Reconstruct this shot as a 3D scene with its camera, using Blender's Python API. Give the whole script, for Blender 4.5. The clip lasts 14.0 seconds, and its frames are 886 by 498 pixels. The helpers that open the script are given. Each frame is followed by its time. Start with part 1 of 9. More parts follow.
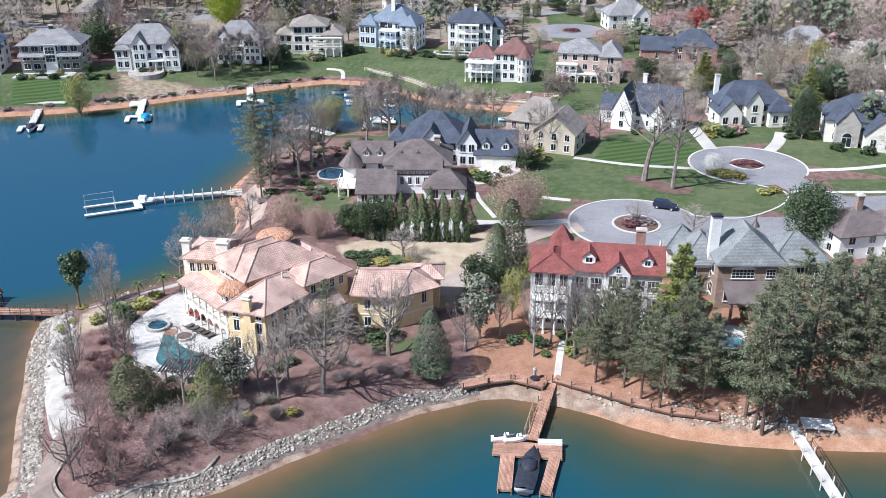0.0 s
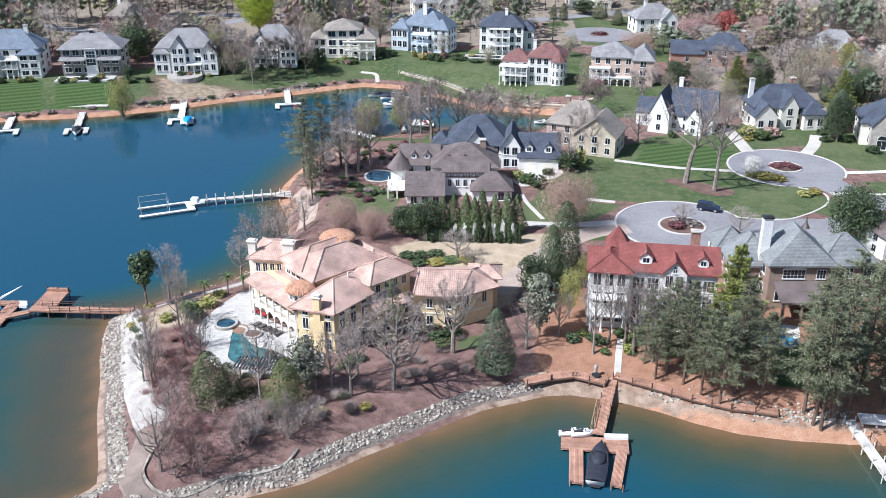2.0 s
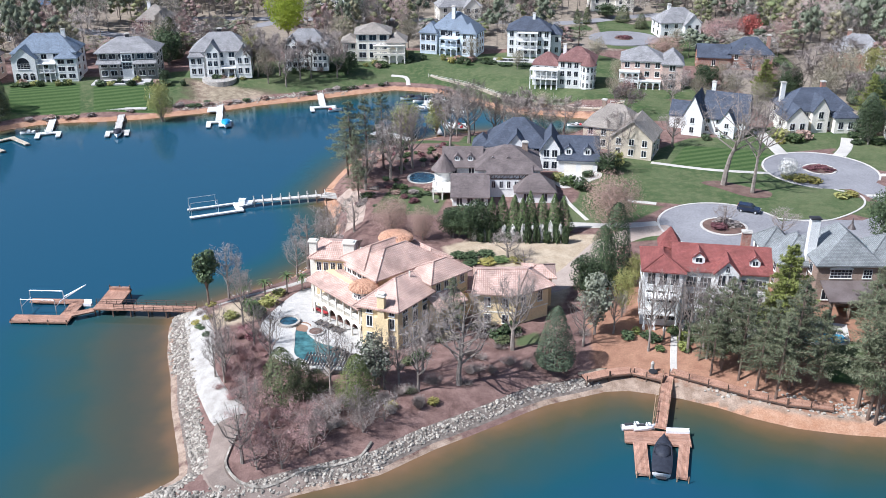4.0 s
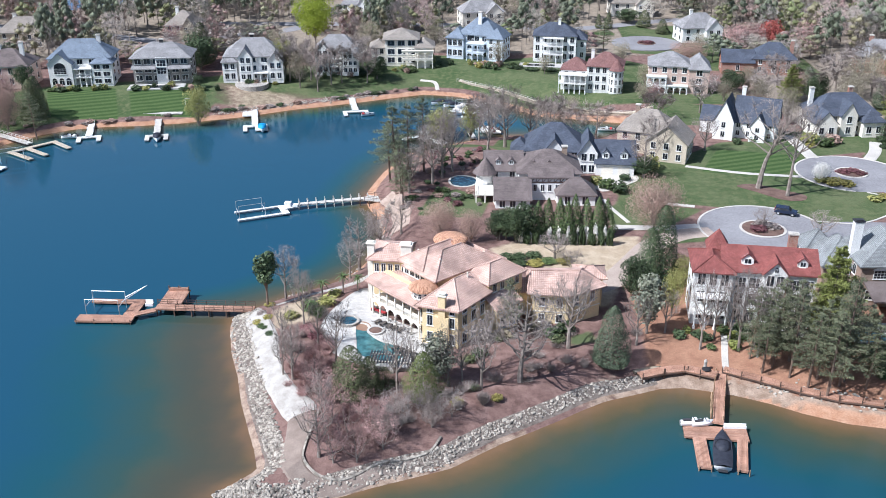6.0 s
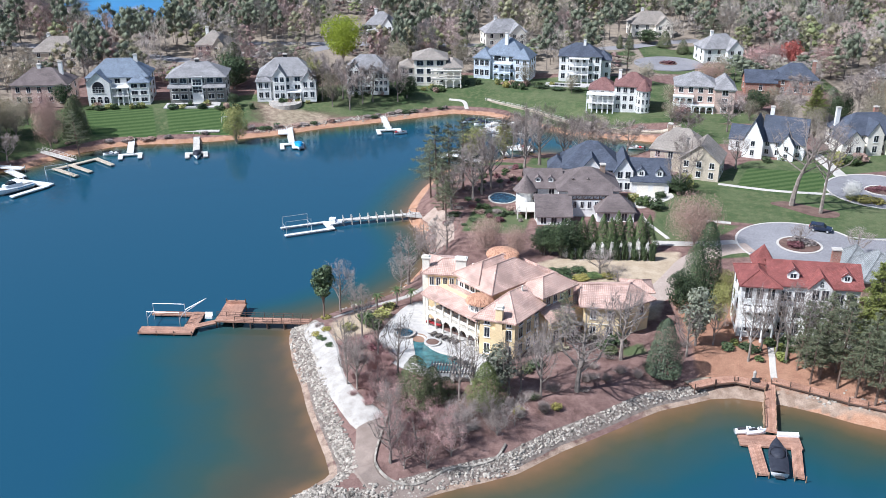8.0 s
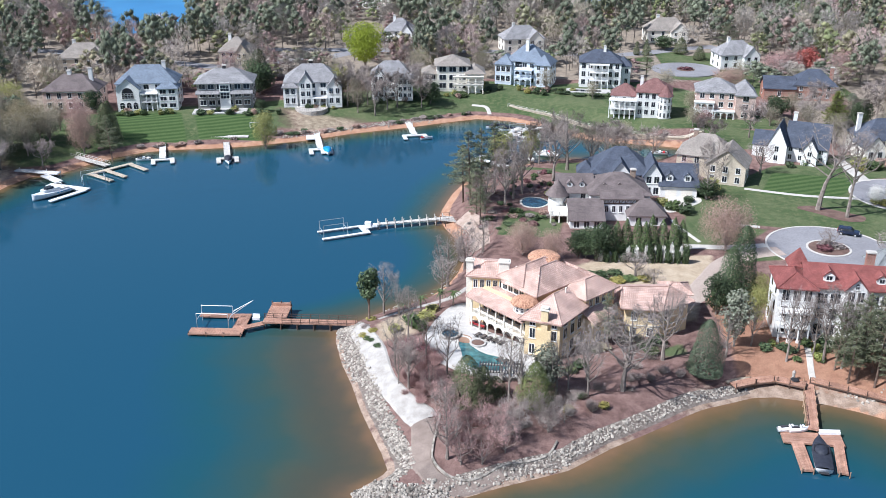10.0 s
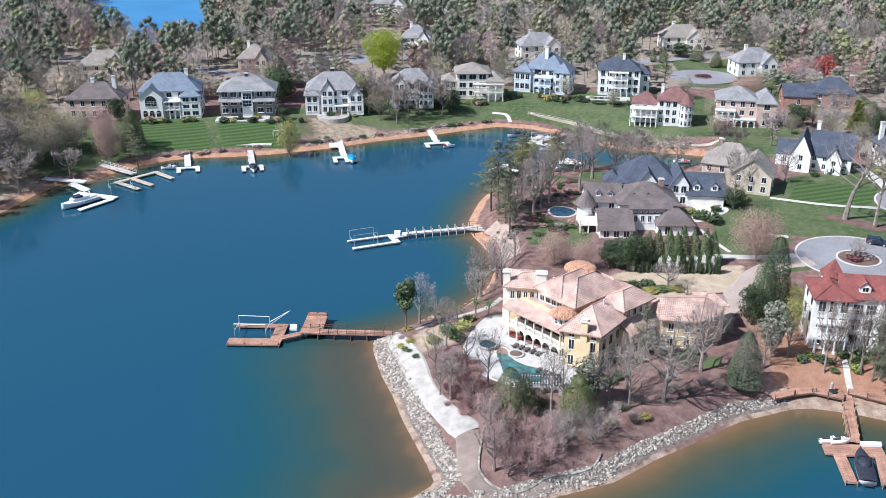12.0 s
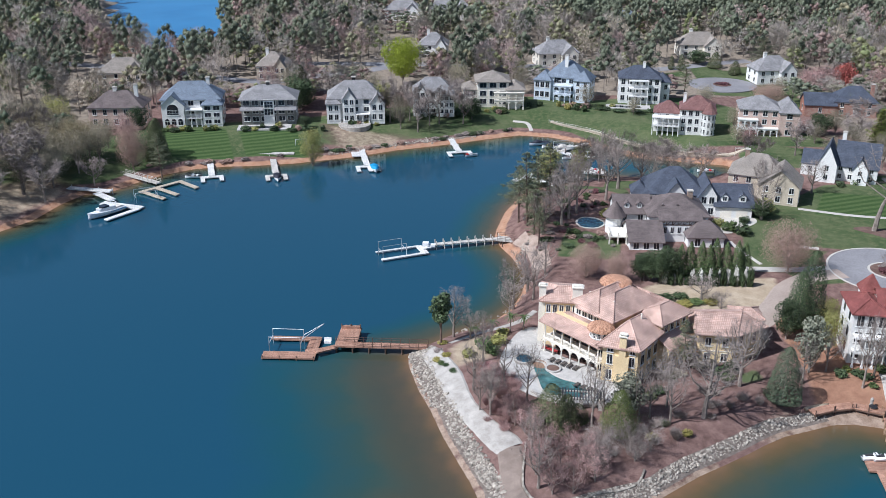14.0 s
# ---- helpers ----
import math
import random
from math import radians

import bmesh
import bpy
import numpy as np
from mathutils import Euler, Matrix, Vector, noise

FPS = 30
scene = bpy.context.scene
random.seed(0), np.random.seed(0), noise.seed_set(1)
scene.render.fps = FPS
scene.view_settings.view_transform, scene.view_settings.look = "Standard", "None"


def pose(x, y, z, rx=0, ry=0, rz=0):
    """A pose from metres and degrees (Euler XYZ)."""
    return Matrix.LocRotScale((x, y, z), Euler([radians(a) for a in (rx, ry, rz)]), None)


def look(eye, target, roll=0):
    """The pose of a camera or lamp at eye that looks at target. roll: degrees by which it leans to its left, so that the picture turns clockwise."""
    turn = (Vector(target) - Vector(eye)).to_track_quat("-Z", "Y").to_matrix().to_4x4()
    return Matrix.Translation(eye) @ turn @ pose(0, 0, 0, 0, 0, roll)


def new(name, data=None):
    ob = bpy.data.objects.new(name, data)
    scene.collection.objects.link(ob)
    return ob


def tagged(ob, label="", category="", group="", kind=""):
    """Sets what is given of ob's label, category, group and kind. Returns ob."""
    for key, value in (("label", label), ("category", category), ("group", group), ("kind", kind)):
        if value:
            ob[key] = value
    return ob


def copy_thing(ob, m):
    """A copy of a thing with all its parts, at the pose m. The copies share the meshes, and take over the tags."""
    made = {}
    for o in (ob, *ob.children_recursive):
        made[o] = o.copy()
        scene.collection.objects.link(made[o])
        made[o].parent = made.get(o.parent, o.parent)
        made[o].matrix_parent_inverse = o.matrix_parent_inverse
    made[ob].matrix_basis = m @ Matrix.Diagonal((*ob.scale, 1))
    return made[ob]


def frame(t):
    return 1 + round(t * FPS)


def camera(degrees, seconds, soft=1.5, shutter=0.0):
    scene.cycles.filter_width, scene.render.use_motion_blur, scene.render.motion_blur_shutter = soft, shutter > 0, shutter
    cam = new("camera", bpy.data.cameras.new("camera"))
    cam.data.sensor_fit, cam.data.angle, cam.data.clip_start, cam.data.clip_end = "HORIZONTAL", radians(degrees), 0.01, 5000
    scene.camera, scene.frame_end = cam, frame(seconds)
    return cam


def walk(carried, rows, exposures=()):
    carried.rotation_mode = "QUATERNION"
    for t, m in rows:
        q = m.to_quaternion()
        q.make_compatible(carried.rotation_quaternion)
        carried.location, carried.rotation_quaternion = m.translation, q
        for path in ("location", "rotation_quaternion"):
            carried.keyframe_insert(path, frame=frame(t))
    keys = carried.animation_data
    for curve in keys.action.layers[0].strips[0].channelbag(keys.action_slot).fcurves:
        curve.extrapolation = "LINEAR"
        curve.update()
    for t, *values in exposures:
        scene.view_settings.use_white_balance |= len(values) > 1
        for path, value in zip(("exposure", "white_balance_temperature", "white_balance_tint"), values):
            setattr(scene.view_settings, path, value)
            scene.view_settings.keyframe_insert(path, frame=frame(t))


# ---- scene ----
cam = camera(50.0, 14.0, soft=0.85)
PATH = [
    (0, (5.066, 9.155, 77.842), (4.988, 10.976, 77.018), 0.1),
    (0.5, (2.975, 8.073, 78.237), (2.894, 9.894, 77.414), 0.1),
    (1, (0.792, 7.005, 78.678), (0.709, 8.826, 77.854), 0.0),
    (1.5, (-1.376, 5.832, 79.118), (-1.465, 7.653, 78.295), -0.0),
    (2, (-3.734, 4.712, 79.602), (-3.824, 6.533, 78.78), -0.0),
    (2.5, (-5.864, 3.681, 79.855), (-5.956, 5.503, 79.034), -0.1),
    (3, (-8.214, 2.515, 80.254), (-8.307, 4.337, 79.434), -0.0),
    (5.5, (-20.016, -3.458, 82.325), (-20.11, -1.633, 81.51), 0.0),
    (6, (-22.399, -4.744, 82.813), (-22.493, -2.919, 82.0), 0.0),
    (6.5, (-24.844, -6.081, 83.25), (-24.936, -4.255, 82.438), 0.1),
    (7, (-27.224, -7.453, 83.59), (-27.317, -5.627, 82.78), 0.1),
    (7.5, (-29.506, -8.941, 84.067), (-29.6, -7.111, 83.265), 0.1),
    (8, (-31.716, -10.454, 84.452), (-31.813, -8.614, 83.673), 0.1),
    (10.5, (-41.492, -15.646, 86.54), (-41.589, -13.803, 85.77), 0.1),
    (11, (-43.201, -15.904, 87.123), (-43.299, -14.061, 86.354), 0.1),
    (11.5, (-44.909, -16.035, 87.579), (-45.007, -14.191, 86.811), 0.1),
    (12, (-46.514, -15.965, 88.014), (-46.614, -14.12, 87.248), 0.1),
    (12.5, (-48.08, -15.955, 88.672), (-48.181, -14.11, 87.906), 0.1),
    (13, (-49.574, -15.61, 88.986), (-49.677, -13.765, 88.221), 0.1),
    (13.5, (-51.19, -15.542, 89.308), (-51.295, -13.696, 88.546), 0.1),
    (14, (-52.767, -15.267, 89.826), (-52.874, -13.42, 89.065), 0.1),
]
walk(cam, [(t, look(eye, target, roll)) for t, eye, target, roll in PATH], [(0, 0.50, 5800, 11), (13.5, 0.48, 5800, 11), (13.8, 0.25, 5800, 11), (14, 0.09, 5800, 11)])
# ---- light ----
world = bpy.data.worlds.new("sky")
scene.world = world
world.use_nodes = True
wn = world.node_tree.nodes
sky = wn.new("ShaderNodeTexSky")
sky.sky_type = "NISHITA"
sky.sun_disc = False
SUN_TO = Vector((-0.80, -0.42, 1.02)).normalized()
sky.sun_elevation = math.asin(SUN_TO.z)
sky.sun_rotation = math.atan2(SUN_TO.x, SUN_TO.y)
world.node_tree.links.new(sky.outputs[0], wn["Background"].inputs[0])
wn["Background"].inputs[1].default_value = 0.085
sun = new("sun", bpy.data.lights.new("sun", "SUN"))
sun.data.energy = 5.0
sun.data.angle = radians(0.55)
sun.data.color = (1.0, 0.965, 0.92)
sun.matrix_world = look(SUN_TO * 300, (0, 0, 0))

# ---- materials ----
def node(nt, kind, **values):
    n = nt.nodes.new("ShaderNode" + kind)
    for k, v in values.items():
        n.inputs[k].default_value = v
    return n


def noise_of(nt, vec, scale, detail=4.0, rough=0.55):
    n = node(nt, "TexNoise", Scale=scale, Detail=detail, Roughness=rough)
    nt.links.new(vec, n.inputs["Vector"])
    return n.outputs["Fac"]


def stretch(nt, fac, lo, hi, to_lo=0.0, to_hi=1.0):
    n = node(nt, "MapRange")
    n.inputs["From Min"].default_value, n.inputs["From Max"].default_value = lo, hi
    n.inputs["To Min"].default_value, n.inputs["To Max"].default_value = to_lo, to_hi
    nt.links.new(fac, n.inputs["Value"])
    return n.outputs["Result"]


def mixed(nt, fac, a, b, mode="MIX"):
    n = nt.nodes.new("ShaderNodeMix")
    n.data_type, n.blend_type = "RGBA", mode
    for socket, v in ((n.inputs[0], fac), (n.inputs[6], a), (n.inputs[7], b)):
        if isinstance(v, (int, float)):
            socket.default_value = v
        elif isinstance(v, tuple):
            socket.default_value = (*v[:3], 1)
        else:
            nt.links.new(v, socket)
    return n.outputs[2]


def start(name, rough=0.8, metal=0.0, spec=0.3):
    m = bpy.data.materials.new(name)
    m.use_nodes = True
    nt = m.node_tree
    b = nt.nodes["Principled BSDF"]
    b.inputs["Roughness"].default_value, b.inputs["Metallic"].default_value = rough, metal
    b.inputs["Specular IOR Level"].default_value = spec
    return m, nt, b


def relief(nt, b, fac, strength, distance=0.05):
    n = node(nt, "Bump", Strength=strength, Distance=distance)
    nt.links.new(fac, n.inputs["Height"])
    nt.links.new(n.outputs[0], b.inputs["Normal"])


def mat(name, c1, c2, big=0.35, fine=6.0, rough=0.8, metal=0.0, bump=0.25, spec=0.3, vary=0.25):
    """A rough surface: two colours over broad stains, fine grain, and a change of tone from object to object."""
    m, nt, b = start(name, rough, metal, spec)
    pos = nt.nodes.new("ShaderNodeNewGeometry").outputs["Position"]
    broad = stretch(nt, noise_of(nt, pos, big, 5), 0.32, 0.68)
    grain = noise_of(nt, pos, fine, 6)
    col = mixed(nt, broad, c1, c2)
    tone = stretch(nt, grain, 0.2, 0.8, 0.72, 1.28)
    col = mixed(nt, 1.0, col, tone, "MULTIPLY")
    rand = nt.nodes.new("ShaderNodeObjectInfo").outputs["Random"]
    col = mixed(nt, 1.0, col, stretch(nt, rand, 0, 1, 1 - vary, 1 + vary), "MULTIPLY")
    nt.links.new(col, b.inputs["Base Color"])
    if bump:
        relief(nt, b, grain, bump)
    return m


def coursed(name, c1, c2, joint, width, height, gap=0.02, rough=0.8, bump=0.6, offset=0.5, stain=0.5):
    """Tiles, shingles, bricks or boards laid in courses, in metres along the surface."""
    m, nt, b = start(name, rough)
    uv = nt.nodes.new("ShaderNodeTexCoord").outputs["UV"]
    br = node(nt, "TexBrick", Scale=1.0)
    br.inputs["Color1"].default_value, br.inputs["Color2"].default_value = (*c1, 1), (*c2, 1)
    br.inputs["Mortar"].default_value = (*joint, 1)
    br.inputs["Mortar Size"].default_value, br.inputs["Brick Width"].default_value = gap, width
    br.inputs["Row Height"].default_value, br.inputs["Mortar Smooth"].default_value = height, 0.3
    br.offset = offset
    nt.links.new(uv, br.inputs["Vector"])
    pos = nt.nodes.new("ShaderNodeNewGeometry").outputs["Position"]
    patch = stretch(nt, noise_of(nt, pos, 0.45, 5), 0.3, 0.7, 1 - stain * 0.5, 1 + stain * 0.4)
    grain = stretch(nt, noise_of(nt, pos, 4.0, 5), 0.2, 0.8, 0.8, 1.2)
    col = mixed(nt, 1.0, br.outputs["Color"], patch, "MULTIPLY")
    col = mixed(nt, 1.0, col, grain, "MULTIPLY")
    nt.links.new(col, b.inputs["Base Color"])
    inv = node(nt, "Math")
    inv.operation = "SUBTRACT"
    inv.inputs[0].default_value = 1.0
    nt.links.new(br.outputs["Fac"], inv.inputs[1])
    relief(nt, b, inv.outputs[0], bump, 0.06)
    return m


def leafy(name, c1, c2, rough=0.6, tree=0.3, trans=0.0):
    """Leaves or twigs: every small piece a little different, every tree too."""
    m, nt, b = start(name, rough, 0.0, 0.25)
    piece = nt.nodes.new("ShaderNodeNewGeometry").outputs["Random Per Island"]
    rand = nt.nodes.new("ShaderNodeObjectInfo").outputs["Random"]
    col = mixed(nt, piece, c1, c2)
    col = mixed(nt, 1.0, col, stretch(nt, rand, 0, 1, 1 - tree, 1 + tree), "MULTIPLY")
    nt.links.new(col, b.inputs["Base Color"])
    if trans:
        t = node(nt, "BsdfTranslucent")
        nt.links.new(col, t.inputs["Color"])
        mix = nt.nodes.new("ShaderNodeMixShader")
        mix.inputs[0].default_value = trans
        nt.links.new(b.outputs[0], mix.inputs[1])
        nt.links.new(t.outputs[0], mix.inputs[2])
        nt.links.new(mix.outputs[0], nt.nodes["Material Output"].inputs[0])
    return m


def tinted(name, rough=0.8):
    """Woodland in one mesh: each tree's own colour, with shade painted into its crown cores, is kept on the mesh, each
    piece differs a little.
    """
    m, nt, b = start(name, rough, 0.0, 0.2)
    a = nt.nodes.new("ShaderNodeAttribute")
    a.attribute_name = "tree_colour"
    piece = nt.nodes.new("ShaderNodeNewGeometry").outputs["Random Per Island"]
    col = mixed(nt, 1.0, a.outputs["Color"], stretch(nt, piece, 0, 1, 0.6, 1.3), "MULTIPLY")
    nt.links.new(col, b.inputs["Base Color"])
    return m


def glassy(name, colour, rough=0.06):
    m, nt, b = start(name, rough, 0.0, 0.7)
    pos = nt.nodes.new("ShaderNodeNewGeometry").outputs["Position"]
    f = stretch(nt, noise_of(nt, pos, 0.7, 2), 0.35, 0.65)
    nt.links.new(mixed(nt, f, colour, tuple(c * 2.2 for c in colour)), b.inputs["Base Color"])
    return m


WHITE = mat("white_paint", (0.72, 0.72, 0.70), (0.80, 0.79, 0.76), rough=0.55, bump=0.08, vary=0.06)
CREAM = mat("cream_stucco", (0.73, 0.69, 0.60), (0.80, 0.755, 0.67), rough=0.85, bump=0.2, vary=0.08)
YELLOW = mat("yellow_stucco", (0.70, 0.54, 0.31), (0.78, 0.62, 0.38), rough=0.9, bump=0.25, vary=0.03)
TAN = mat("tan_stucco", (0.52, 0.45, 0.35), (0.60, 0.52, 0.41), rough=0.9, bump=0.2, vary=0.1)
GREIGE = coursed("grey_shake_wall", (0.30, 0.28, 0.27), (0.36, 0.34, 0.32), (0.2, 0.19, 0.18), 0.3, 0.2, 0.015, stain=0.2)
BLUEWALL = mat("pale_blue_siding", (0.56, 0.63, 0.70), (0.64, 0.70, 0.76), rough=0.6, bump=0.1, vary=0.05)
BRICK = coursed("red_brick", (0.32, 0.13, 0.09), (0.40, 0.18, 0.13), (0.42, 0.36, 0.31), 0.25, 0.09, 0.012, stain=0.3)
PINK = coursed("pink_brick", (0.56, 0.38, 0.32), (0.63, 0.46, 0.39), (0.6, 0.5, 0.43), 0.25, 0.09, 0.012, stain=0.2)
BROWNBRICK = coursed("brown_brick", (0.30, 0.20, 0.15), (0.36, 0.25, 0.19), (0.38, 0.32, 0.27), 0.25, 0.09, 0.012, stain=0.3)
STONE = coursed("rubble_stone", (0.42, 0.39, 0.35), (0.54, 0.50, 0.45), (0.25, 0.23, 0.21), 0.45, 0.3, 0.03, stain=0.4)
CLAY = coursed("clay_roof_tile", (0.53, 0.37, 0.31), (0.63, 0.46, 0.39), (0.40, 0.25, 0.20), 0.36, 0.42, 0.05, offset=0.0, stain=0.7)
DOMECLAY = coursed("dome_clay_tile", (0.50, 0.26, 0.16), (0.60, 0.36, 0.24), (0.26, 0.13, 0.08), 0.6, 3.0, 0.11, offset=0.0, stain=0.3)
REDTILE = coursed("red_clay_shingle", (0.215, 0.064, 0.056), (0.295, 0.102, 0.088), (0.17, 0.06, 0.055), 0.3, 0.26, 0.03, stain=0.5)
SLATE = coursed("grey_slate", (0.22, 0.235, 0.24), (0.29, 0.30, 0.30), (0.14, 0.15, 0.15), 0.4, 0.25, 0.03, stain=0.5)
NAVYROOF = coursed("dark_blue_shingle", (0.07, 0.085, 0.115), (0.10, 0.115, 0.15), (0.05, 0.055, 0.08), 0.5, 0.2, 0.02, stain=0.5)
BROWNROOF = coursed("brown_shingle", (0.155, 0.125, 0.12), (0.20, 0.165, 0.155), (0.10, 0.08, 0.08), 0.5, 0.2, 0.02, stain=0.5)
# Grey and blue-grey shingles are lightened to stand for haze over far roofs.
GREYROOF = coursed("grey_shingle", (0.27, 0.265, 0.27), (0.35, 0.34, 0.34), (0.16, 0.155, 0.155), 0.5, 0.2, 0.02, stain=0.5)
BLUEROOF = coursed("blue_grey_shingle", (0.185, 0.225, 0.28), (0.245, 0.29, 0.35), (0.10, 0.125, 0.16), 0.5, 0.2, 0.02, stain=0.4)
MAROON = coursed("maroon_tile", (0.20, 0.105, 0.10), (0.26, 0.145, 0.135), (0.15, 0.07, 0.06), 0.4, 0.3, 0.04, stain=0.4)
TANROOF = coursed("weathered_tan_shingle", (0.30, 0.265, 0.23), (0.36, 0.32, 0.28), (0.2, 0.175, 0.15), 0.5, 0.2, 0.02, stain=0.4)
GLASS = glassy("window_glass", (0.014, 0.017, 0.022))
DARK = mat("dark_metal", (0.03, 0.03, 0.035), (0.05, 0.05, 0.055), rough=0.5, bump=0.05)
CEDAR = coursed("cedar_decking", (0.40, 0.22, 0.15), (0.50, 0.30, 0.22), (0.18, 0.09, 0.06), 4.0, 0.16, 0.02, stain=0.6)
TIMBER = mat("weathered_timber", (0.30, 0.19, 0.12), (0.42, 0.29, 0.19), big=0.8, fine=9, bump=0.3)
DARKTIMBER = mat("dark_timber", (0.09, 0.06, 0.045), (0.14, 0.09, 0.07), big=0.8, fine=9, bump=0.3)
GREYDECK = coursed("bleached_decking", (0.58, 0.55, 0.50), (0.68, 0.65, 0.60), (0.36, 0.33, 0.30), 4.0, 0.18, 0.02, stain=0.4)
WHITEDECK = coursed("white_decking", (0.70, 0.69, 0.66), (0.78, 0.77, 0.74), (0.45, 0.44, 0.42), 3.0, 0.2, 0.02, stain=0.25)
TANDECK = coursed("new_pine_decking", (0.50, 0.42, 0.32), (0.58, 0.50, 0.40), (0.32, 0.26, 0.2), 3.0, 0.18, 0.02, stain=0.25)
STEEL = mat("galvanised_steel", (0.55, 0.57, 0.58), (0.66, 0.67, 0.68), rough=0.4, metal=0.6, bump=0.05)
PAVERS = mat("pinkish_pavers", (0.33, 0.265, 0.225), (0.42, 0.345, 0.295), big=0.25, fine=4, rough=0.9, bump=0.15, vary=0.02)
ASPHALT = mat("worn_asphalt", (0.21, 0.205, 0.215), (0.27, 0.265, 0.275), big=0.12, fine=3.0, rough=0.9, bump=0.15, vary=0.02)
CONCRETE = mat("pale_concrete", (0.46, 0.43, 0.39), (0.57, 0.54, 0.49), big=0.3, fine=5, rough=0.85, bump=0.1, vary=0.08)
TRAVERTINE = coursed("pale_paving", (0.45, 0.435, 0.41), (0.54, 0.52, 0.49), (0.44, 0.41, 0.37), 0.9, 0.6, 0.015, stain=0.15)
CRUSHED = mat("white_crushed_stone", (0.33, 0.305, 0.275), (0.49, 0.46, 0.42), big=0.6, fine=7, rough=0.95, bump=0.6, vary=0.02)
GRAVEL = mat("grey_brown_gravel", (0.20, 0.155, 0.13), (0.28, 0.225, 0.19), big=0.5, fine=7, rough=0.95, bump=0.6, vary=0.02)
ROCK = mat("granite_rock", (0.135, 0.118, 0.10), (0.42, 0.38, 0.325), big=1.3, fine=4, rough=0.9, bump=0.6, vary=0.45)
MULCH = mat("dark_bark_mulch", (0.105, 0.065, 0.052), (0.17, 0.11, 0.09), big=0.6, fine=7, rough=0.95, bump=0.7, vary=0.1)
BARK = mat("grey_bark", (0.17, 0.14, 0.12), (0.32, 0.275, 0.24), big=1.2, fine=8, rough=0.95, bump=0.6, vary=0.25)
PINEBARK = mat("pine_bark", (0.13, 0.09, 0.07), (0.20, 0.14, 0.11), big=1.2, fine=8, rough=0.95, bump=0.6, vary=0.2)
TWIG = leafy("bare_twigs", (0.15, 0.122, 0.11), (0.36, 0.305, 0.275), tree=0.25)
PINKTWIG = leafy("pink_budding_twigs", (0.23, 0.13, 0.122), (0.50, 0.325, 0.30), tree=0.25)
BUD = leafy("orange_pink_buds", (0.27, 0.175, 0.14), (0.47, 0.325, 0.265), tree=0.12)
PINEGREEN = leafy("pine_needles", (0.085, 0.10, 0.06), (0.23, 0.245, 0.148), tree=0.2, trans=0.15)
OLIVETWIG = leafy("olive_brown_twigs", (0.19, 0.165, 0.118), (0.35, 0.31, 0.22), tree=0.3)
DARKLEAF = leafy("dark_evergreen_leaves", (0.024, 0.040, 0.020), (0.095, 0.13, 0.06), rough=0.6, tree=0.25)
THUJA = leafy("arborvitae_foliage", (0.04, 0.065, 0.025), (0.12, 0.16, 0.06), tree=0.25)
SUNLEAF = leafy("yellow_green_foliage", (0.12, 0.142, 0.036), (0.29, 0.315, 0.095), tree=0.15)
TAWNY = leafy("tawny_olive_buds", (0.20, 0.165, 0.095), (0.38, 0.315, 0.19), tree=0.2)
SUNTHUJA = leafy("yellow_green_arborvitae_foliage", (0.068, 0.088, 0.028), (0.185, 0.21, 0.072), tree=0.1)
BUSHPINE = leafy("bushy_pine_needles", (0.045, 0.056, 0.027), (0.145, 0.16, 0.075), tree=0.2)
CEDARLEAF = leafy("cedar_foliage", (0.058, 0.082, 0.05), (0.155, 0.188, 0.115), tree=0.2)
GREYLEAF = leafy("grey_green_foliage", (0.13, 0.14, 0.10), (0.26, 0.27, 0.20), tree=0.15)
LIME = leafy("fresh_lime_leaves", (0.20, 0.26, 0.02), (0.40, 0.46, 0.06), tree=0.1, trans=0.25)
OLIVE = leafy("yellow_green_leaves", (0.20, 0.21, 0.06), (0.40, 0.38, 0.15), tree=0.2, trans=0.15)
REDLEAF = leafy("red_spring_leaves", (0.30, 0.07, 0.06), (0.52, 0.16, 0.13), tree=0.15)
BLOSSOM = leafy("white_blossom", (0.60, 0.57, 0.52), (0.86, 0.84, 0.80), tree=0.08)
PURPLE = leafy("plum_foliage", (0.09, 0.035, 0.04), (0.20, 0.09, 0.095), tree=0.3)
GOLD = leafy("golden_foliage", (0.16, 0.14, 0.04), (0.34, 0.30, 0.09), tree=0.2)
BOATCOVER = mat("navy_boat_cover", (0.022, 0.025, 0.036), (0.04, 0.044, 0.06), big=1.5, rough=0.7, bump=0.2, vary=0.02)
BLUECOVER = mat("blue_boat_cover", (0.02, 0.25, 0.52), (0.03, 0.33, 0.62), big=1.5, rough=0.6, bump=0.2, vary=0.02)
HULL = mat("white_gelcoat", (0.78, 0.79, 0.80), (0.84, 0.85, 0.85), rough=0.2, bump=0.0, spec=0.5, vary=0.03)
CARPAINT = mat("dark_blue_car_paint", (0.012, 0.02, 0.045), (0.018, 0.028, 0.06), rough=0.25, bump=0.0, spec=0.6, vary=0.0)
RUBBER = mat("black_rubber", (0.02, 0.02, 0.02), (0.03, 0.03, 0.03), rough=0.8, bump=0.1)
COPPER = mat("dark_standing_seam", (0.10, 0.08, 0.075), (0.15, 0.125, 0.12), rough=0.45, bump=0.1)
WICKER = mat("dark_wicker", (0.07, 0.06, 0.055), (0.11, 0.095, 0.085), rough=0.8, bump=0.3)
CUSHION = mat("red_cushion", (0.35, 0.03, 0.04), (0.42, 0.05, 0.05), rough=0.9, bump=0.1)


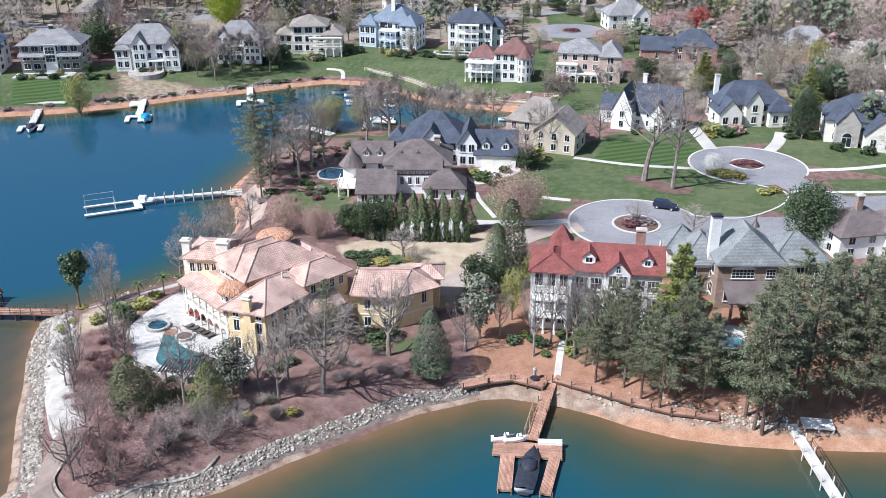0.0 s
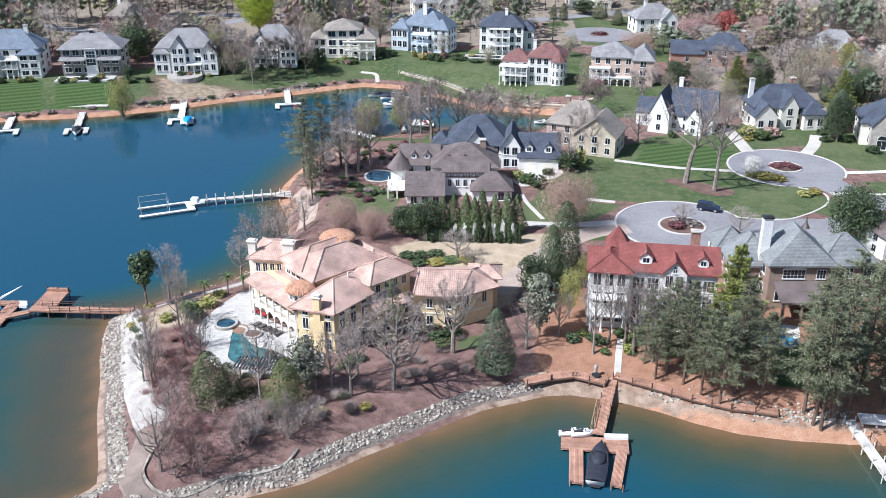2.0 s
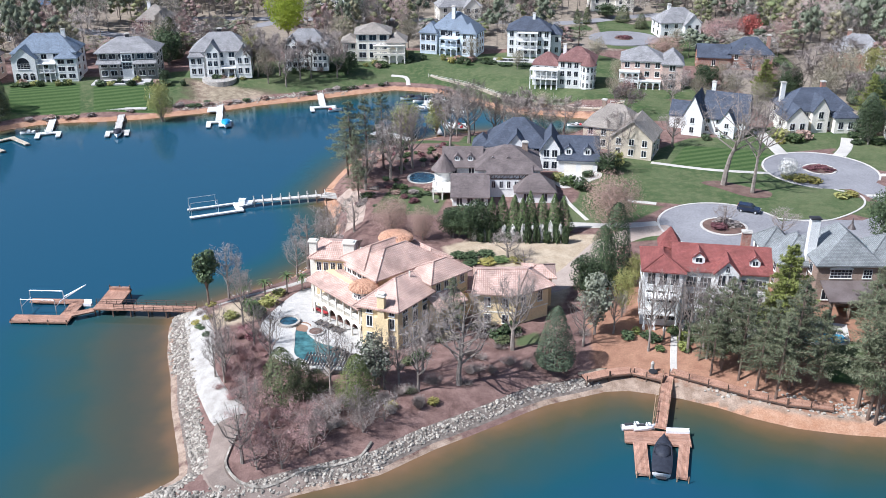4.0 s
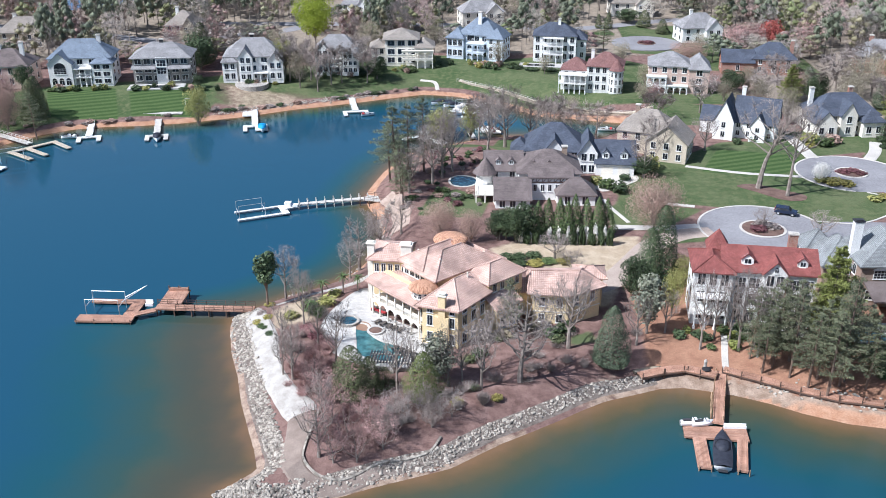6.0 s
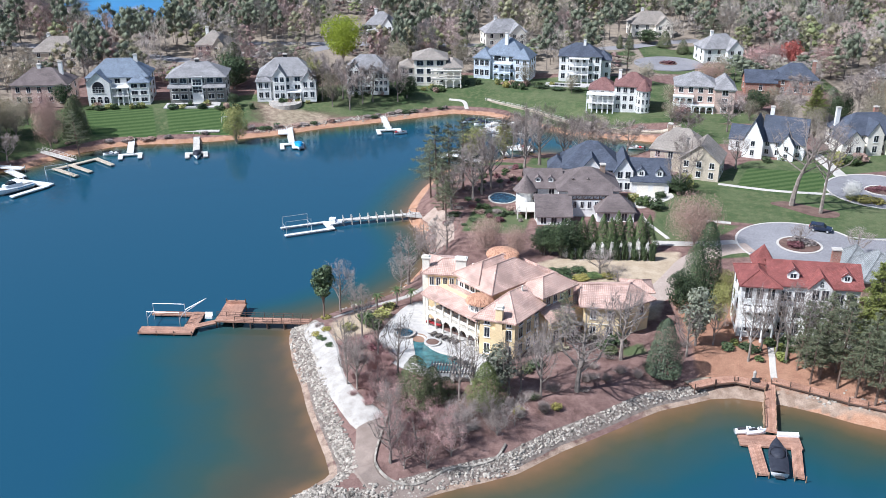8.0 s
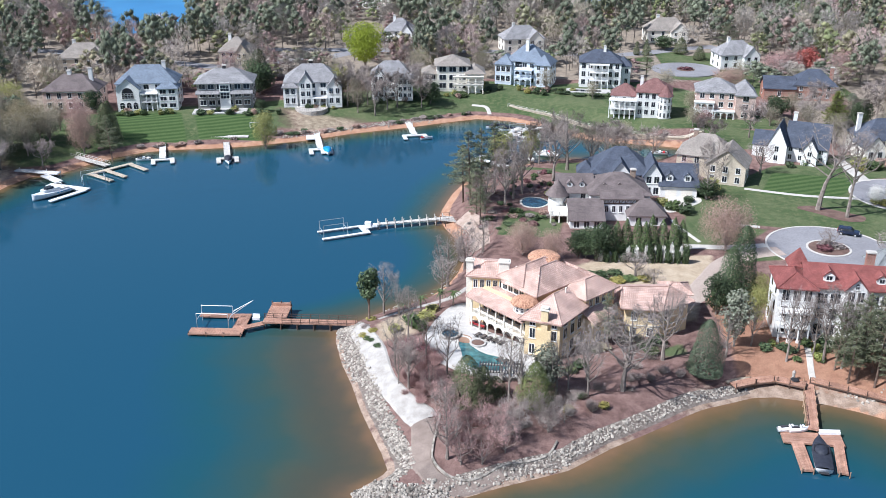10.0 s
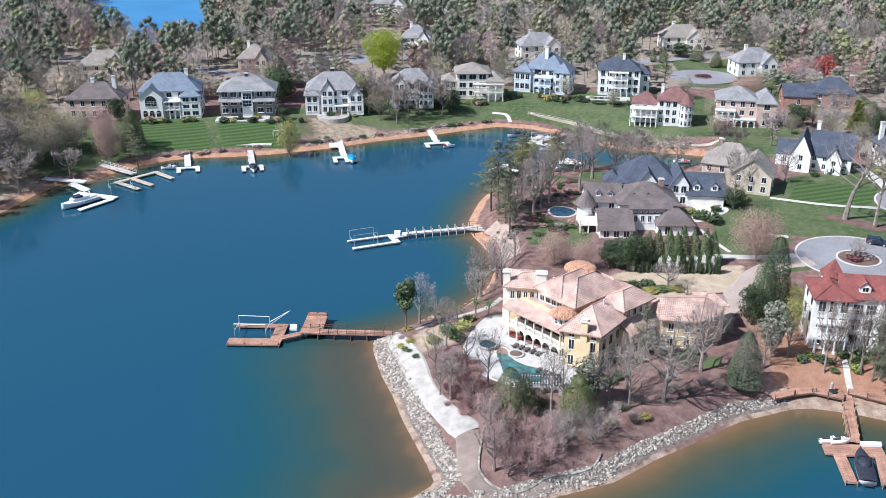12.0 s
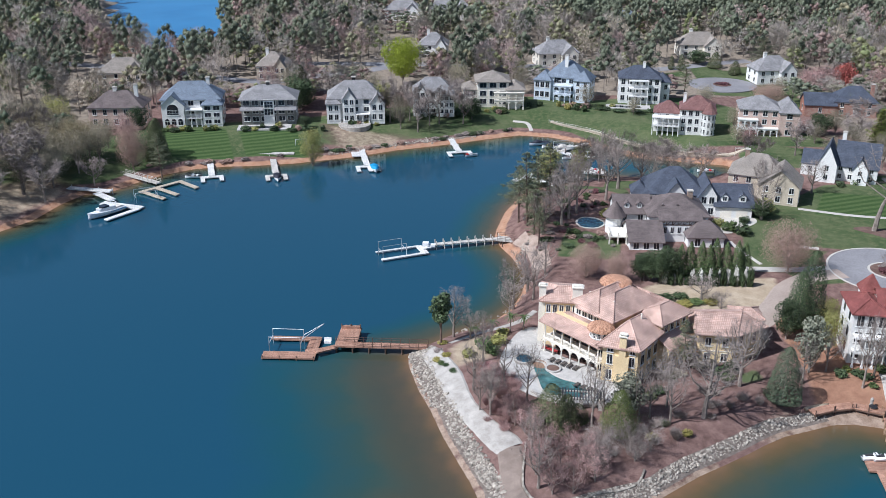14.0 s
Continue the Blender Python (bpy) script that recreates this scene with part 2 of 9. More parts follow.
# ---- mesh tools ----
class Solid:
    """Gathers plain faces into one mesh."""

    def __init__(self):
        self.v, self.f = [], []

    def face(self, *pts):
        n = len(self.v)
        self.v += [tuple(p) for p in pts]
        self.f.append(tuple(range(n, n + len(pts))))
        return self

    def box(self, x0, y0, z0, x1, y1, z1):
        n = len(self.v)
        self.v += [(x, y, z) for z in (z0, z1) for x, y in ((x0, y0), (x1, y0), (x1, y1), (x0, y1))]
        for q in ((3, 2, 1, 0), (4, 5, 6, 7), (0, 1, 5, 4), (1, 2, 6, 5), (2, 3, 7, 6), (3, 0, 4, 7)):
            self.f.append(tuple(n + i for i in q))
        return self

    def prism(self, pts, z0, z1):
        """An upright block over a counter-clockwise outline."""
        n, k = len(self.v), len(pts)
        self.v += [(p[0], p[1], z) for z in (z0, z1) for p in pts]
        self.f += [tuple(n + i for i in reversed(range(k))), tuple(n + k + i for i in range(k))]
        self.f += [(n + i, n + (i + 1) % k, n + k + (i + 1) % k, n + k + i) for i in range(k)]
        return self

    def sheet(self, outline, y0, y1):
        """A panel of thickness y0..y1 over an outline in x and z."""
        n, k = len(self.v), len(outline)
        self.v += [(p[0], y, p[1]) for y in (y0, y1) for p in outline]
        self.f += [tuple(n + i for i in range(k)), tuple(n + k + i for i in reversed(range(k)))]
        self.f += [(n + (i + 1) % k, n + i, n + k + i, n + k + (i + 1) % k) for i in range(k)]
        return self

    def tube(self, p0, p1, r0, r1=None, sides=6, cap=True):
        p0, p1 = Vector(p0), Vector(p1)
        r1 = r0 if r1 is None else r1
        way = (p1 - p0).normalized()
        a = way.orthogonal().normalized()
        b = way.cross(a)
        n = len(self.v)
        for p, r in ((p0, r0), (p1, r1)):
            for i in range(sides):
                t = 2 * math.pi * i / sides
                self.v.append(tuple(p + r * (math.cos(t) * a + math.sin(t) * b)))
        self.f += [(n + i, n + (i + 1) % sides, n + sides + (i + 1) % sides, n + sides + i) for i in range(sides)]
        if cap:
            self.f += [tuple(n + sides + i for i in range(sides)), tuple(n + i for i in reversed(range(sides)))]
        return self

    def turned(self, x, y, rings, sides=16):
        """A turned body from (radius, height) rings, bottom first."""
        n = len(self.v)
        for r, z in rings:
            for i in range(sides):
                t = 2 * math.pi * i / sides
                self.v.append((x + r * math.cos(t), y + r * math.sin(t), z))
        for k in range(len(rings) - 1):
            for i in range(sides):
                j = (i + 1) % sides
                self.f.append((n + k * sides + i, n + k * sides + j, n + (k + 1) * sides + j, n + (k + 1) * sides + i))
        self.f += [tuple(n + i for i in reversed(range(sides))), tuple(n + (len(rings) - 1) * sides + i for i in range(sides))]
        return self

    def hip(self, x0, y0, x1, y1, z, rise, over=0.5, inset=None):
        x0, y0, x1, y1 = x0 - over, y0 - over, x1 + over, y1 + over
        w, d = x1 - x0, y1 - y0
        k = min(w, d) / 2 * 0.98 if inset is None else inset
        t = 0.22
        self.box(x0, y0, z - t, x1, y1, z - 0.02)
        if w >= d:
            a, b = ((x0 + k, (y0 + y1) / 2, z + rise), (x1 - k, (y0 + y1) / 2, z + rise))
            self.face((x0, y0, z), (x1, y0, z), b, a).face((x1, y1, z), (x0, y1, z), a, b)
            self.face((x0, y1, z), (x0, y0, z), a).face((x1, y0, z), (x1, y1, z), b)
        else:
            a, b = (((x0 + x1) / 2, y0 + k, z + rise), ((x0 + x1) / 2, y1 - k, z + rise))
            self.face((x1, y0, z), (x1, y1, z), b, a).face((x0, y1, z), (x0, y0, z), a, b)
            self.face((x0, y0, z), (x1, y0, z), a).face((x1, y1, z), (x0, y1, z), b)
        return self

    def gable(self, x0, y0, x1, y1, z, rise, along="x", over=0.45):
        """A pitched roof of two thick slopes."""
        t = 0.22
        if along == "x":
            x0, x1 = x0 - over, x1 + over
            m, h = (y0 + y1) / 2, (y1 - y0) / 2
            drop = over * rise / h
            for s in (-1, 1):
                e = m + s * (h + over)
                lo, hi = z - drop, z + rise
                pts = [(x0, e, lo), (x1, e, lo), (x1, m, hi), (x0, m, hi)]
                self._slab(pts if s < 0 else [pts[1], pts[0], pts[3], pts[2]], t)
        else:
            y0, y1 = y0 - over, y1 + over
            m, h = (x0 + x1) / 2, (x1 - x0) / 2
            drop = over * rise / h
            for s in (-1, 1):
                e = m + s * (h + over)
                lo, hi = z - drop, z + rise
                pts = [(e, y0, lo), (e, y1, lo), (m, y1, hi), (m, y0, hi)]
                self._slab(pts if s > 0 else [pts[1], pts[0], pts[3], pts[2]], t)
        return self

    def _slab(self, p, t):
        n = len(self.v)
        self.v += [tuple(q) for q in p] + [(q[0], q[1], q[2] - t) for q in p]
        self.f += [(n, n + 1, n + 2, n + 3), (n + 7, n + 6, n + 5, n + 4)]
        self.f += [(n + 4 + i, n + 4 + (i + 1) % 4, n + (i + 1) % 4, n + i) for i in range(4)]

    def ball(self, c, r, rings=6, sides=10):
        rr = [(max(0.01, math.sin(math.pi * k / rings)) * r[0], c[2] - math.cos(math.pi * k / rings) * r[2]) for k in range(rings + 1)]
        return self.turned(c[0], c[1], rr, sides)

    def mesh(self, name, material, smooth=False):
        me = bpy.data.meshes.new(name)
        me.from_pydata(self.v, [], self.f)
        lay_uv(me)
        for one in material if isinstance(material, (list, tuple)) else [material]:
            me.materials.append(one)
        if smooth:
            me.shade_smooth()
        return me


def lay_uv(me):
    """Metres along each face: u level, v up the slope."""
    uv = me.uv_layers.new(name="metres")
    n = len(me.loops)
    co = np.empty(len(me.vertices) * 3)
    me.vertices.foreach_get("co", co)
    co = co.reshape(-1, 3)
    vi = np.empty(n, np.int32)
    me.loops.foreach_get("vertex_index", vi)
    k = len(me.polygons)
    nor, tot = np.empty(k * 3), np.empty(k, np.int32)
    me.polygons.foreach_get("normal", nor)
    me.polygons.foreach_get("loop_total", tot)
    nor = np.repeat(nor.reshape(-1, 3), tot, 0)
    u = np.stack([-nor[:, 1], nor[:, 0], 0 * nor[:, 0]], 1)
    length = np.linalg.norm(u, axis=1, keepdims=True)
    u = np.where(length > 0.05, u / np.maximum(length, 1e-6), np.array([[1.0, 0, 0]]))
    v = np.cross(nor, u)
    p = co[vi]
    out = np.stack([(p * u).sum(1), (p * v).sum(1)], 1)
    uv.data.foreach_set("uv", out.ravel())


def part(name, solid, material, parent, label="", smooth=False):
    me = solid if isinstance(solid, bpy.types.Mesh) else solid.mesh(name, material, smooth)
    ob = new(name, me)
    ob.parent = parent
    if label:
        tagged(ob, label)
    return ob


def thing(name, m, label, category, group=""):
    ob = new(name)
    ob.matrix_world = m
    return tagged(ob, label, category, group)


def structure(name, solid, material, label="", smooth=False):
    ob = new(name, solid if isinstance(solid, bpy.types.Mesh) else solid.mesh(name, material, smooth))
    return tagged(ob, label, "", "", "structure")


def circle(cx, cy, r, n=40, a0=0.0, a1=360.0):
    closed = a1 - a0 >= 360
    return [(cx + r * math.cos(radians(a0 + (a1 - a0) * i / (n if closed else n - 1))), cy + r * math.sin(radians(a0 + (a1 - a0) * i / (n if closed else n - 1)))) for i in range(n)]


def flow(pts, n=6, closed=False):
    """A smooth line through a few points."""
    out, k = [], len(pts)
    for i in range(k if closed else k - 1):
        p = [Vector(pts[(i + d) % k] if closed else pts[min(max(i + d, 0), k - 1)]) for d in (-1, 0, 1, 2)]
        for j in range(n):
            t = j / n
            q = 0.5 * (2 * p[1] + (p[2] - p[0]) * t + (2 * p[0] - 5 * p[1] + 4 * p[2] - p[3]) * t * t + (3 * p[1] - p[0] - 3 * p[2] + p[3]) * t**3)
            out.append(tuple(q))
    return out if closed else out + [tuple(pts[-1])]


def band(line, width, z0, z1, solid=None):
    """A strip of constant width along a line; z0 and z1 are numbers or a function of x, y."""
    s = solid or Solid()
    left, right = [], []
    for i, p in enumerate(line):
        a, b = line[max(i - 1, 0)], line[min(i + 1, len(line) - 1)]
        d = Vector((b[0] - a[0], b[1] - a[1])).normalized()
        left.append((p[0] - d.y * width / 2, p[1] + d.x * width / 2))
        right.append((p[0] + d.y * width / 2, p[1] - d.x * width / 2))
    low = z0 if callable(z0) else (lambda x, y: z0)
    high = z1 if callable(z1) else (lambda x, y: z1)
    n, k = len(s.v), len(line)
    for i in range(k):
        for q, f in ((left[i], high), (right[i], high), (right[i], low), (left[i], low)):
            s.v.append((q[0], q[1], f(*q)))
    for i in range(k - 1):
        a, b = n + 4 * i, n + 4 * i + 4
        s.f += [(a + 1, b + 1, b, a), (a + 2, b + 2, b + 1, a + 1), (a, b, b + 3, a + 3)]
    s.f += [(n, n + 3, n + 2, n + 1), (n + 4 * k - 4, n + 4 * k - 3, n + 4 * k - 2, n + 4 * k - 1)]
    return s

# ---- ground and water ----
SOUTH_SHORE = [(4000, 60), (300, 100), (110, 122), (80, 118), (61, 117.3), (48, 117.3), (40, 117.8), (33, 119), (27, 121.4), (22.5, 124), (17.8, 126), (13.5, 127.2), (9.5, 128), (6, 127.6), (1.4, 125.5), (-3.2, 123.5), (-6.8, 121), (-10.8, 117.8), (-15.4, 114.4), (-19.5, 111.5), (-23, 108.5), (-27, 105.0), (-32, 102.7), (-37.5, 100.2), (-42, 97.8), (-47, 95.3), (-52, 94.2)]
WEST_SHORE = [(-57, 95.5), (-59, 97.6), (-56.5, 100.5), (-54.2, 103.3), (-55.6, 107.6), (-58, 113.5), (-60.6, 120), (-63.2, 128), (-66, 135), (-68.6, 144), (-69, 148.5), (-66.4, 151.4), (-61, 156.8), (-55.5, 161), (-51.8, 164.5), (-48.6, 170), (-46.5, 177), (-45.4, 184), (-46.2, 191), (-48.6, 199), (-50.8, 204), (-52.7, 211), (-52.2, 217), (-51.2, 223), (-50, 230)]
COVE_SHORE = [(-47.5, 238), (-44.5, 246), (-39, 252), (-32.5, 255), (-25, 260), (-14, 264), (-3, 263), (9, 262.5), (19, 266), (23, 272), (20, 277.5), (6, 281), (-6, 284), (-12.4, 289), (-24, 300.5), (-34, 307), (-45, 309), (-56, 303.4), (-68, 296.4), (-86, 287.8), (-99, 279.2), (-117, 271), (-130, 267.5), (-138, 266.4), (-147, 263), (-154, 257), (-159, 250), (-164, 240.5), (-171, 237), (-174, 229), (-176, 216), (-181, 207), (-188, 196), (-205, 182), (-260, 160), (-500, 130), (-4000, 90), (-4000, 5000), (4000, 5000)]
LAND = SOUTH_SHORE + WEST_SHORE + COVE_SHORE
LAKE_BEYOND = [(-240, 440), (-208, 452), (-206, 500), (-228, 600), (-215, 900), (-430, 900), (-295, 570)]


def signed(xs, ys, poly):
    """How far inside an outline points lie (negative outside)."""
    best = np.full(xs.shape, 1e9)
    inside = np.zeros(xs.shape, bool)
    for i in range(len(poly)):
        (ax, ay), (bx, by) = poly[i - 1], poly[i]
        dx, dy = bx - ax, by - ay
        t = np.clip(((xs - ax) * dx + (ys - ay) * dy) / (dx * dx + dy * dy), 0, 1)
        best = np.minimum(best, np.hypot(xs - ax - t * dx, ys - ay - t * dy))
        cross = (ay > ys) != (by > ys)
        with np.errstate(divide="ignore", invalid="ignore"):
            inside ^= cross & (xs < (bx - ax) * (ys - ay) / (by - ay if by != ay else 1e-9) + ax)
    return np.where(inside, best, -best)


def smooth(v):
    v = np.clip(v, 0, 1)
    return v * v * (3 - 2 * v)


def heights(xs, ys):
    xs, ys = np.asarray(xs, float), np.asarray(ys, float)
    sd = signed(xs, ys, LAND)
    far = smooth((ys - 276) / 14) * smooth((-30 - xs) / 10 + 1) + smooth((ys - 290) / 10)
    far = np.clip(np.maximum(far, smooth((-120 - xs) / 20)), 0, 1)
    top = 3.0 + 1.5 * smooth((ys - 152) / 26) + 0.012 * np.clip(ys - 330, 0, 400)
    low = smooth((ys - 236) / 16) * smooth((16 - xs) / 10) * (1 - far)
    top = top * (1 - low) + 1.3 * low
    reach = 8 + 17 * far + 6 * smooth((xs + 6) / 8) * smooth((142 - ys) / 8)
    z = np.clip(sd / 2.6, 0, 1) * 0.7 + (top - 0.7) * smooth((sd - 0.5) / reach)
    z = np.where(sd < 0, np.maximum(sd * 0.3, -4), z)
    beyond = signed(xs, ys, LAKE_BEYOND)
    z = np.where(beyond > -12, np.where(beyond > 0, -1.5, np.minimum(z, 0.15 - beyond * 0.5)), z)
    return z


def ground_z(x, y):
    return float(heights(np.array([x]), np.array([y]))[0])


def spaced(lo, a, b, hi, step, growth=1.12):
    mid = list(np.arange(a, b + step / 2, step))
    up, s = [], step
    while (up[-1] if up else mid[-1]) < hi:
        s *= growth
        up.append((up[-1] if up else mid[-1]) + s)
    down, s = [], step
    while (down[-1] if down else mid[0]) > lo:
        s *= growth
        down.append((down[-1] if down else mid[0]) - s)
    return np.array(down[::-1] + mid + up)


def grid_mesh(name, gx, gy, z_of):
    X, Y = np.meshgrid(gx, gy)
    Z = z_of(X, Y)
    me = bpy.data.meshes.new(name)
    nx, ny = len(gx), len(gy)
    me.vertices.add(nx * ny)
    me.vertices.foreach_set("co", np.stack([X, Y, Z], -1).ravel())
    i = (np.arange(ny - 1)[:, None] * nx + np.arange(nx - 1)[None]).ravel()
    quads = np.stack([i, i + 1, i + nx + 1, i + nx], 1).astype(np.int32)
    me.loops.add(quads.size)
    me.loops.foreach_set("vertex_index", quads.ravel())
    me.polygons.add(len(quads))
    me.polygons.foreach_set("loop_start", np.arange(0, quads.size, 4, dtype=np.int32))
    me.update(calc_edges=True)
    me.validate()
    me.shade_smooth()
    return me, X.ravel(), Y.ravel(), Z.ravel()


def keep(me, name, values):
    a = me.attributes.new(name, "FLOAT", "POINT")
    a.data.foreach_set("value", np.asarray(values, np.float32))


gx = spaced(-3500, -195, 112, 3500, 1.05)
gy = spaced(-40, 90, 345, 4500, 1.05)
ground_me, VX, VY, VZ = grid_mesh("ground", gx, gy, heights)
SD = signed(VX, VY, LAND)


def area(poly, soft=0.8):
    return np.clip(signed(VX, VY, poly) / soft * 0.5 + 0.5, 0, 1)


north = smooth((VY - 282) / 6) * (VX < 60) + (VX < -110)
north = np.clip(north, 0, 1)
lots = 0.5 + 0.5 * np.sin(VX * 0.19 + 1.0)
lawn = north * np.clip((SD - 5) / 2, 0, 1) * np.clip((42 - SD) / 6, 0, 1) * np.clip(0.72 + 0.3 * lots + smooth((VX + 60) / 20), 0, 1)
for poly in (
    [(10, 199), (24, 198.5), (45, 194), (56, 193), (66, 199), (70, 208), (56, 214), (53, 224), (60, 234), (63, 250), (40, 246), (30, 236), (14, 224), (4, 212)],
    [(-38, 189), (-24, 188), (-22, 200), (-30, 206), (-36, 202)],
    [(74, 236), (82, 226), (110, 226), (112, 244), (84, 246)],
    [(-12, 320), (4, 306), (30, 300), (45, 325), (20, 350), (-4, 348), (-50, 330), (-40, 320)],
    [(62, 196), (74, 186), (100, 190), (100, 199), (76, 200)],
    [(30, 355), (60, 350), (80, 380), (30, 410)],
    [(48, 330), (92, 328), (92, 350), (50, 352)],
    [(40, 128), (50, 127), (51, 140), (40, 141)], [(46, 188), (60, 190), (72, 200), (68, 207), (54, 210), (44, 200)], [(76, 225), (100, 214), (128, 214), (128, 245), (84, 252), (76, 240)], [(50, 236), (62, 235), (78, 240), (86, 252), (66, 258), (48, 252)], [(82, 203), (125, 207), (125, 216), (82, 213)], [(4, 183), (14, 183), (25, 195), (10, 200), (4, 196)], [(52, 170), (66, 172), (80, 184), (88, 194), (84, 196), (72, 184), (56, 177)], [(15, 176), (24, 178), (23, 187), (12, 184)], [(50, 166), (66, 168), (72, 180), (60, 178), (50, 176)],
    [(-12, 289), (0, 287), (30, 285), (46, 286), (46, 297), (20, 301), (-10, 308), (-30, 314)],
    [(-22, 246), (-6, 246), (2, 250), (0, 257), (-20, 256)],
    [(48, 353), (62, 352), (64, 364), (54, 366)], [(8, 380), (28, 388), (26, 396), (6, 392)], [(44, 388), (60, 384), (62, 402), (50, 408)],
    [(21, 141), (33, 139), (33, 142), (21, 143)], [(-8.2, 135.4), (-3.6, 137.2), (-4.2, 141), (-8, 138.6)],
    [(-44, 236), (-24, 240), (-16, 232), (-16, 246), (-30, 252), (-42, 250)],
    [(26, 262), (60, 262), (58, 278), (30, 288), (24, 280)],
    [(13, 189), (26, 196), (20, 197), (8, 205), (6, 196)],
):
    lawn = np.maximum(lawn, area(poly, 1.2))
dry = area([(-22, 172), (-10, 179.5), (9, 179.5), (8, 172), (3, 160), (0, 150), (-4, 150), (-5, 160), (-12, 165), (-20, 168)], 2.0)
dry = np.maximum(dry, area([(-60, 138), (-53, 142), (-49, 152), (-56, 152), (-61, 146)], 2.0) * 0.8)
dry = np.maximum(dry, area([(-196, 204), (-180, 212), (-175, 228), (-172, 238), (-184, 244), (-200, 230)], 5.0) * 0.6)
dry = np.maximum(dry, area([(-113, 303), (-88, 301), (-80, 296), (-84, 284), (-106, 282)], 4.0) * 0.5)
lawn = lawn * (1 - dry)
clay = np.clip(1 - np.abs(SD - 1.2) / 2.6, 0, 1) * np.maximum(north, np.maximum(smooth((VX - 22) / 8) * (VY < 140), (VY > 198)))
clay = np.maximum(clay, (SD < 0.6) * np.clip((VY > 165) + 0.8 * smooth((VX - 14) / 8), 0, 1))
straw = smooth((VX - 2) / 5) * (VY < 162) * (VX < 75)
woods = np.clip(smooth((VY - 345) / 14) + smooth((VX - 62) / 6) * smooth((VY - 262) / 10) + smooth((-182 - VX) / 8), 0, 1) * (1 - lawn)
beach = smooth((VX + 12) / 10) * (VY < 145) * np.clip(1 - np.abs(SD - 1.5) / 4.5, 0, 1)
beach = np.maximum(beach, (VX < -16) * (VY < 146) * np.clip(0.85 - np.abs(SD - 0.3) / 2.2, 0, 1))
mown = area([(30, 221), (38, 240), (56, 236), (60, 231), (53, 224), (50, 220.5)], 1.0)
for poly in ([(-166, 291), (-145, 295), (-136, 271), (-157, 269)], [(-141, 296), (-121.5, 297), (-112.5, 275), (-133, 274)]):
    mown = np.maximum(mown, area(poly, 1.0))
lawn = np.maximum(lawn, mown)
for label, values in (("mown", mown), ("lawn", lawn), ("dry", dry), ("clay", clay), ("straw", straw), ("woods", woods), ("beach", beach), ("inland", SD)):
    keep(ground_me, label, values)


def ground_material():
    m, nt, b = start("earth_and_grass", 0.95, 0, 0.1)
    pos = nt.nodes.new("ShaderNodeNewGeometry").outputs["Position"]
    big, mid, fine = noise_of(nt, pos, 0.09, 5), noise_of(nt, pos, 0.6, 6), noise_of(nt, pos, 5.0, 6, 0.65)

    def held(name, lo=0.35, hi=0.65, ragged=0.5):
        a = nt.nodes.new("ShaderNodeAttribute")
        a.attribute_name = name
        s = node(nt, "Math")
        s.operation = "ADD"
        nt.links.new(a.outputs["Fac"], s.inputs[0])
        nt.links.new(stretch(nt, mid, 0.2, 0.8, -ragged / 2, ragged / 2), s.inputs[1])
        return stretch(nt, s.outputs[0], lo, hi)

    col = mixed(nt, stretch(nt, mid, 0.3, 0.7), (0.124, 0.075, 0.065), (0.256, 0.165, 0.143))
    col = mixed(nt, held("woods"), col, mixed(nt, stretch(nt, mid, 0.3, 0.7), (0.19, 0.16, 0.125), (0.33, 0.275, 0.22)))
    col = mixed(nt, held("straw"), col, mixed(nt, stretch(nt, mid, 0.3, 0.7), (0.25, 0.132, 0.088), (0.35, 0.20, 0.132)))
    grass = mixed(nt, stretch(nt, big, 0.35, 0.65), (0.050, 0.084, 0.032), (0.108, 0.130, 0.064))
    grass = mixed(nt, stretch(nt, mid, 0.45, 0.75), grass, (0.135, 0.145, 0.075))
    wave = nt.nodes.new("ShaderNodeTexWave")
    wave.wave_type, wave.bands_direction = "BANDS", "DIAGONAL"
    wave.inputs["Scale"].default_value, wave.inputs["Distortion"].default_value = 0.17, 0.6
    turn = node(nt, "Mapping")
    turn.inputs["Rotation"].default_value = (0, 0, radians(-68))
    nt.links.new(pos, turn.inputs["Vector"])
    nt.links.new(turn.outputs[0], wave.inputs["Vector"])
    mown = mixed(nt, stretch(nt, wave.outputs["Fac"], 0.3, 0.7), (0.045, 0.081, 0.027), (0.080, 0.118, 0.044))
    grass = mixed(nt, held("mown", ragged=0.1), grass, mown)
    col = mixed(nt, held("lawn", ragged=0.25), col, grass)
    tan = mixed(nt, stretch(nt, mid, 0.3, 0.7), (0.36, 0.285, 0.20), (0.47, 0.385, 0.285))
    col = mixed(nt, held("dry", ragged=0.2), col, tan)
    sand = mixed(nt, stretch(nt, mid, 0.35, 0.65), (0.225, 0.16, 0.118), (0.385, 0.295, 0.23))
    col = mixed(nt, held("beach", ragged=0.9), col, sand)
    red = mixed(nt, stretch(nt, mid, 0.3, 0.7), (0.34, 0.175, 0.105), (0.45, 0.28, 0.19))
    col = mixed(nt, held("clay"), col, red)
    col = mixed(nt, 1.0, col, stretch(nt, fine, 0.25, 0.75, 0.65, 1.35), "MULTIPLY")
    nt.links.new(col, b.inputs["Base Color"])
    relief(nt, b, fine, 0.5, 0.12)
    return m


ground_me.materials.append(ground_material())
structure("ground", ground_me, None, "sloping lakeside ground of mulch, grass, sand and red clay")


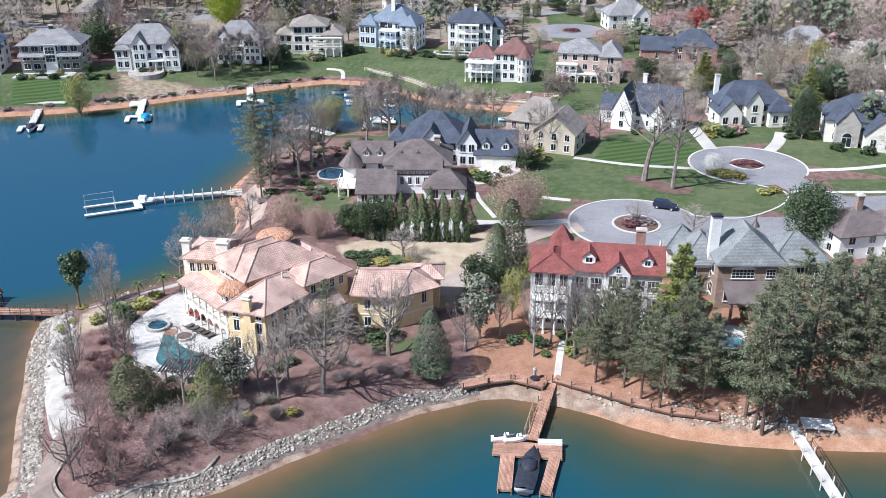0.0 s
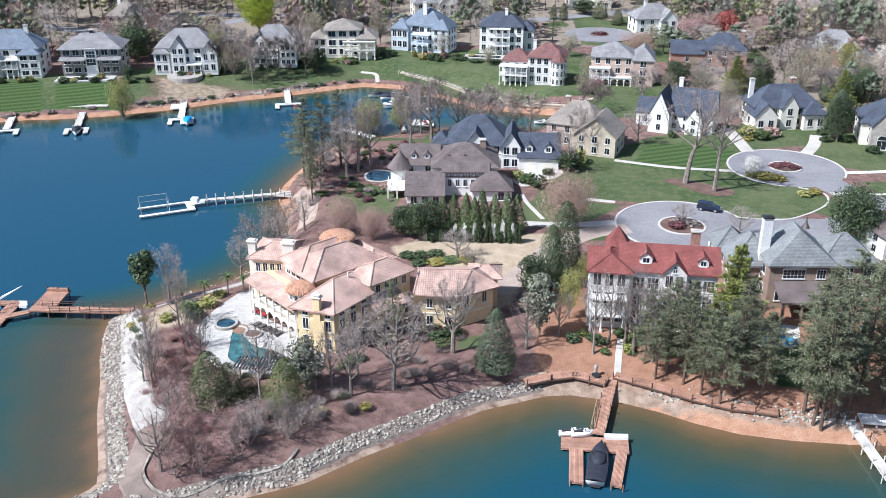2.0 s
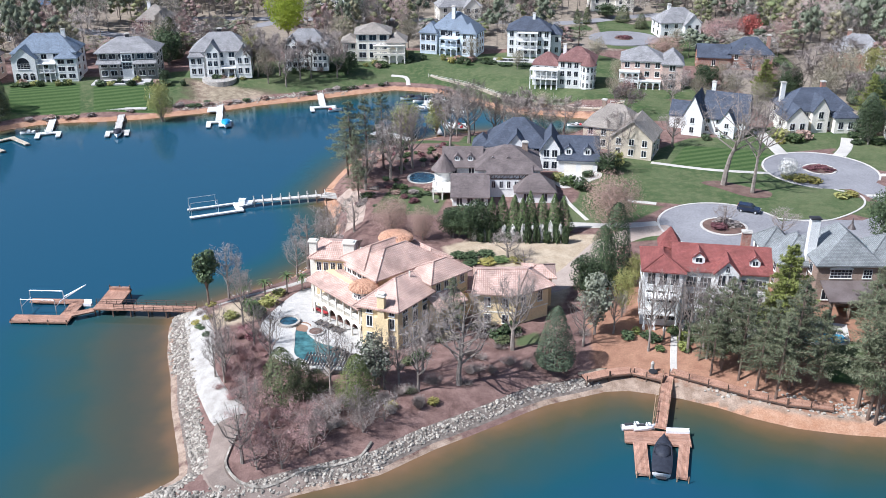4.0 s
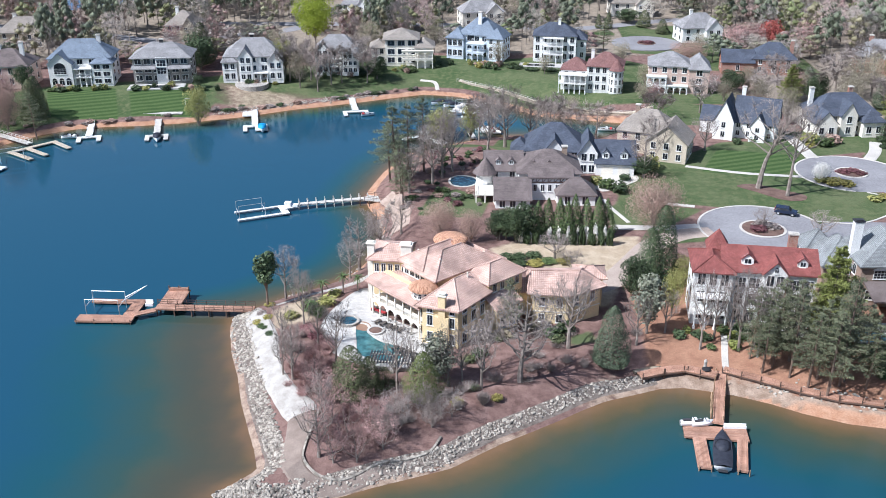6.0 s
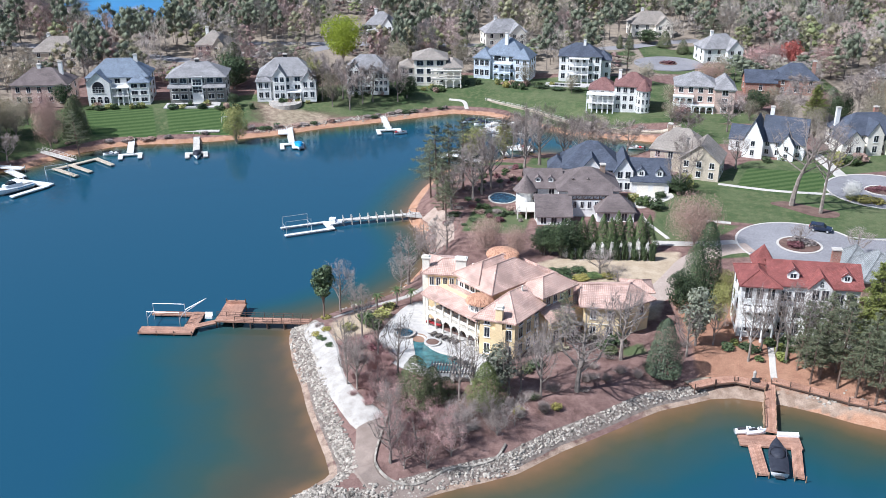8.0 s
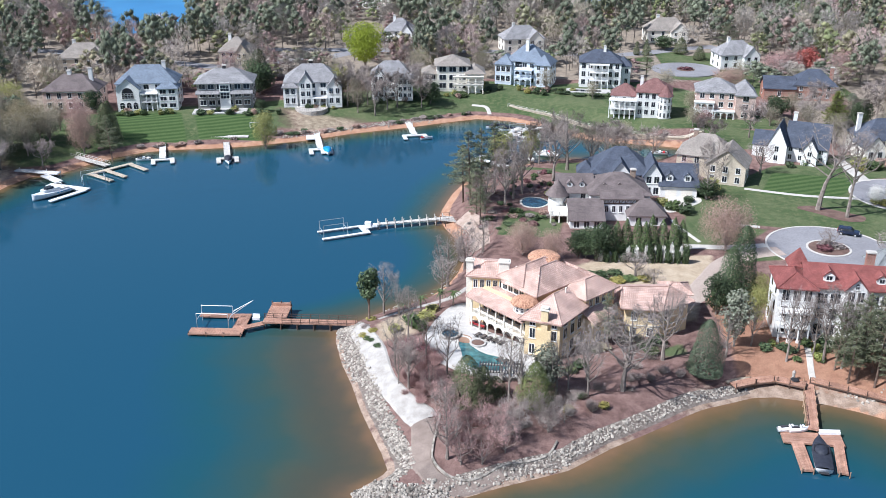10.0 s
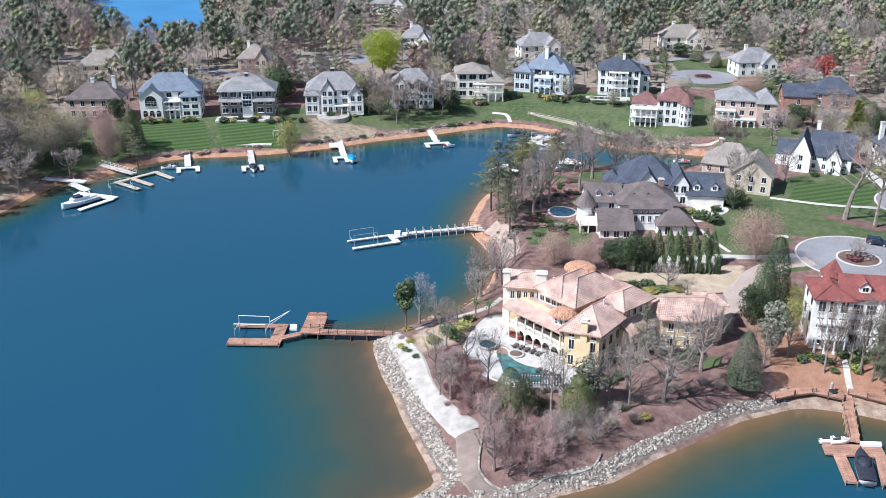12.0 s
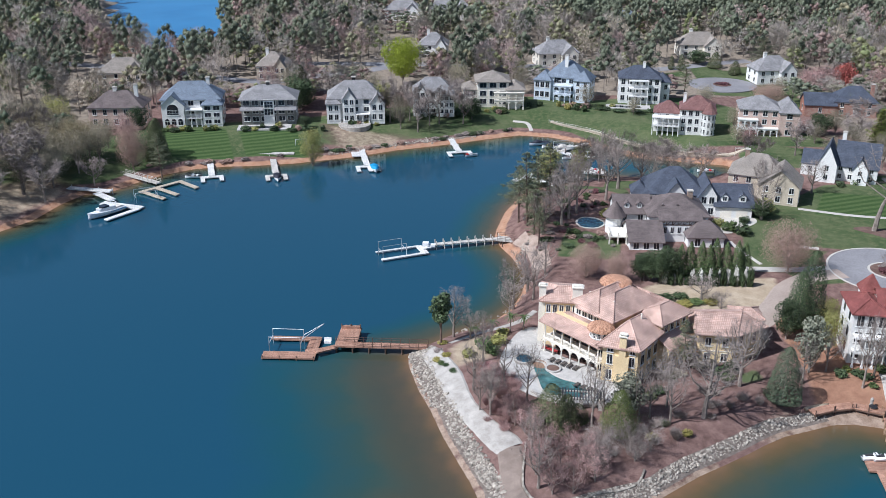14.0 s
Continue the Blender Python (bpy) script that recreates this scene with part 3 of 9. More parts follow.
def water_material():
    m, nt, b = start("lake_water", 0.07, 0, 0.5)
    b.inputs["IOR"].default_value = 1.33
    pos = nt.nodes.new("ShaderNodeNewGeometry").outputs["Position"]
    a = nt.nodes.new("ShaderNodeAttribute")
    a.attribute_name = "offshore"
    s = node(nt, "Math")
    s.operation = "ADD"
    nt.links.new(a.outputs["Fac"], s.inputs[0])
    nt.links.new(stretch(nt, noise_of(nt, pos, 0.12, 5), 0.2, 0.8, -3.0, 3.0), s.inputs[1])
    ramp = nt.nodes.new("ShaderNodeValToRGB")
    # Bed seen through shallow water and light lost with depth, painted by distance offshore.
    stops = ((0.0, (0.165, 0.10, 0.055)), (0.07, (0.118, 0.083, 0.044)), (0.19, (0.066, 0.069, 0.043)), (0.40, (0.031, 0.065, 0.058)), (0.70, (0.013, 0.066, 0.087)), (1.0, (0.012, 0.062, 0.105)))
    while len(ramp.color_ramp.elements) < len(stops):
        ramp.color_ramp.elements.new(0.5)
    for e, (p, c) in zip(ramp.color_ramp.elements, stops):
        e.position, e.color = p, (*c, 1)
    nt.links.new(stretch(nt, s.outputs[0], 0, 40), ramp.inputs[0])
    west_dulling = nt.nodes.new("ShaderNodeAttribute")
    west_dulling.attribute_name = "west_dulling"
    # Western shallows are mixed towards a duller grey-brown.
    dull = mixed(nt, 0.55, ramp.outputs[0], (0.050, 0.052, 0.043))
    nt.links.new(mixed(nt, west_dulling.outputs["Fac"], ramp.outputs[0], dull), b.inputs["Base Color"])
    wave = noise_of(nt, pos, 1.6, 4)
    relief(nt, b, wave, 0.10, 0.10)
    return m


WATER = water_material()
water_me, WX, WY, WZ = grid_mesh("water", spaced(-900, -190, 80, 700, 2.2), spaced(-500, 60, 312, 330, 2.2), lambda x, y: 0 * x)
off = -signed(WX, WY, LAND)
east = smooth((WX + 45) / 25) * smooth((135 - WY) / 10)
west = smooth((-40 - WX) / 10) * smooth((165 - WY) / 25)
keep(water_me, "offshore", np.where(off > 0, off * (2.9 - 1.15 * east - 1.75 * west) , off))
keep(water_me, "west_dulling", west * (off < 14) * smooth((14 - off) / 8) * smooth((off - 0.3) / 1.5))
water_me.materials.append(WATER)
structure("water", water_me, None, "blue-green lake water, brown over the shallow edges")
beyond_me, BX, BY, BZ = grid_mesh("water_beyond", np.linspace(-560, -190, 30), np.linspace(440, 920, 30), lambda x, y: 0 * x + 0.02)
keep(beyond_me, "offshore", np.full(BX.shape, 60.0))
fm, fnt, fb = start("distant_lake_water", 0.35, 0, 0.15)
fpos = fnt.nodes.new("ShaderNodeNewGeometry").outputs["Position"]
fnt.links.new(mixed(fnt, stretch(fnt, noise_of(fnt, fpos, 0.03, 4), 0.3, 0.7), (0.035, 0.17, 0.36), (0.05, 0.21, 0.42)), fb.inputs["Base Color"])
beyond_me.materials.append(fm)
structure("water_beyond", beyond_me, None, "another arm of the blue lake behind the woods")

# ---- houses ----
WINDOWS = {}
TURN = {"S": 0, "E": 90, "N": 180, "W": -90}


def window_meshes(w, h, cols, rows, arched):
    """A white frame plate with a sill, and the dark panes that stand out of it between its bars."""
    key = (w, h, cols, rows, arched)
    if key not in WINDOWS:
        t, bar = 0.1, 0.08
        f, p = Solid(), Solid()
        top = h - w / 2 if arched else h
        if arched:
            arc = [(w / 2 * math.cos(math.pi * i / 10), top + w / 2 * math.sin(math.pi * i / 10)) for i in range(11)]
            f.sheet([(-w / 2, 0), (w / 2, 0)] + arc, -0.06, 0.02)
            k = 1 - 2 * t / w
            p.sheet([(x * k, top + 0.02 + (z - top) * k) for x, z in arc], -0.075, -0.061)
        else:
            f.box(-w / 2, -0.06, 0, w / 2, 0.02, h)
        f.box(-w / 2 - 0.1, -0.17, -0.1, w / 2 + 0.1, 0.02, -0.002)
        cw, ch = (w - 2 * t + bar) / cols, (top - 2 * t + bar) / rows
        for c in range(cols):
            for r in range(rows):
                x, z = -w / 2 + t + c * cw, t + r * ch
                p.box(x, -0.075, z, x + cw - bar, -0.061, z + ch - bar)
        WINDOWS[key] = (f.mesh("window", WHITE), p.mesh("pane", GLASS))
    return WINDOWS[key]


def window(parent, side, x, y, z, w=1.1, h=1.6, cols=2, rows=1, arched=False):
    fm, pm = window_meshes(round(w, 1), round(h, 1), cols, rows, arched)
    ob = new("window", fm)
    ob.parent = parent
    ob.matrix_local = pose(x, y, z, 0, 0, TURN[side])
    pane = new("pane", pm)
    pane.parent = ob
    return ob


def row_of(parent, side, a, b, at, z, n, w=1.1, h=1.6, **more):
    for i in range(n):
        c = a + (b - a) * (i + 0.5) / n
        if side in "SN":
            window(parent, side, c, at, z, w, h, **more)
        else:
            window(parent, side, at, c, z, w, h, **more)


def chimney(parent, x, y, z0, z1, w=1.2, d=0.9, material=None, cap=None):
    s = Solid().box(x - w / 2, y - d / 2, z0, x + w / 2, y + d / 2, z1 - 0.25)
    ob = part("chimney", s, material or BROWNBRICK, parent)
    c = Solid().box(x - w / 2 - 0.14, y - d / 2 - 0.14, z1 - 0.25, x + w / 2 + 0.14, y + d / 2 + 0.14, z1)
    c.box(x - w / 2 + 0.15, y - d / 2 + 0.15, z1, x + w / 2 - 0.15, y + d / 2 - 0.15, z1 + 0.12)
    part("chimney_cap", c, cap or CONCRETE, ob)
    return ob


def dormer(parent, x, y, z, w=1.6, h=1.5, depth=2.5, wallm=None, roofm=None):
    s = Solid().box(x - w / 2, y, z, x + w / 2, y + depth, z + h)
    s.sheet([(x - w / 2, z + h), (x + w / 2, z + h), (x, z + h + w * 0.45)], y + 0.01, y + 0.12)
    ob = part("dormer", s, wallm or WHITE, parent)
    part("dormer_roof", Solid().gable(x - w / 2, y, x + w / 2, y + depth, z + h, w * 0.45, "y", 0.2), roofm, ob)
    wd = window(parent, "S", x, y, z + 0.25, w * 0.6, h * 0.75)
    return ob


def ridge_caps(x0, y0, x1, y1, z, rise):
    """Rounded cap tiles along the hips and the ridge of a hipped roof."""
    k = min(x1 - x0, y1 - y0) / 2 * 0.98
    if x1 - x0 >= y1 - y0:
        a, b = (x0 + k, (y0 + y1) / 2, z + rise), (x1 - k, (y0 + y1) / 2, z + rise)
        ends = ((x0, y0, a), (x0, y1, a), (x1, y0, b), (x1, y1, b))
    else:
        a, b = ((x0 + x1) / 2, y0 + k, z + rise), ((x0 + x1) / 2, y1 - k, z + rise)
        ends = ((x0, y0, a), (x1, y0, a), (x0, y1, b), (x1, y1, b))
    s = Solid().tube(a, b, 0.15, 0.15, 6)
    for x, y, top in ends:
        s.tube((x, y, z), top, 0.15, 0.15, 6)
    return s


def shell(parent, wallm, roofm, x0, x1, y0, y1, h, roof="hip", rise=3.0, storeys=2, nf=3, ns=2, z0=0.0, wh=2.0, ww=1.45, over=0.5, arched=False, sides="EW"):
    """One block of a house: walls, its roof, and rows of windows."""
    s = Solid().box(x0, y0, z0 - 0.6, x1, y1, z0 + h)
    if roof == "gx":
        for x in (x0, x1 - 0.15):
            s.face((x, y0, z0 + h), (x, y1, z0 + h), (x, (y0 + y1) / 2, z0 + h + rise)).face((x + 0.15, y1, z0 + h), (x + 0.15, y0, z0 + h), (x + 0.15, (y0 + y1) / 2, z0 + h + rise))
    if roof == "gy":
        s.sheet([(x0, z0 + h), (x1, z0 + h), ((x0 + x1) / 2, z0 + h + rise)], y0, y0 + 0.15)
        s.sheet([(x0, z0 + h), (x1, z0 + h), ((x0 + x1) / 2, z0 + h + rise)], y1 - 0.15, y1)
    part("wall", s, wallm, parent)
    if roof == "hip":
        part("roof", Solid().hip(x0, y0, x1, y1, z0 + h + 0.2, rise, over), roofm, parent)
        if roofm in (CLAY, REDTILE, SLATE):
            part("ridge_cap", ridge_caps(x0 - over, y0 - over, x1 + over, y1 + over, z0 + h + 0.2, rise), roofm, parent)
    elif roof == "gx":
        part("roof", Solid().gable(x0, y0, x1, y1, z0 + h + 0.22, rise, "x", over), roofm, parent)
    elif roof == "gy":
        part("roof", Solid().gable(x0, y0, x1, y1, z0 + h + 0.22, rise, "y", over), roofm, parent)
    if roof in ("hip", "gx") and over > 0.3:
        t = Solid().box(x0 - 0.06, y0 - 0.06, z0 + h - 0.45, x1 + 0.06, y0 - 0.002, z0 + h - 0.06)
        part("cornice", t, WHITE, parent)
    per = h / storeys
    for k in range(storeys):
        z = z0 + k * per + per * 0.28
        hh = min(wh, per * 0.66)
        if nf:
            row_of(parent, "S", x0 + 0.3, x1 - 0.3, y0, z, nf, ww, hh, arched=arched and k == storeys - 1)
        if ns:
            for side, at in (("W", x0), ("E", x1)):
                if side in sides:
                    row_of(parent, side, y0 + 0.5, y1 - 0.5, at, z, ns, ww, hh)


def porch(parent, x0, x1, y0, y1, z0, levels, per=3.0, cols=4, material=None, rail=True, roofm=None, arch=False):
    """A gallery of columns and floors on the front of a house."""
    material = material or WHITE
    for k in range(levels):
        z = z0 + k * per
        if k:
            part("balcony_floor", Solid().box(x0, y0, z - 0.3, x1, y1 - 0.003, z), material, parent)
        for i in range(cols):
            x = x0 + 0.2 + (x1 - x0 - 0.4) * i / (cols - 1)
            c = Solid().box(x - 0.22, y0 + 0.02, z - (0.6 if k == 0 else 0), x + 0.22, y0 + 0.46, z + 0.3)
            c.turned(x, y0 + 0.24, [(0.17, z + 0.3), (0.15, z + per - 0.55), (0.22, z + per - 0.5), (0.22, z + per - 0.3)], 8)
            part("column", c, material, parent)
        if arch:
            w = (x1 - x0 - 0.4) / (cols - 1)
            for i in range(cols - 1):
                a = x0 + 0.2 + i * w
                r = w / 2 - 0.2
                top = z + per - 0.3
                line = [(a, top), (a, top - 0.35 - r * 0.6)] + [(a + w / 2 - r * math.cos(math.pi * j / 8), top - 0.35 - r * 0.6 + r * 0.6 * math.sin(math.pi * j / 8)) for j in range(9)] + [(a + w, top - 0.35 - r * 0.6), (a + w, top)]
                part("arch", Solid().sheet(line[::-1], y0 + 0.1, y0 + 0.38), material, parent)
        if k and rail:
            r = Solid().box(x0, y0 + 0.05, z + 0.95, x1, y0 + 0.15, z + 1.03)
            n = max(4, int((x1 - x0) / 0.35))
            for i in range(n):
                x = x0 + (x1 - x0) * (i + 0.5) / n
                r.box(x - 0.03, y0 + 0.07, z, x + 0.03, y0 + 0.13, z + 0.95)
            part("balustrade", r, material, parent)
    z = z0 + levels * per
    part("porch_roof", Solid()._slab_roof(x0, y0, x1, y1, z) if roofm else Solid().box(x0 - 0.1, y0 - 0.1, z - 0.3, x1 + 0.1, y1 - 0.003, z), roofm or material, parent)


def _slab_roof(self, x0, y0, x1, y1, z, rise=None):
    rise = (y1 - y0) * 0.3 if rise is None else rise
    self._slab([(x0 - 0.4, y0 - 0.4, z - 0.1), (x1 + 0.4, y0 - 0.4, z - 0.1), (x1 + 0.4, y1, z + rise), (x0 - 0.4, y1, z + rise)], 0.28)
    return self


Solid._slab_roof = _slab_roof


def house(x, y, yaw, label, z=None, name="house", size=1.0):
    z = ground_z(x, y) if z is None else z
    return thing(name, pose(x, y, z, 0, 0, yaw) @ Matrix.Diagonal((size, size, 1, 1)), label, "house")


# the tile-roofed villa on the point
def face_windows(parent, p, q, z, n, w=1.1, h=1.6, out=0.0, **more):
    """Windows along a wall from p to q, with the outside on the right of that way."""
    d = (Vector(q) - Vector(p)).normalized()
    for i in range(n):
        c = Vector(p).lerp(Vector(q), (i + 0.5) / n) + Vector((d.y, -d.x)) * out
        ob = window(parent, "S", 0, 0, 0, w, h, **more)
        ob.matrix_local = pose(c.x, c.y, z, 0, 0, math.degrees(math.atan2(d.y, d.x)))


def tent_roof(parent, eave, z, ridge, rise, material, label=""):
    """A hipped roof over any counter-clockwise outline: each eave rises to the ridge point or points named for its two ends."""
    s = Solid().prism(eave, z - 0.24, z - 0.02)
    tops = [(x, y, z + rise) for x, y in ridge]
    near = [min(range(len(ridge)), key=lambda k: (Vector(ridge[k]) - Vector(p)).length) for p in eave]
    caps = []
    for i, p in enumerate(eave):
        j = (i + 1) % len(eave)
        a, b = (*p, z), (*eave[j], z)
        if near[i] == near[j]:
            s.face(a, b, tops[near[i]])
        else:
            s.face(a, b, tops[near[j]], tops[near[i]])
        caps.append((a, tops[near[i]]))
    part("roof", s, material, parent, label)
    for a, b in caps + list(zip(tops, tops[1:])):
        part("ridge_cap", Solid().tube(a, b, 0.15, 0.15, 6), material, parent)


def walls(parent, outline, z0, z1, material):
    return part("wall", Solid().prism(outline, z0, z1), material, parent)


def turned_rect(x, y, yaw, w, d):
    c, s = math.cos(radians(yaw)), math.sin(radians(yaw))
    return [(x + u * c - v * s, y + u * s + v * c) for u, v in ((0, 0), (w, 0), (w, d), (0, d))]


villa = thing("villa", pose(-43.8, 145.4, 3.0, 0, 0, -45.6), "large yellow stucco villa with pink clay-tile roofs and domes", "house")
# north-west wing, turned to the south
nw = turned_rect(-1.5, 2.9, 40, 6.2, 7.6)
walls(villa, nw, -0.6, 9.2, YELLOW)
tent_roof(villa, turned_rect(-2.2, 1.75, 40, 7.6, 9.0), 9.35, [(-1.9, 6.9), (0.6, 9.0)], 1.7, CLAY)
face_windows(villa, nw[0], nw[1], 6.9, 5, 0.9, 1.7)
face_windows(villa, nw[3], nw[0], 6.9, 3, 0.9, 1.7)
face_windows(villa, nw[3], nw[0], 3.6, 3, 0.9, 1.7)
face_windows(villa, nw[3], nw[0], 0.6, 3, 0.9, 1.7)
# the middle block over the arched gallery, and the main block
walls(villa, [(3.1, 6.0), (9.4, 6.0), (9.4, 17.4), (3.1, 17.4)], -0.6, 10.0, CREAM)
tent_roof(villa, [(2.6, 5.0), (9.7, 5.0), (9.7, 18.0), (2.6, 18.0)], 10.1, [(6.2, 9.2), (6.2, 14.4)], 2.3, CLAY)
face_windows(villa, (3.5, 6.0), (9.3, 6.0), 7.5, 4, 1.2, 2.3, arched=True)
face_windows(villa, (9.6, 5.75), (12.4, 5.75), 7.4, 2, 1.0, 1.7, arched=True)
walls(villa, [(9.41, 5.76), (12.7, 5.76), (12.7, 18.2), (4.6, 18.2), (4.6, 17.41), (9.41, 17.41)], -0.6, 9.6, YELLOW)
tent_roof(villa, [(4.6, 4.5), (13.6, 4.5), (13.6, 19.0), (4.6, 19.0)], 9.7, [(9.1, 10.0), (9.1, 14.4)], 2.9, CLAY)
walls(villa, [(3.2, 17.5), (4.59, 17.5), (12.4, 18.21), (12.4, 21.5), (3.2, 21.5)], -0.6, 8.4, YELLOW)
tent_roof(villa, [(2.6, 16.5), (13.0, 16.5), (13.0, 22.1), (2.6, 22.1)], 8.5, [(5.6, 19.3), (10.2, 19.3)], 1.7, CLAY)
# south-east block with a slanted chimney front
se = [(14.7, 0.6), (20.2, 3.7), (18.4, 12.2), (12.72, 12.2), (12.72, 5.7)]
walls(villa, se, -0.8, 7.2, YELLOW)
tent_roof(villa, [(14.0, -0.6), (21.0, 3.2), (19.1, 12.7), (12.8, 12.7), (12.8, 4.6)], 7.3, [(15.0, 7.4), (14.8, 11.4)], 2.7, CLAY)
for z, h in ((0.5, 2.0), (3.6, 2.0), (6.05, 0.7)):
    face_windows(villa, (14.9, 0.71), (16.9, 1.84), z, 1, 1.1, h)
    face_windows(villa, (18.6, 2.8), (20.0, 3.59), z, 1, 1.0, h)
    face_windows(villa, (20.1, 4.2), (18.5, 11.8), z, 3, 1.3, h)
breast = part("chimney_breast", Solid().box(-1.25, -0.55, -0.8, 1.25, -0.02, 5.6), YELLOW, villa)
breast.matrix_local = pose(17.8, 2.35, 0, 0, 0, 29.4)
stack = part("chimney", Solid().box(-0.6, -0.55, 5.6, 0.6, 0.3, 9.5), YELLOW, villa)
stack.matrix_local = pose(17.8, 2.35, 0, 0, 0, 29.4)
cap = Solid().box(-0.8, -0.72, 9.5, 0.8, 0.48, 9.68).box(-0.5, -0.45, 9.68, 0.5, 0.2, 9.95).box(-0.65, -0.6, 9.95, 0.65, 0.35, 10.08)
part("chimney_cap", cap, CREAM, stack)
# east wing and its low lean-to
walls(villa, [(12.72, 12.21), (18.5, 12.21), (18.5, 20.4), (12.72, 20.4)], -0.6, 8.7, YELLOW)
tent_roof(villa, [(11.6, 11.6), (19.2, 11.6), (19.2, 21.0), (11.6, 21.0)], 8.8, [(15.6, 15.2), (15.6, 18.2)], 1.9, CLAY)
face_windows(villa, (18.5, 12.8), (18.5, 20.0), 6.7, 4, 1.0, 1.5)
face_windows(villa, (18.5, 16.8), (18.5, 20.2), 1.0, 2, 1.4, 2.0)
walls(villa, [(18.51, 11.8), (21.0, 11.8), (21.0, 17.0), (18.51, 17.0)], -0.6, 5.0, YELLOW)
low = Solid()
low._slab([(21.7, 11.2, 5.05), (21.7, 17.6, 5.05), (18.52, 17.6, 6.6), (18.52, 11.2, 6.6)], 0.26)
part("lean_to_roof", low, CLAY, villa)
face_windows(villa, (21.0, 12.2), (21.0, 16.8), 0.8, 2, 1.3, 2.0)
# two-storey loggia along the pool terrace
part("wall", Solid().box(0.4, 3.8, -0.5, 13.6, 5.74, 7.3), YELLOW, villa)
# Dark glazed panels over the back wall stand in for the loggia's shade.
for i in range(6):
    x = 0.85 + i * 2.1
    for z, h in ((0.0, 2.5), (3.16, 2.7)):
        d = part("loggia_door", Solid().box(x, 3.7, z, x + 1.75, 3.798, z + h), DARKTIMBER, villa, "dark glazed panel standing in for loggia shade")
        for j in range(2):
            part("pane", Solid().box(x + 0.12 + j * 0.8, 3.68, z + 0.2, x + 0.12 + j * 0.8 + 0.7, 3.699, z + h - 0.15), GLASS, d)
part("loggia_floor", Solid().box(0.2, 0.65, 2.85, 14.0, 3.78, 3.15), CREAM, villa)
for i in range(7):
    x = 0.6 + i * 2.15
    for z in (0.0, 3.15):
        c = Solid().box(x - 0.2, 0.72, z - (0.5 if z == 0 else 0), x + 0.2, 1.12, z + 0.35)
        c.turned(x, 0.92, [(0.17, z + 0.35), (0.13, z + (2.2 if z == 0 else 2.75)), (0.2, z + (2.3 if z == 0 else 2.85)), (0.2, z + (2.45 if z == 0 else 3.1))], 10)
        part("column", c, CREAM, villa)
    if i < 6:
        r = 0.9
        line = [(x, 2.84), (x, 1.9)] + [(x + 1.075 - r * math.cos(math.pi * j / 10), 1.9 + 0.75 * math.sin(math.pi * j / 10)) for j in range(11)] + [(x + 2.15, 1.9), (x + 2.15, 2.84)]
        part("arch", Solid().sheet(line[::-1], 0.78, 1.06), CREAM, villa)
        b = part("balustrade", Solid().box(x + 0.2, 0.86, 3.95, x + 1.95, 0.98, 4.06), CREAM, villa)
        for j in range(6):
            part("baluster", Solid().turned(x + 0.4 + j * 0.27, 0.92, [(0.04, 3.15), (0.07, 3.4), (0.04, 3.95)], 6), CREAM, b)
part("fascia", Solid().box(0.2, 0.72, 6.1, 14.0, 1.12, 6.36), CREAM, villa)
lean = Solid()
lean._slab([(-0.4, 0.0, 6.5), (14.6, 0.0, 6.5), (14.6, 5.9, 7.5), (2.9, 5.9, 7.5)], 0.26)
lean._slab([(-1.0, 2.6, 6.9), (-0.4, 0.0, 6.5), (2.9, 5.9, 7.5), (2.4, 6.1, 7.5)], 0.26)
part("lean_to_roof", lean, CLAY, villa, "pink clay-tile lean-to roof over the loggia")
t = part("turret", Solid().turned(11.9, 3.3, [(1.85, 6.0), (1.85, 8.1), (2.1, 8.2), (2.1, 8.4)], 20), CREAM, villa)
for k in range(5):
    a = radians(-150 + 30 * k)
    w = window(villa, "S", 0, 0, 0, 0.7, 1.0, arched=True)
    w.matrix_local = pose(11.9 + 1.85 * math.cos(a), 3.3 + 1.85 * math.sin(a), 7.1, 0, 0, math.degrees(a) + 90)


def ribbed_dome(name, x, y, r, z, rise, label):
    """A shallow dome of radial barrel tiles."""
    s, n, rings = Solid(), 72, 7
    for k in range(rings):
        f = k / (rings - 1)
        for i in range(n):
            a = 2 * math.pi * i / n
            q = (r * math.cos(f * math.pi / 2) + 0.02) + (0.09 * (1 - f) if i % 2 else 0)
            s.v.append((x + q * math.cos(a), y + q * math.sin(a), z + rise * math.sin(f * math.pi / 2) + (0.05 * (1 - f) if i % 2 else 0)))
    for k in range(rings - 1):
        for i in range(n):
            j = (i + 1) % n
            s.f.append((k * n + i, k * n + j, k * n + n + j, k * n + n + i))
    s.f += [tuple(reversed(range(n))), tuple((rings - 1) * n + i for i in range(n))]
    return part(name, s, DOMECLAY, villa, label)


ribbed_dome("turret_dome", 11.9, 3.3, 2.45, 8.4, 1.15, "small orange tiled dome")
part("dome_drum", Solid().turned(4.8, 15.8, [(2.4, 9.5), (2.4, 11.5)], 20), CREAM, villa)
ribbed_dome("dome", 4.8, 15.8, 3.05, 11.4, 1.15, "shallow orange tiled dome")
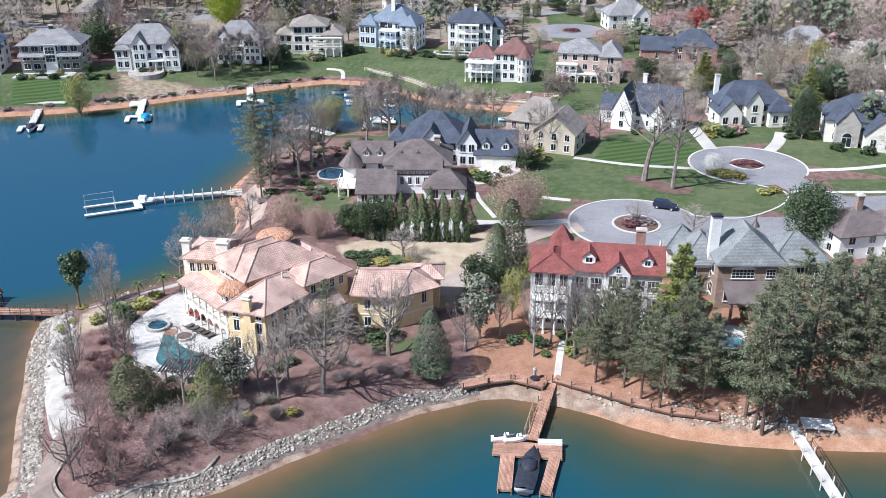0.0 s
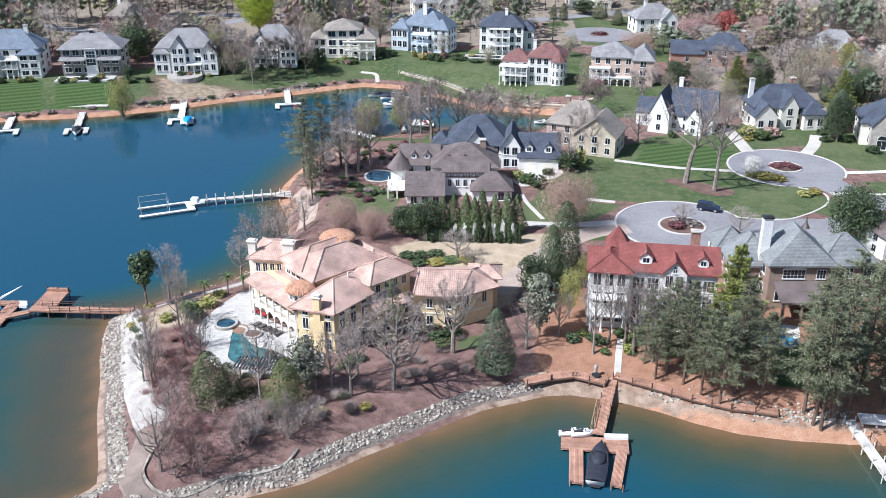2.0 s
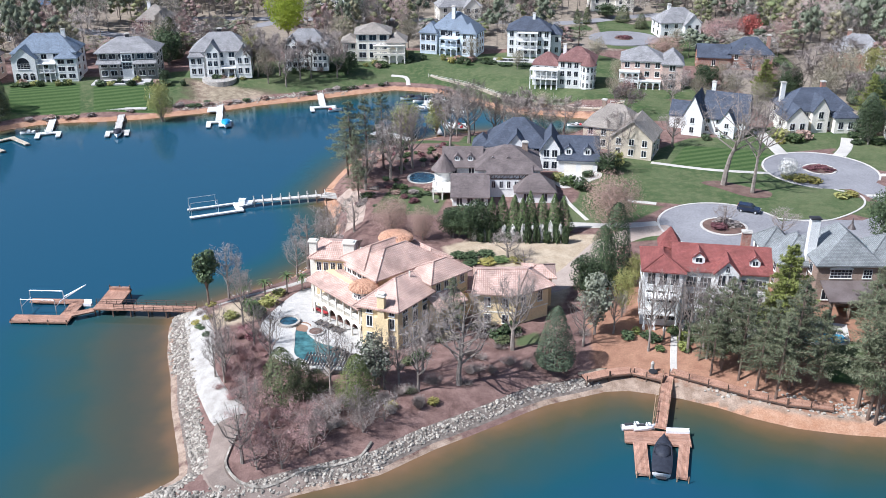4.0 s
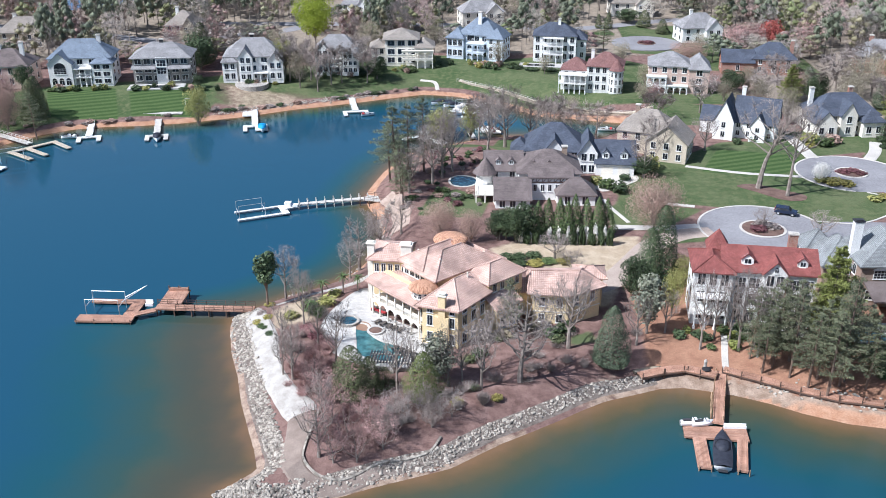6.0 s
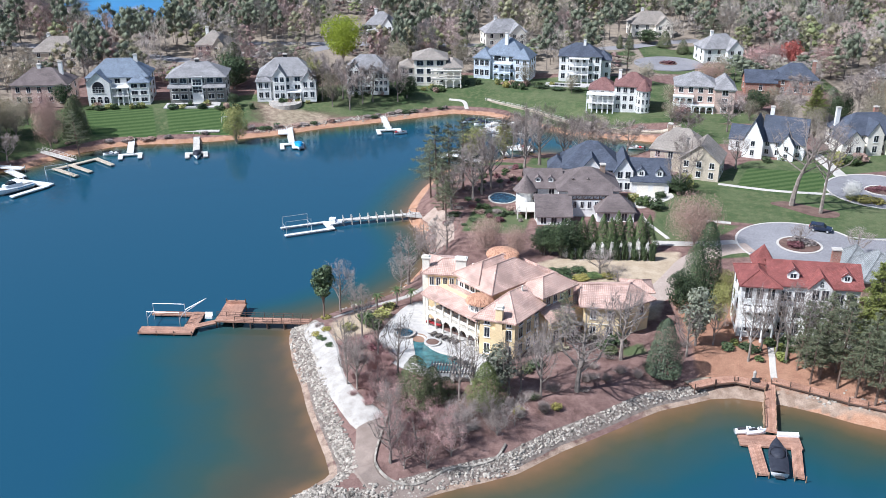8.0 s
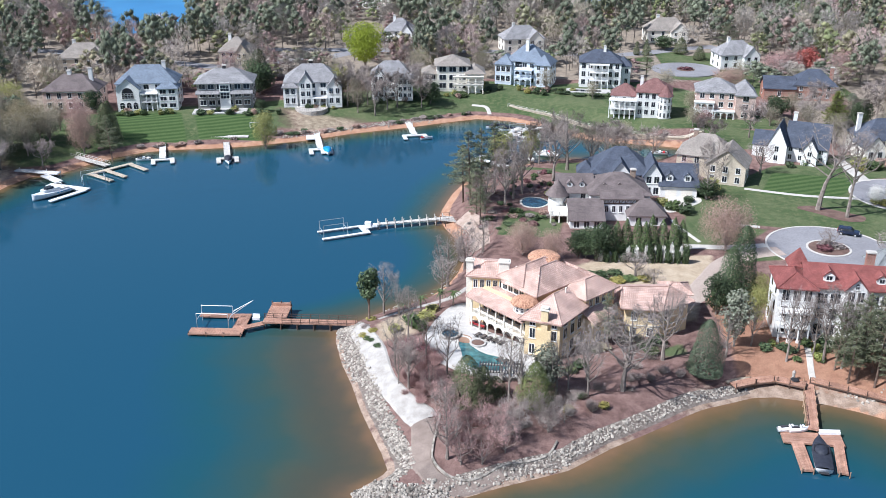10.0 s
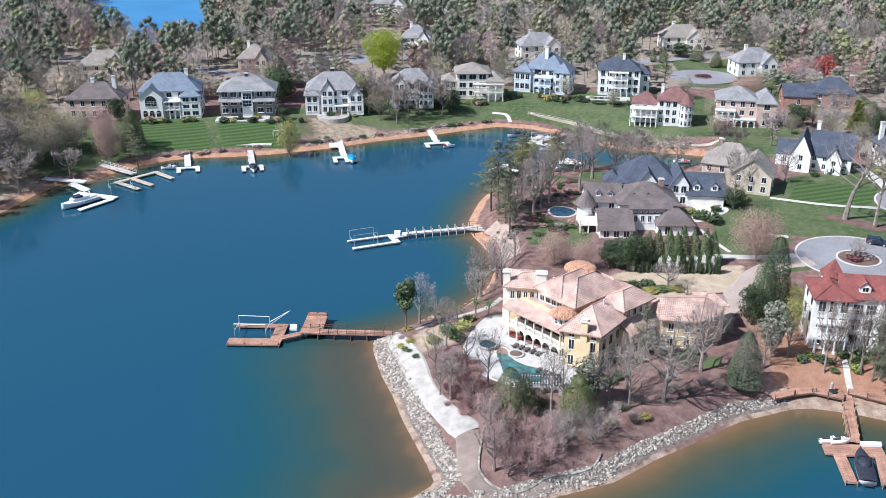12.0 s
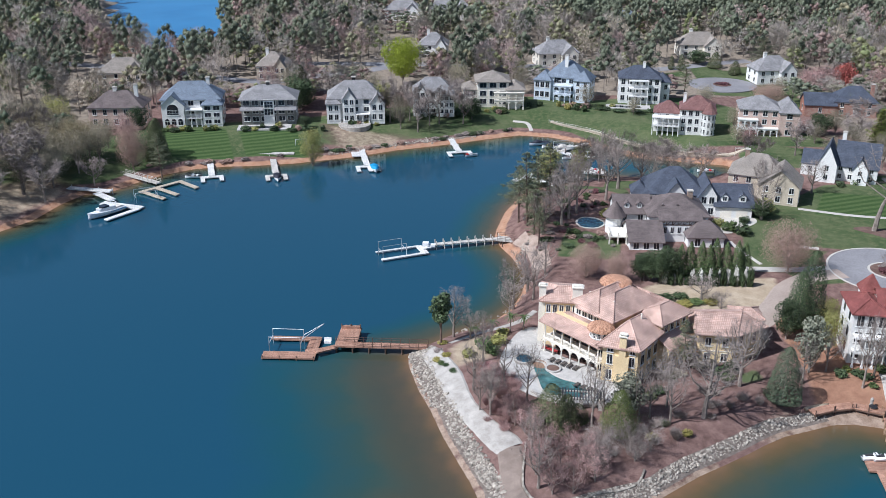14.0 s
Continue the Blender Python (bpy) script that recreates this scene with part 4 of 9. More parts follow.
for x, y, z0, z1, w, d in ((-2.9, 3.6, 0, 12.1, 1.3, 1.0), (2.6, 7.3, 8.5, 12.5, 1.9, 1.3)):
    c = part("chimney", Solid().box(-w / 2, -d / 2, z0, w / 2, d / 2, z1 - 0.3), CREAM, villa)
    c.matrix_local = pose(x, y, 0, 0, 0, 40)
    part("chimney_cap", Solid().box(-w / 2 - 0.2, -d / 2 - 0.2, z1 - 0.3, w / 2 + 0.2, d / 2 + 0.2, z1 - 0.12).box(-w / 2 + 0.1, -d / 2 + 0.1, z1 - 0.12, w / 2 - 0.1, d / 2 - 0.1, z1 + 0.1), CREAM, c)
for x, y in ((5.0, 8.0), (15.6, 10.0), (10.6, 8.2)):
    part("roof_vent", Solid().tube((x, y, 9.2), (x, y, 10.6 if x > 12 else 11.9), 0.14, sides=8), CREAM, villa)
for x in (0.3, 14.3):
    part("downpipe", Solid().tube((x, 0.6, 0), (x, 0.6, 6.2), 0.06), CREAM, villa)

garage = thing("garage", pose(-15.0, 142.6, 3.0), "yellow stucco garage wing with a pink clay-tile roof", "garage")
gw = [(0.7, 0.8), (6.8, 0.3), (12.6, 4.2), (9.6, 10.2), (0.7, 9.6)]
walls(garage, gw, -0.8, 6.0, YELLOW)
tent_roof(garage, [(-0.4, 0.0), (7.0, -0.7), (13.8, 3.8), (10.2, 11.2), (-0.4, 10.4)], 6.1, [(0.2, 5.0), (9.0, 5.6)], 2.1, CLAY)
face_windows(garage, gw[0], gw[1], 3.4, 2, 1.1, 1.7)
face_windows(garage, gw[1], gw[2], 3.4, 2, 1.0, 2.1)
face_windows(garage, gw[0], gw[1], 0.3, 2, 1.2, 1.7)
course = Solid()
for p, q in ((gw[0], gw[1]), (gw[1], gw[2])):
    course.tube((p[0], p[1], 2.4), (q[0], q[1], 2.4), 0.13, sides=4)
part("string_course", course, CREAM, garage)
walls(garage, [(9.0, 8.0), (13.4, 8.0), (13.4, 12.6), (9.0, 12.6)], -0.6, 5.7, YELLOW)
tent_roof(garage, [(8.2, 7.4), (14.2, 7.4), (14.2, 13.2), (8.2, 13.2)], 5.7, [(10.6, 10.3), (11.8, 10.3)], 1.2, CLAY)
walls(garage, [(-3.6, 4.0), (0.69, 4.0), (0.69, 9.0), (-3.6, 9.0)], -0.6, 4.6, YELLOW)
part("roof", Solid().gable(-4.4, 3.6, 0.6, 9.4, 4.8, 1.3, "x", 0.3), CLAY, garage)

# the red-roofed white house
red = thing("house", pose(13.2, 144.6, 3.2, 0, 0, -6), "white three-storey house with a red tile roof and tower", "house")
shell(red, WHITE, REDTILE, 0, 6.4, 0, 9, 9.8, "hip", 1.8, 3, 3, 2, ww=1.4, wh=2.2)
shell(red, WHITE, REDTILE, 5.0, 20.4, 1.4, 10.4, 10.0, "gx", 2.7, 3, 0, 2, over=0.5)
row_of(red, "S", 6.8, 11.4, 1.4, 6.7, 2, 1.9, 2.1, cols=3, rows=2)
row_of(red, "S", 15.8, 20.2, 1.4, 6.7, 2, 1.9, 2.1, cols=3, rows=2)
row_of(red, "S", 6.8, 20.2, 1.4, 3.5, 6, 1.6, 2.3, cols=2, rows=2)
row_of(red, "S", 6.8, 20.2, 1.4, 0.3, 6, 1.6, 2.3, cols=2, rows=1)
part("string_course", Solid().box(6.5, 1.3, 6.05, 20.46, 1.398, 6.3).box(6.5, 1.3, 2.95, 20.46, 1.398, 3.15), WHITE, red)
shell(red, WHITE, REDTILE, 11.6, 15.4, 0.5, 4.0, 10.1, "gy", 2.1, 3, 2, 0, ww=1.3, wh=2.1, over=0.35)
window(red, "S", 13.5, 0.5, 10.2, 0.8, 1.2, arched=True)
dormer(red, 8.9, 2.4, 10.6, 2.0, 1.4, 3.0, WHITE, REDTILE)
dormer(red, 18.0, 2.4, 10.6, 1.7, 1.3, 3.0, WHITE, REDTILE)
part("tower", Solid().box(2.8, 6.8, 8.0, 6.0, 10.0, 11.4), WHITE, red)
part("tower_roof", Solid().hip(2.8, 6.8, 6.0, 10.0, 11.5, 3.2, 0.4), REDTILE, red, "steep red tile tower roof")
chimney(red, 17.0, 8.0, 8, 14.8, 1.5, 1.0, BRICK)
porch(red, 0.4, 6.0, -2.0, 0, 0, 2, 3.0, 4)
part("terrace", Solid().box(7.0, -2.6, -1.2, 20, 1.38, 0.05), CONCRETE, red)

# the slate-roofed brick house
slate = thing("house", pose(43.0, 152.5, 3.4, 0, 0, 2), "brown brick house with a steep grey slate roof", "house")
shell(slate, BROWNBRICK, SLATE, 1.5, 12.2, 0, 11, 7.6, None, 0, 2, 0, 2)
part("roof", Solid().hip(1.5, 0, 12.2, 11, 7.8, 4.9, 0.6, 3.9), SLATE, slate)
window(slate, "S", 5.6, 0, 5.2, 3.8, 1.7, 6, 3)
part("window_hood", Solid().sheet([(3.5, 6.9)] + [(5.6 - 2.1 * math.cos(math.pi * i / 8), 6.9 + 0.55 * math.sin(math.pi * i / 8)) for i in range(1, 8)] + [(7.7, 6.9)], -0.14, -0.002), WHITE, slate)
window(slate, "S", 10.2, 0, 5.2, 1.6, 1.7, 3, 3)
row_of(slate, "S", 2.0, 11.6, 0, 1.0, 3, 1.6, 2.0)
shell(slate, BROWNBRICK, SLATE, -3.6, 4.0, 4.2, 13, 5.6, "hip", 4.2, 2, 2, 2)
shell(slate, BROWNBRICK, SLATE, 11.0, 21.0, 2.6, 12, 6.4, "hip", 4.0, 2, 3, 2)
shell(slate, CREAM, SLATE, -4.6, 1.0, 11, 17, 5.6, "hip", 3.2, 2, 1, 2)
part("porch_roof", Solid()._slab_roof(2.6, -5.0, 12.5, -0.02, 3.4, 1.4), COPPER, slate, "dark standing-seam porch roof")
for x in (2.9, 6.0, 9.2, 12.2):
    part("column", Solid().box(x - 0.2, -4.9, -0.5, x + 0.2, -4.5, 3.4), BROWNBRICK, slate)
chimney(slate, 1.6, 5.0, 6, 14.6, 1.6, 1.2, WHITE, DARK)
part("finial", Solid().turned(8.4, 5.5, [(0.75, 12.3), (0.2, 13.2), (0.03, 14.4)], 10), COPPER, slate)

# the tan house at the road
tan_house = house(70.5, 170.0, 14, "tan house with a weathered shingle roof by the road", 4.4)
shell(tan_house, WHITE, BROWNROOF, 0, 13, 0, 11, 4.4, "hip", 3.4, 2, 3, 2)
shell(tan_house, WHITE, BROWNROOF, 9, 22, -5, 8, 4.8, "hip", 4.2, 2, 3, 2)
chimney(tan_house, 6, 5, 6, 10.5)

# the dark-roofed house above the cove
navy = house(-13.5, 220.5, -3, "white house with steep dark blue shingle roofs and dormers", 4.2)
shell(navy, WHITE, NAVYROOF, 0, 14.5, 0, 12, 5.4, "hip", 5.6, 2, 3, 2, over=0.7)
shell(navy, WHITE, NAVYROOF, 4.0, 10.0, -2.5, 2, 5.6, "gy", 3.8, 2, 2, 0)
shell(navy, WHITE, NAVYROOF, 13.0, 17.5, -1.5, 8, 5.8, "gy", 3.4, 2, 2, 1)
shell(navy, WHITE, NAVYROOF, 17.2, 26.5, -2.0, 8, 3.6, "gx", 4.2, 1, 0, 1)
dormer(navy, 19.5, -1.2, 4.3, 1.8, 1.6, 3, WHITE, NAVYROOF)
dormer(navy, 24.0, -1.2, 4.3, 1.8, 1.6, 3, WHITE, NAVYROOF)
for x in (20.0, 24.0):
    part("garage_door", Solid().box(x - 1.4, -2.06, 0, x + 1.4, -1.99, 2.5), CREAM, navy)
shell(navy, WHITE, NAVYROOF, -3.5, 0.5, 2, 8, 4.6, "hip", 2.4, 2, 1, 1)

# the half-timbered house
tudor = house(-21.5, 198.5, 2, "white half-timbered house with brown shingle roofs", 3.9)
shell(tudor, WHITE, BROWNROOF, 0.5, 8.2, -4.5, 6.5, 2.8, "gx", 3.2, 1, 3, 2, over=0.5)
shell(tudor, WHITE, BROWNROOF, 6.0, 20.0, 2.6, 15, 6.4, "hip", 3.8, 2, 0, 2, over=0.6)
shell(tudor, WHITE, BROWNROOF, 8.3, 18.0, 1.0, 6, 6.2, None, 1.8, 1, 0, 0, over=0.3)
row_of(tudor, "S", 8.8, 15.5, 1.0, 2.7, 4, 0.9, 1.7)
beams = Solid()
for z in (4.8, 6.0):
    beams.box(8.3, 0.9, z, 18.0, 0.99, z + 0.22)
for i in range(8):
    x = 8.4 + i * 1.36
    beams.box(x, 0.89, 4.9, x + 0.18, 0.99, 6.1)
    if i < 7:
        beams.sheet([(x + 0.2, 5.0), (x + 0.36, 5.0), (x + 1.3, 6.0), (x + 1.14, 6.0)], 0.9, 0.99)
part("roof", Solid()._slab_roof(8.3, 0.9, 18.0, 3.4, 6.3, 1.3), BROWNROOF, tudor)
part("timber_frame", beams, DARKTIMBER, tudor, "dark half-timber bracing")
shell(tudor, WHITE, BROWNROOF, 14.5, 23.0, -2.5, 4.0, 3.0, "hip", 3.2, 1, 2, 1)
shell(tudor, WHITE, BROWNROOF, -1.5, 7.0, 7.5, 16, 5.6, "gx", 3.2, 2, 2, 1)
part("turret", Solid().turned(-1.6, 7.6, [(2.1, -0.5), (2.1, 5.0)], 14), WHITE, tudor)
part("turret_roof", Solid().turned(-1.6, 7.6, [(3.0, 4.9), (1.5, 6.7), (0.05, 8.8)], 14), BROWNROOF, tudor, "dark conical turret roof")
part("balcony", Solid().box(-4.0, -1.2, 2.4, 0.48, 5.0, 2.65).box(-4.0, -1.2, 3.5, 0.48, -1.1, 3.6).box(-4.0, -1.2, 3.5, -3.9, 5.0, 3.6), CREAM, tudor)
for x in (-3.8, -1.8, 0.2):
    part("balcony_post", Solid().box(x - 0.15, -1.15, -1, x + 0.15, -0.85, 3.5), CREAM, tudor)
dormer(tudor, 9.5, 5.2, 7.1, 1.3, 1.1, 2, WHITE, BROWNROOF)
dormer(tudor, 13.0, 5.2, 7.1, 1.3, 1.1, 2, WHITE, BROWNROOF)
dormer(tudor, 1.5, 8.6, 6.4, 1.3, 1.1, 2, WHITE, BROWNROOF)
dormer(tudor, 4.5, 8.6, 6.4, 1.3, 1.1, 2, WHITE, BROWNROOF)
chimney(tudor, 17.0, 10.5, 7, 10.6, 1.2, 1.0, BROWNBRICK)

# houses round the turning circle
tan2 = house(11.0, 237.5, -20, "tan brick house with a brown roof behind bare trees", 4.5, size=0.94)
shell(tan2, TAN, TANROOF, 0, 15, 0, 11, 5.6, "hip", 5.0, 2, 4, 2)
shell(tan2, TAN, TANROOF, 9, 20, -5.0, 6, 5.2, "gy", 4.2, 2, 3, 2)
chimney(tan2, 4, 6, 7, 11.6)
chapel = house(38.8, 251.6, -22, "white house with steep gables and a dark slate roof", 4.5, size=0.82)
shell(chapel, WHITE, NAVYROOF, 6, 20, 2.0, 12.5, 4.6, "gx", 6.0, 2, 4, 1, over=0.4)
shell(chapel, WHITE, NAVYROOF, 0.5, 7.0, -2.5, 9, 5.2, "gy", 5.6, 2, 1, 1, over=0.3)
shell(chapel, WHITE, NAVYROOF, -5.0, 1.0, 4, 11, 3.6, "gx", 3.4, 1, 1, 1, over=0.3)
shell(chapel, WHITE, NAVYROOF, 12.0, 17.0, -1.0, 5, 4.2, "gy", 3.2, 2, 1, 0, over=0.3)
chimney(chapel, 7.5, 10.0, 6, 12.8, 1.3, 1.0, WHITE)
circle_a = house(67.0, 254.0, 6, "pale stone house with dark blue roofs and gables", 4.5)
shell(circle_a, CREAM, NAVYROOF, 0, 18, 0, 11, 5.4, "hip", 5.0, 2, 5, 2)
shell(circle_a, CREAM, NAVYROOF, 6.5, 11.0, -2.0, 4, 6.0, "gy", 3.4, 2, 1, 1, over=0.3)
shell(circle_a, CREAM, NAVYROOF, -1.0, 5.0, -3.5, 5, 4.2, "gy", 3.2, 1, 2, 1, over=0.3)
shell(circle_a, CREAM, NAVYROOF, 12.5, 18.5, -3.0, 4, 4.2, "hip", 2.6, 1, 2, 1)
chimney(circle_a, 1.0, 7.0, 6, 11.8, 1.2, 0.9, WHITE)
chimney(circle_a, 13, 9.0, 6, 11.4, 1.2, 0.9, BRICK)
circle_b = house(90.0, 239.0, -12, "grey stone house with an arched entrance and blue roof", 4.5)
shell(circle_b, CREAM, NAVYROOF, 0, 22, 2, 14, 5.6, "hip", 5.4, 2, 5, 2)
shell(circle_b, STONE, NAVYROOF, 2.0, 7.5, -1.5, 5, 6.0, "gy", 3.6, 2, 0, 1, over=0.3)
window(circle_b, "S", 4.7, -1.5, 0.1, 2.4, 3.6, arched=True)
shell(circle_b, CREAM, NAVYROOF, 8.5, 16.0, -3.5, 5, 4.0, "gy", 3.8, 1, 2, 1, over=0.3)
chimney(circle_b, 12, 9.0, 6, 12.0, 1.4, 1.0, BRICK)

# the far shore, from west to east
h1 = house(-190, 290, 6, "brown house with paired white chimneys behind trees", 5.4)
shell(h1, PINK, BROWNROOF, 0, 18, 0, 12, 6.6, "hip", 4.6, 2, 5, 2)
chimney(h1, 15, 6, 7, 13.4, 1.2, 1.0, WHITE)
chimney(h1, 8, 6, 7, 12.6, 1.2, 1.0, WHITE)
h2 = house(-167, 295, 9, "white house with blue-grey roofs and a large arched window", 4.9)
shell(h2, WHITE, BLUEROOF, 0, 20, 2, 14, 8.4, "hip", 5.2, 3, 5, 2, wh=2.2, ww=1.9)
shell(h2, WHITE, BLUEROOF, 0.5, 8.0, -1.0, 6, 7.4, "gy", 3.4, 3, 0, 1, over=0.4)
window(h2, "S", 4.2, -1.0, 4.0, 4.0, 3.8, 4, 3, arched=True)
row_of(h2, "S", 1.0, 7.6, -1.0, 0.4, 3, 1.7, 2.4, arched=True)
shell(h2, WHITE, BLUEROOF, 14.0, 20.5, -0.5, 6, 7.0, "hip", 2.6, 3, 2, 1, ww=2.2, wh=2.1)
porch(h2, 8.2, 13.8, -0.8, 2, 0, 2, 2.8, 4)
chimney(h2, 15.5, 8, 8, 15.0, 1.2, 1.0, WHITE)
h3 = house(-140.5, 300, 8, "grey shingled house with a hipped roof and tall white bay", 4.9)
shell(h3, GREIGE, GREYROOF, 0, 18.5, 0, 12, 8.2, "hip", 4.0, 3, 6, 2, wh=2.1, ww=2.2, over=0.9)
part("bay", Solid().box(7.6, -0.7, -0.5, 11.2, 0, 8.6), WHITE, h3)
for z in (3.1, 5.6):
    window(h3, "S", 9.4, -0.7, z, 3.0, 2.2, 3, 2)
part("middle_roof", Solid()._slab_roof(0, -1.6, 7.3, -0.02, 5.2, 0.7)._slab_roof(11.6, -1.6, 18.5, -0.02, 5.2, 0.7), GREYROOF, h3)
part("terrace", Solid().box(-1, -8, -0.6, 17, -1.7, 0.02), TRAVERTINE, h3)
part("pool_water", Solid().box(0, -6.8, 0.02, 12, -3.8, 0.06), bpy.data.materials["window_glass"], h3)
chimney(h3, 9, 6, 9, 13.4, 1.2, 0.9, DARK)
h4 = house(-111, 303, 8, "pale house with grey roofs, gables and a stone terrace", 4.9)
shell(h4, WHITE, GREYROOF, 0, 19, 2, 14, 7.8, "hip", 5.2, 3, 5, 2, ww=2.0, wh=2.1)
shell(h4, WHITE, GREYROOF, 5.0, 9.4, 0, 6, 8.2, "gy", 3.0, 3, 2, 1, over=0.35)
shell(h4, WHITE, GREYROOF, 14.5, 19.5, 0, 6, 6.6, "gy", 3.2, 2, 2, 1, over=0.35)
shell(h4, WHITE, GREYROOF, -0.5, 4.2, 0.5, 6, 6.4, "hip", 2.2, 2, 2, 1)
porch(h4, 9.6, 14.3, -0.5, 2, 0, 1, 3.0, 3)
part("terrace", Solid().prism(circle(9, -1.4, 5.6, 20), -2.2, -0.1), STONE, h4)
chimney(h4, 9, 9, 8, 14.2, 1.3, 1.0, DARK)
h5 = house(-82.8, 317, 4, "white house with grey roof behind bare trees", 4.9, size=0.84)
shell(h5, WHITE, GREYROOF, 0, 17, 0, 11, 8.0, "hip", 4.4, 3, 5, 2, ww=2.1, wh=2.1)
shell(h5, WHITE, GREYROOF, 0.4, 5.6, -1.4, 4, 8.2, "gy", 2.8, 3, 2, 0, ww=1.7, wh=2.0, over=0.35)
shell(h5, WHITE, GREYROOF, 11.0, 17.5, -1.6, 5, 7.0, "hip", 2.6, 3, 3, 1)
porch(h5, 3.0, 10.5, -1.8, 0, 0, 2, 2.7, 4)
h6 = house(-60.2, 330, 4, "tan hip-roofed house with arched ground-floor porches", 4.9)
shell(h6, CREAM, TANROOF, 0, 11.5, 0.5, 12, 9.0, "hip", 3.0, 3, 3, 2, wh=2.1, ww=2.6, over=0.9)
shell(h6, CREAM, TANROOF, 11.0, 17.0, -1.0, 9, 6.4, "hip", 2.4, 2, 0, 1, over=0.8)
shell(h6, CREAM, TANROOF, -5.0, 0.2, 2, 10, 5.8, "hip", 2.2, 2, 2, 1, over=0.8)
porch(h6, 6.0, 17.0, -2.6, -1.0, 0, 2, 2.9, 5, CREAM, arch=True)
h7 = house(-39.0, 344, -17, "pale blue house with hipped blue-grey roofs", 4.9, size=0.92)
shell(h7, BLUEWALL, BLUEROOF, 4, 20, 2, 15, 8.4, "hip", 5.6, 3, 5, 3, ww=1.9, wh=2.1)
shell(h7, BLUEWALL, BLUEROOF, 0, 7.0, 0, 9, 7.2, "hip", 3.4, 2, 3, 2, wh=2.2, ww=1.7)
shell(h7, BLUEWALL, BLUEROOF, 16.5, 23.0, 0.5, 11, 7.8, "hip", 3.4, 3, 2, 3)
window(h7, "S", 9.5, 2, 6.2, 3.2, 2.8, 3, 2, arched=True)
porch(h7, 8.5, 15.8, -1.2, 2, 0, 2, 3.0, 4, BLUEWALL, arch=True)
chimney(h7, 12, 6, 9, 16.4, 1.4, 1.0, WHITE)
h8 = house(-7.6, 338.5, -5, "white house with a dark hipped roof and stacked balconies", 4.9, size=0.9)
shell(h8, WHITE, NAVYROOF, 0, 17, 2, 14, 9.0, "hip", 4.0, 3, 6, 3, ww=1.7, wh=2.1)
porch(h8, 4.0, 12.0, -0.4, 2, 0, 3, 2.9, 4, WHITE, roofm=None)
shell(h8, WHITE, NAVYROOF, 15.0, 21.0, 5, 13, 7.4, "hip", 2.8, 2, 2, 2)
part("pool_deck", Solid().box(-5, -8, -1.2, 13, -1.5, -0.1), TRAVERTINE, h8)
part("pool_water", Solid().box(-2, -6.6, -0.1, 9, -3.4, -0.05), bpy.data.materials["window_glass"], h8)
chimney(h8, 10, 7, 9, 14.6, 1.1, 0.9, WHITE)
h9 = house(1.2, 301, -10, "white house with maroon tile roofs and railed terraces", 4.2, size=0.84)
shell(h9, WHITE, MAROON, 8.5, 22.0, 0, 12, 8.2, "hip", 3.8, 3, 5, 3, ww=1.6, wh=2.1)
shell(h9, WHITE, MAROON, -1.5, 9.0, 2.5, 12, 6.2, "hip", 3.4, 2, 3, 2)
part("bay", Solid().turned(19.8, 0.2, [(2.6, -0.6), (2.6, 7.6)], 10), WHITE, h9)
part("bay_roof", Solid().turned(19.8, 0.2, [(3.2, 7.5), (0.05, 11.2)], 10), MAROON, h9)
for k in range(5):
    a = radians(-160 + 35 * k)
    for z in (0.5, 3.0, 5.4):
        w = window(h9, "S", 0, 0, 0, 0.9, 1.7)
        w.matrix_local = pose(19.8 + 2.55 * math.cos(a), 0.2 + 2.55 * math.sin(a), z, 0, 0, math.degrees(a) + 90)
porch(h9, -2.0, 8.6, -2.2, 2.5, 0, 2, 2.8, 6)
chimney(h9, 10, 7, 8, 12.6, 1.2, 0.9, WHITE)
h10 = house(28.0, 300, -8, "pink brick house with arched loggias and a grey roof", 4.4, size=0.97)
shell(h10, PINK, GREYROOF, 0, 13.5, 0, 12, 8.4, "hip", 3.6, 3, 4, 2, ww=1.6, wh=2.1)
shell(h10, PINK, GREYROOF, 13.0, 19.5, -1.4, 11, 8.0, "hip", 3.6, 3, 1, 3, ww=2.0, wh=1.8)
porch(h10, -0.5, 6.0, -2.6, 0, 0, 2, 2.8, 4, WHITE, arch=True)
porch(h10, 6.2, 12.9, -2.4, 0, 0, 1, 2.8, 4, WHITE, arch=True)
h11 = house(57.0, 325, -6, "red brick house with dark blue shingle roofs", 4.8, size=0.88)
shell(h11, BRICK, NAVYROOF, 0, 12, 0, 10, 4.0, "gx", 3.4, 1, 1, 1)
shell(h11, BRICK, NAVYROOF, 11.5, 28, 1.0, 13, 5.0, "hip", 4.8, 2, 3, 2)
chimney(h11, 26.5, 6, 4, 11, 1.3, 1.0, BRICK)
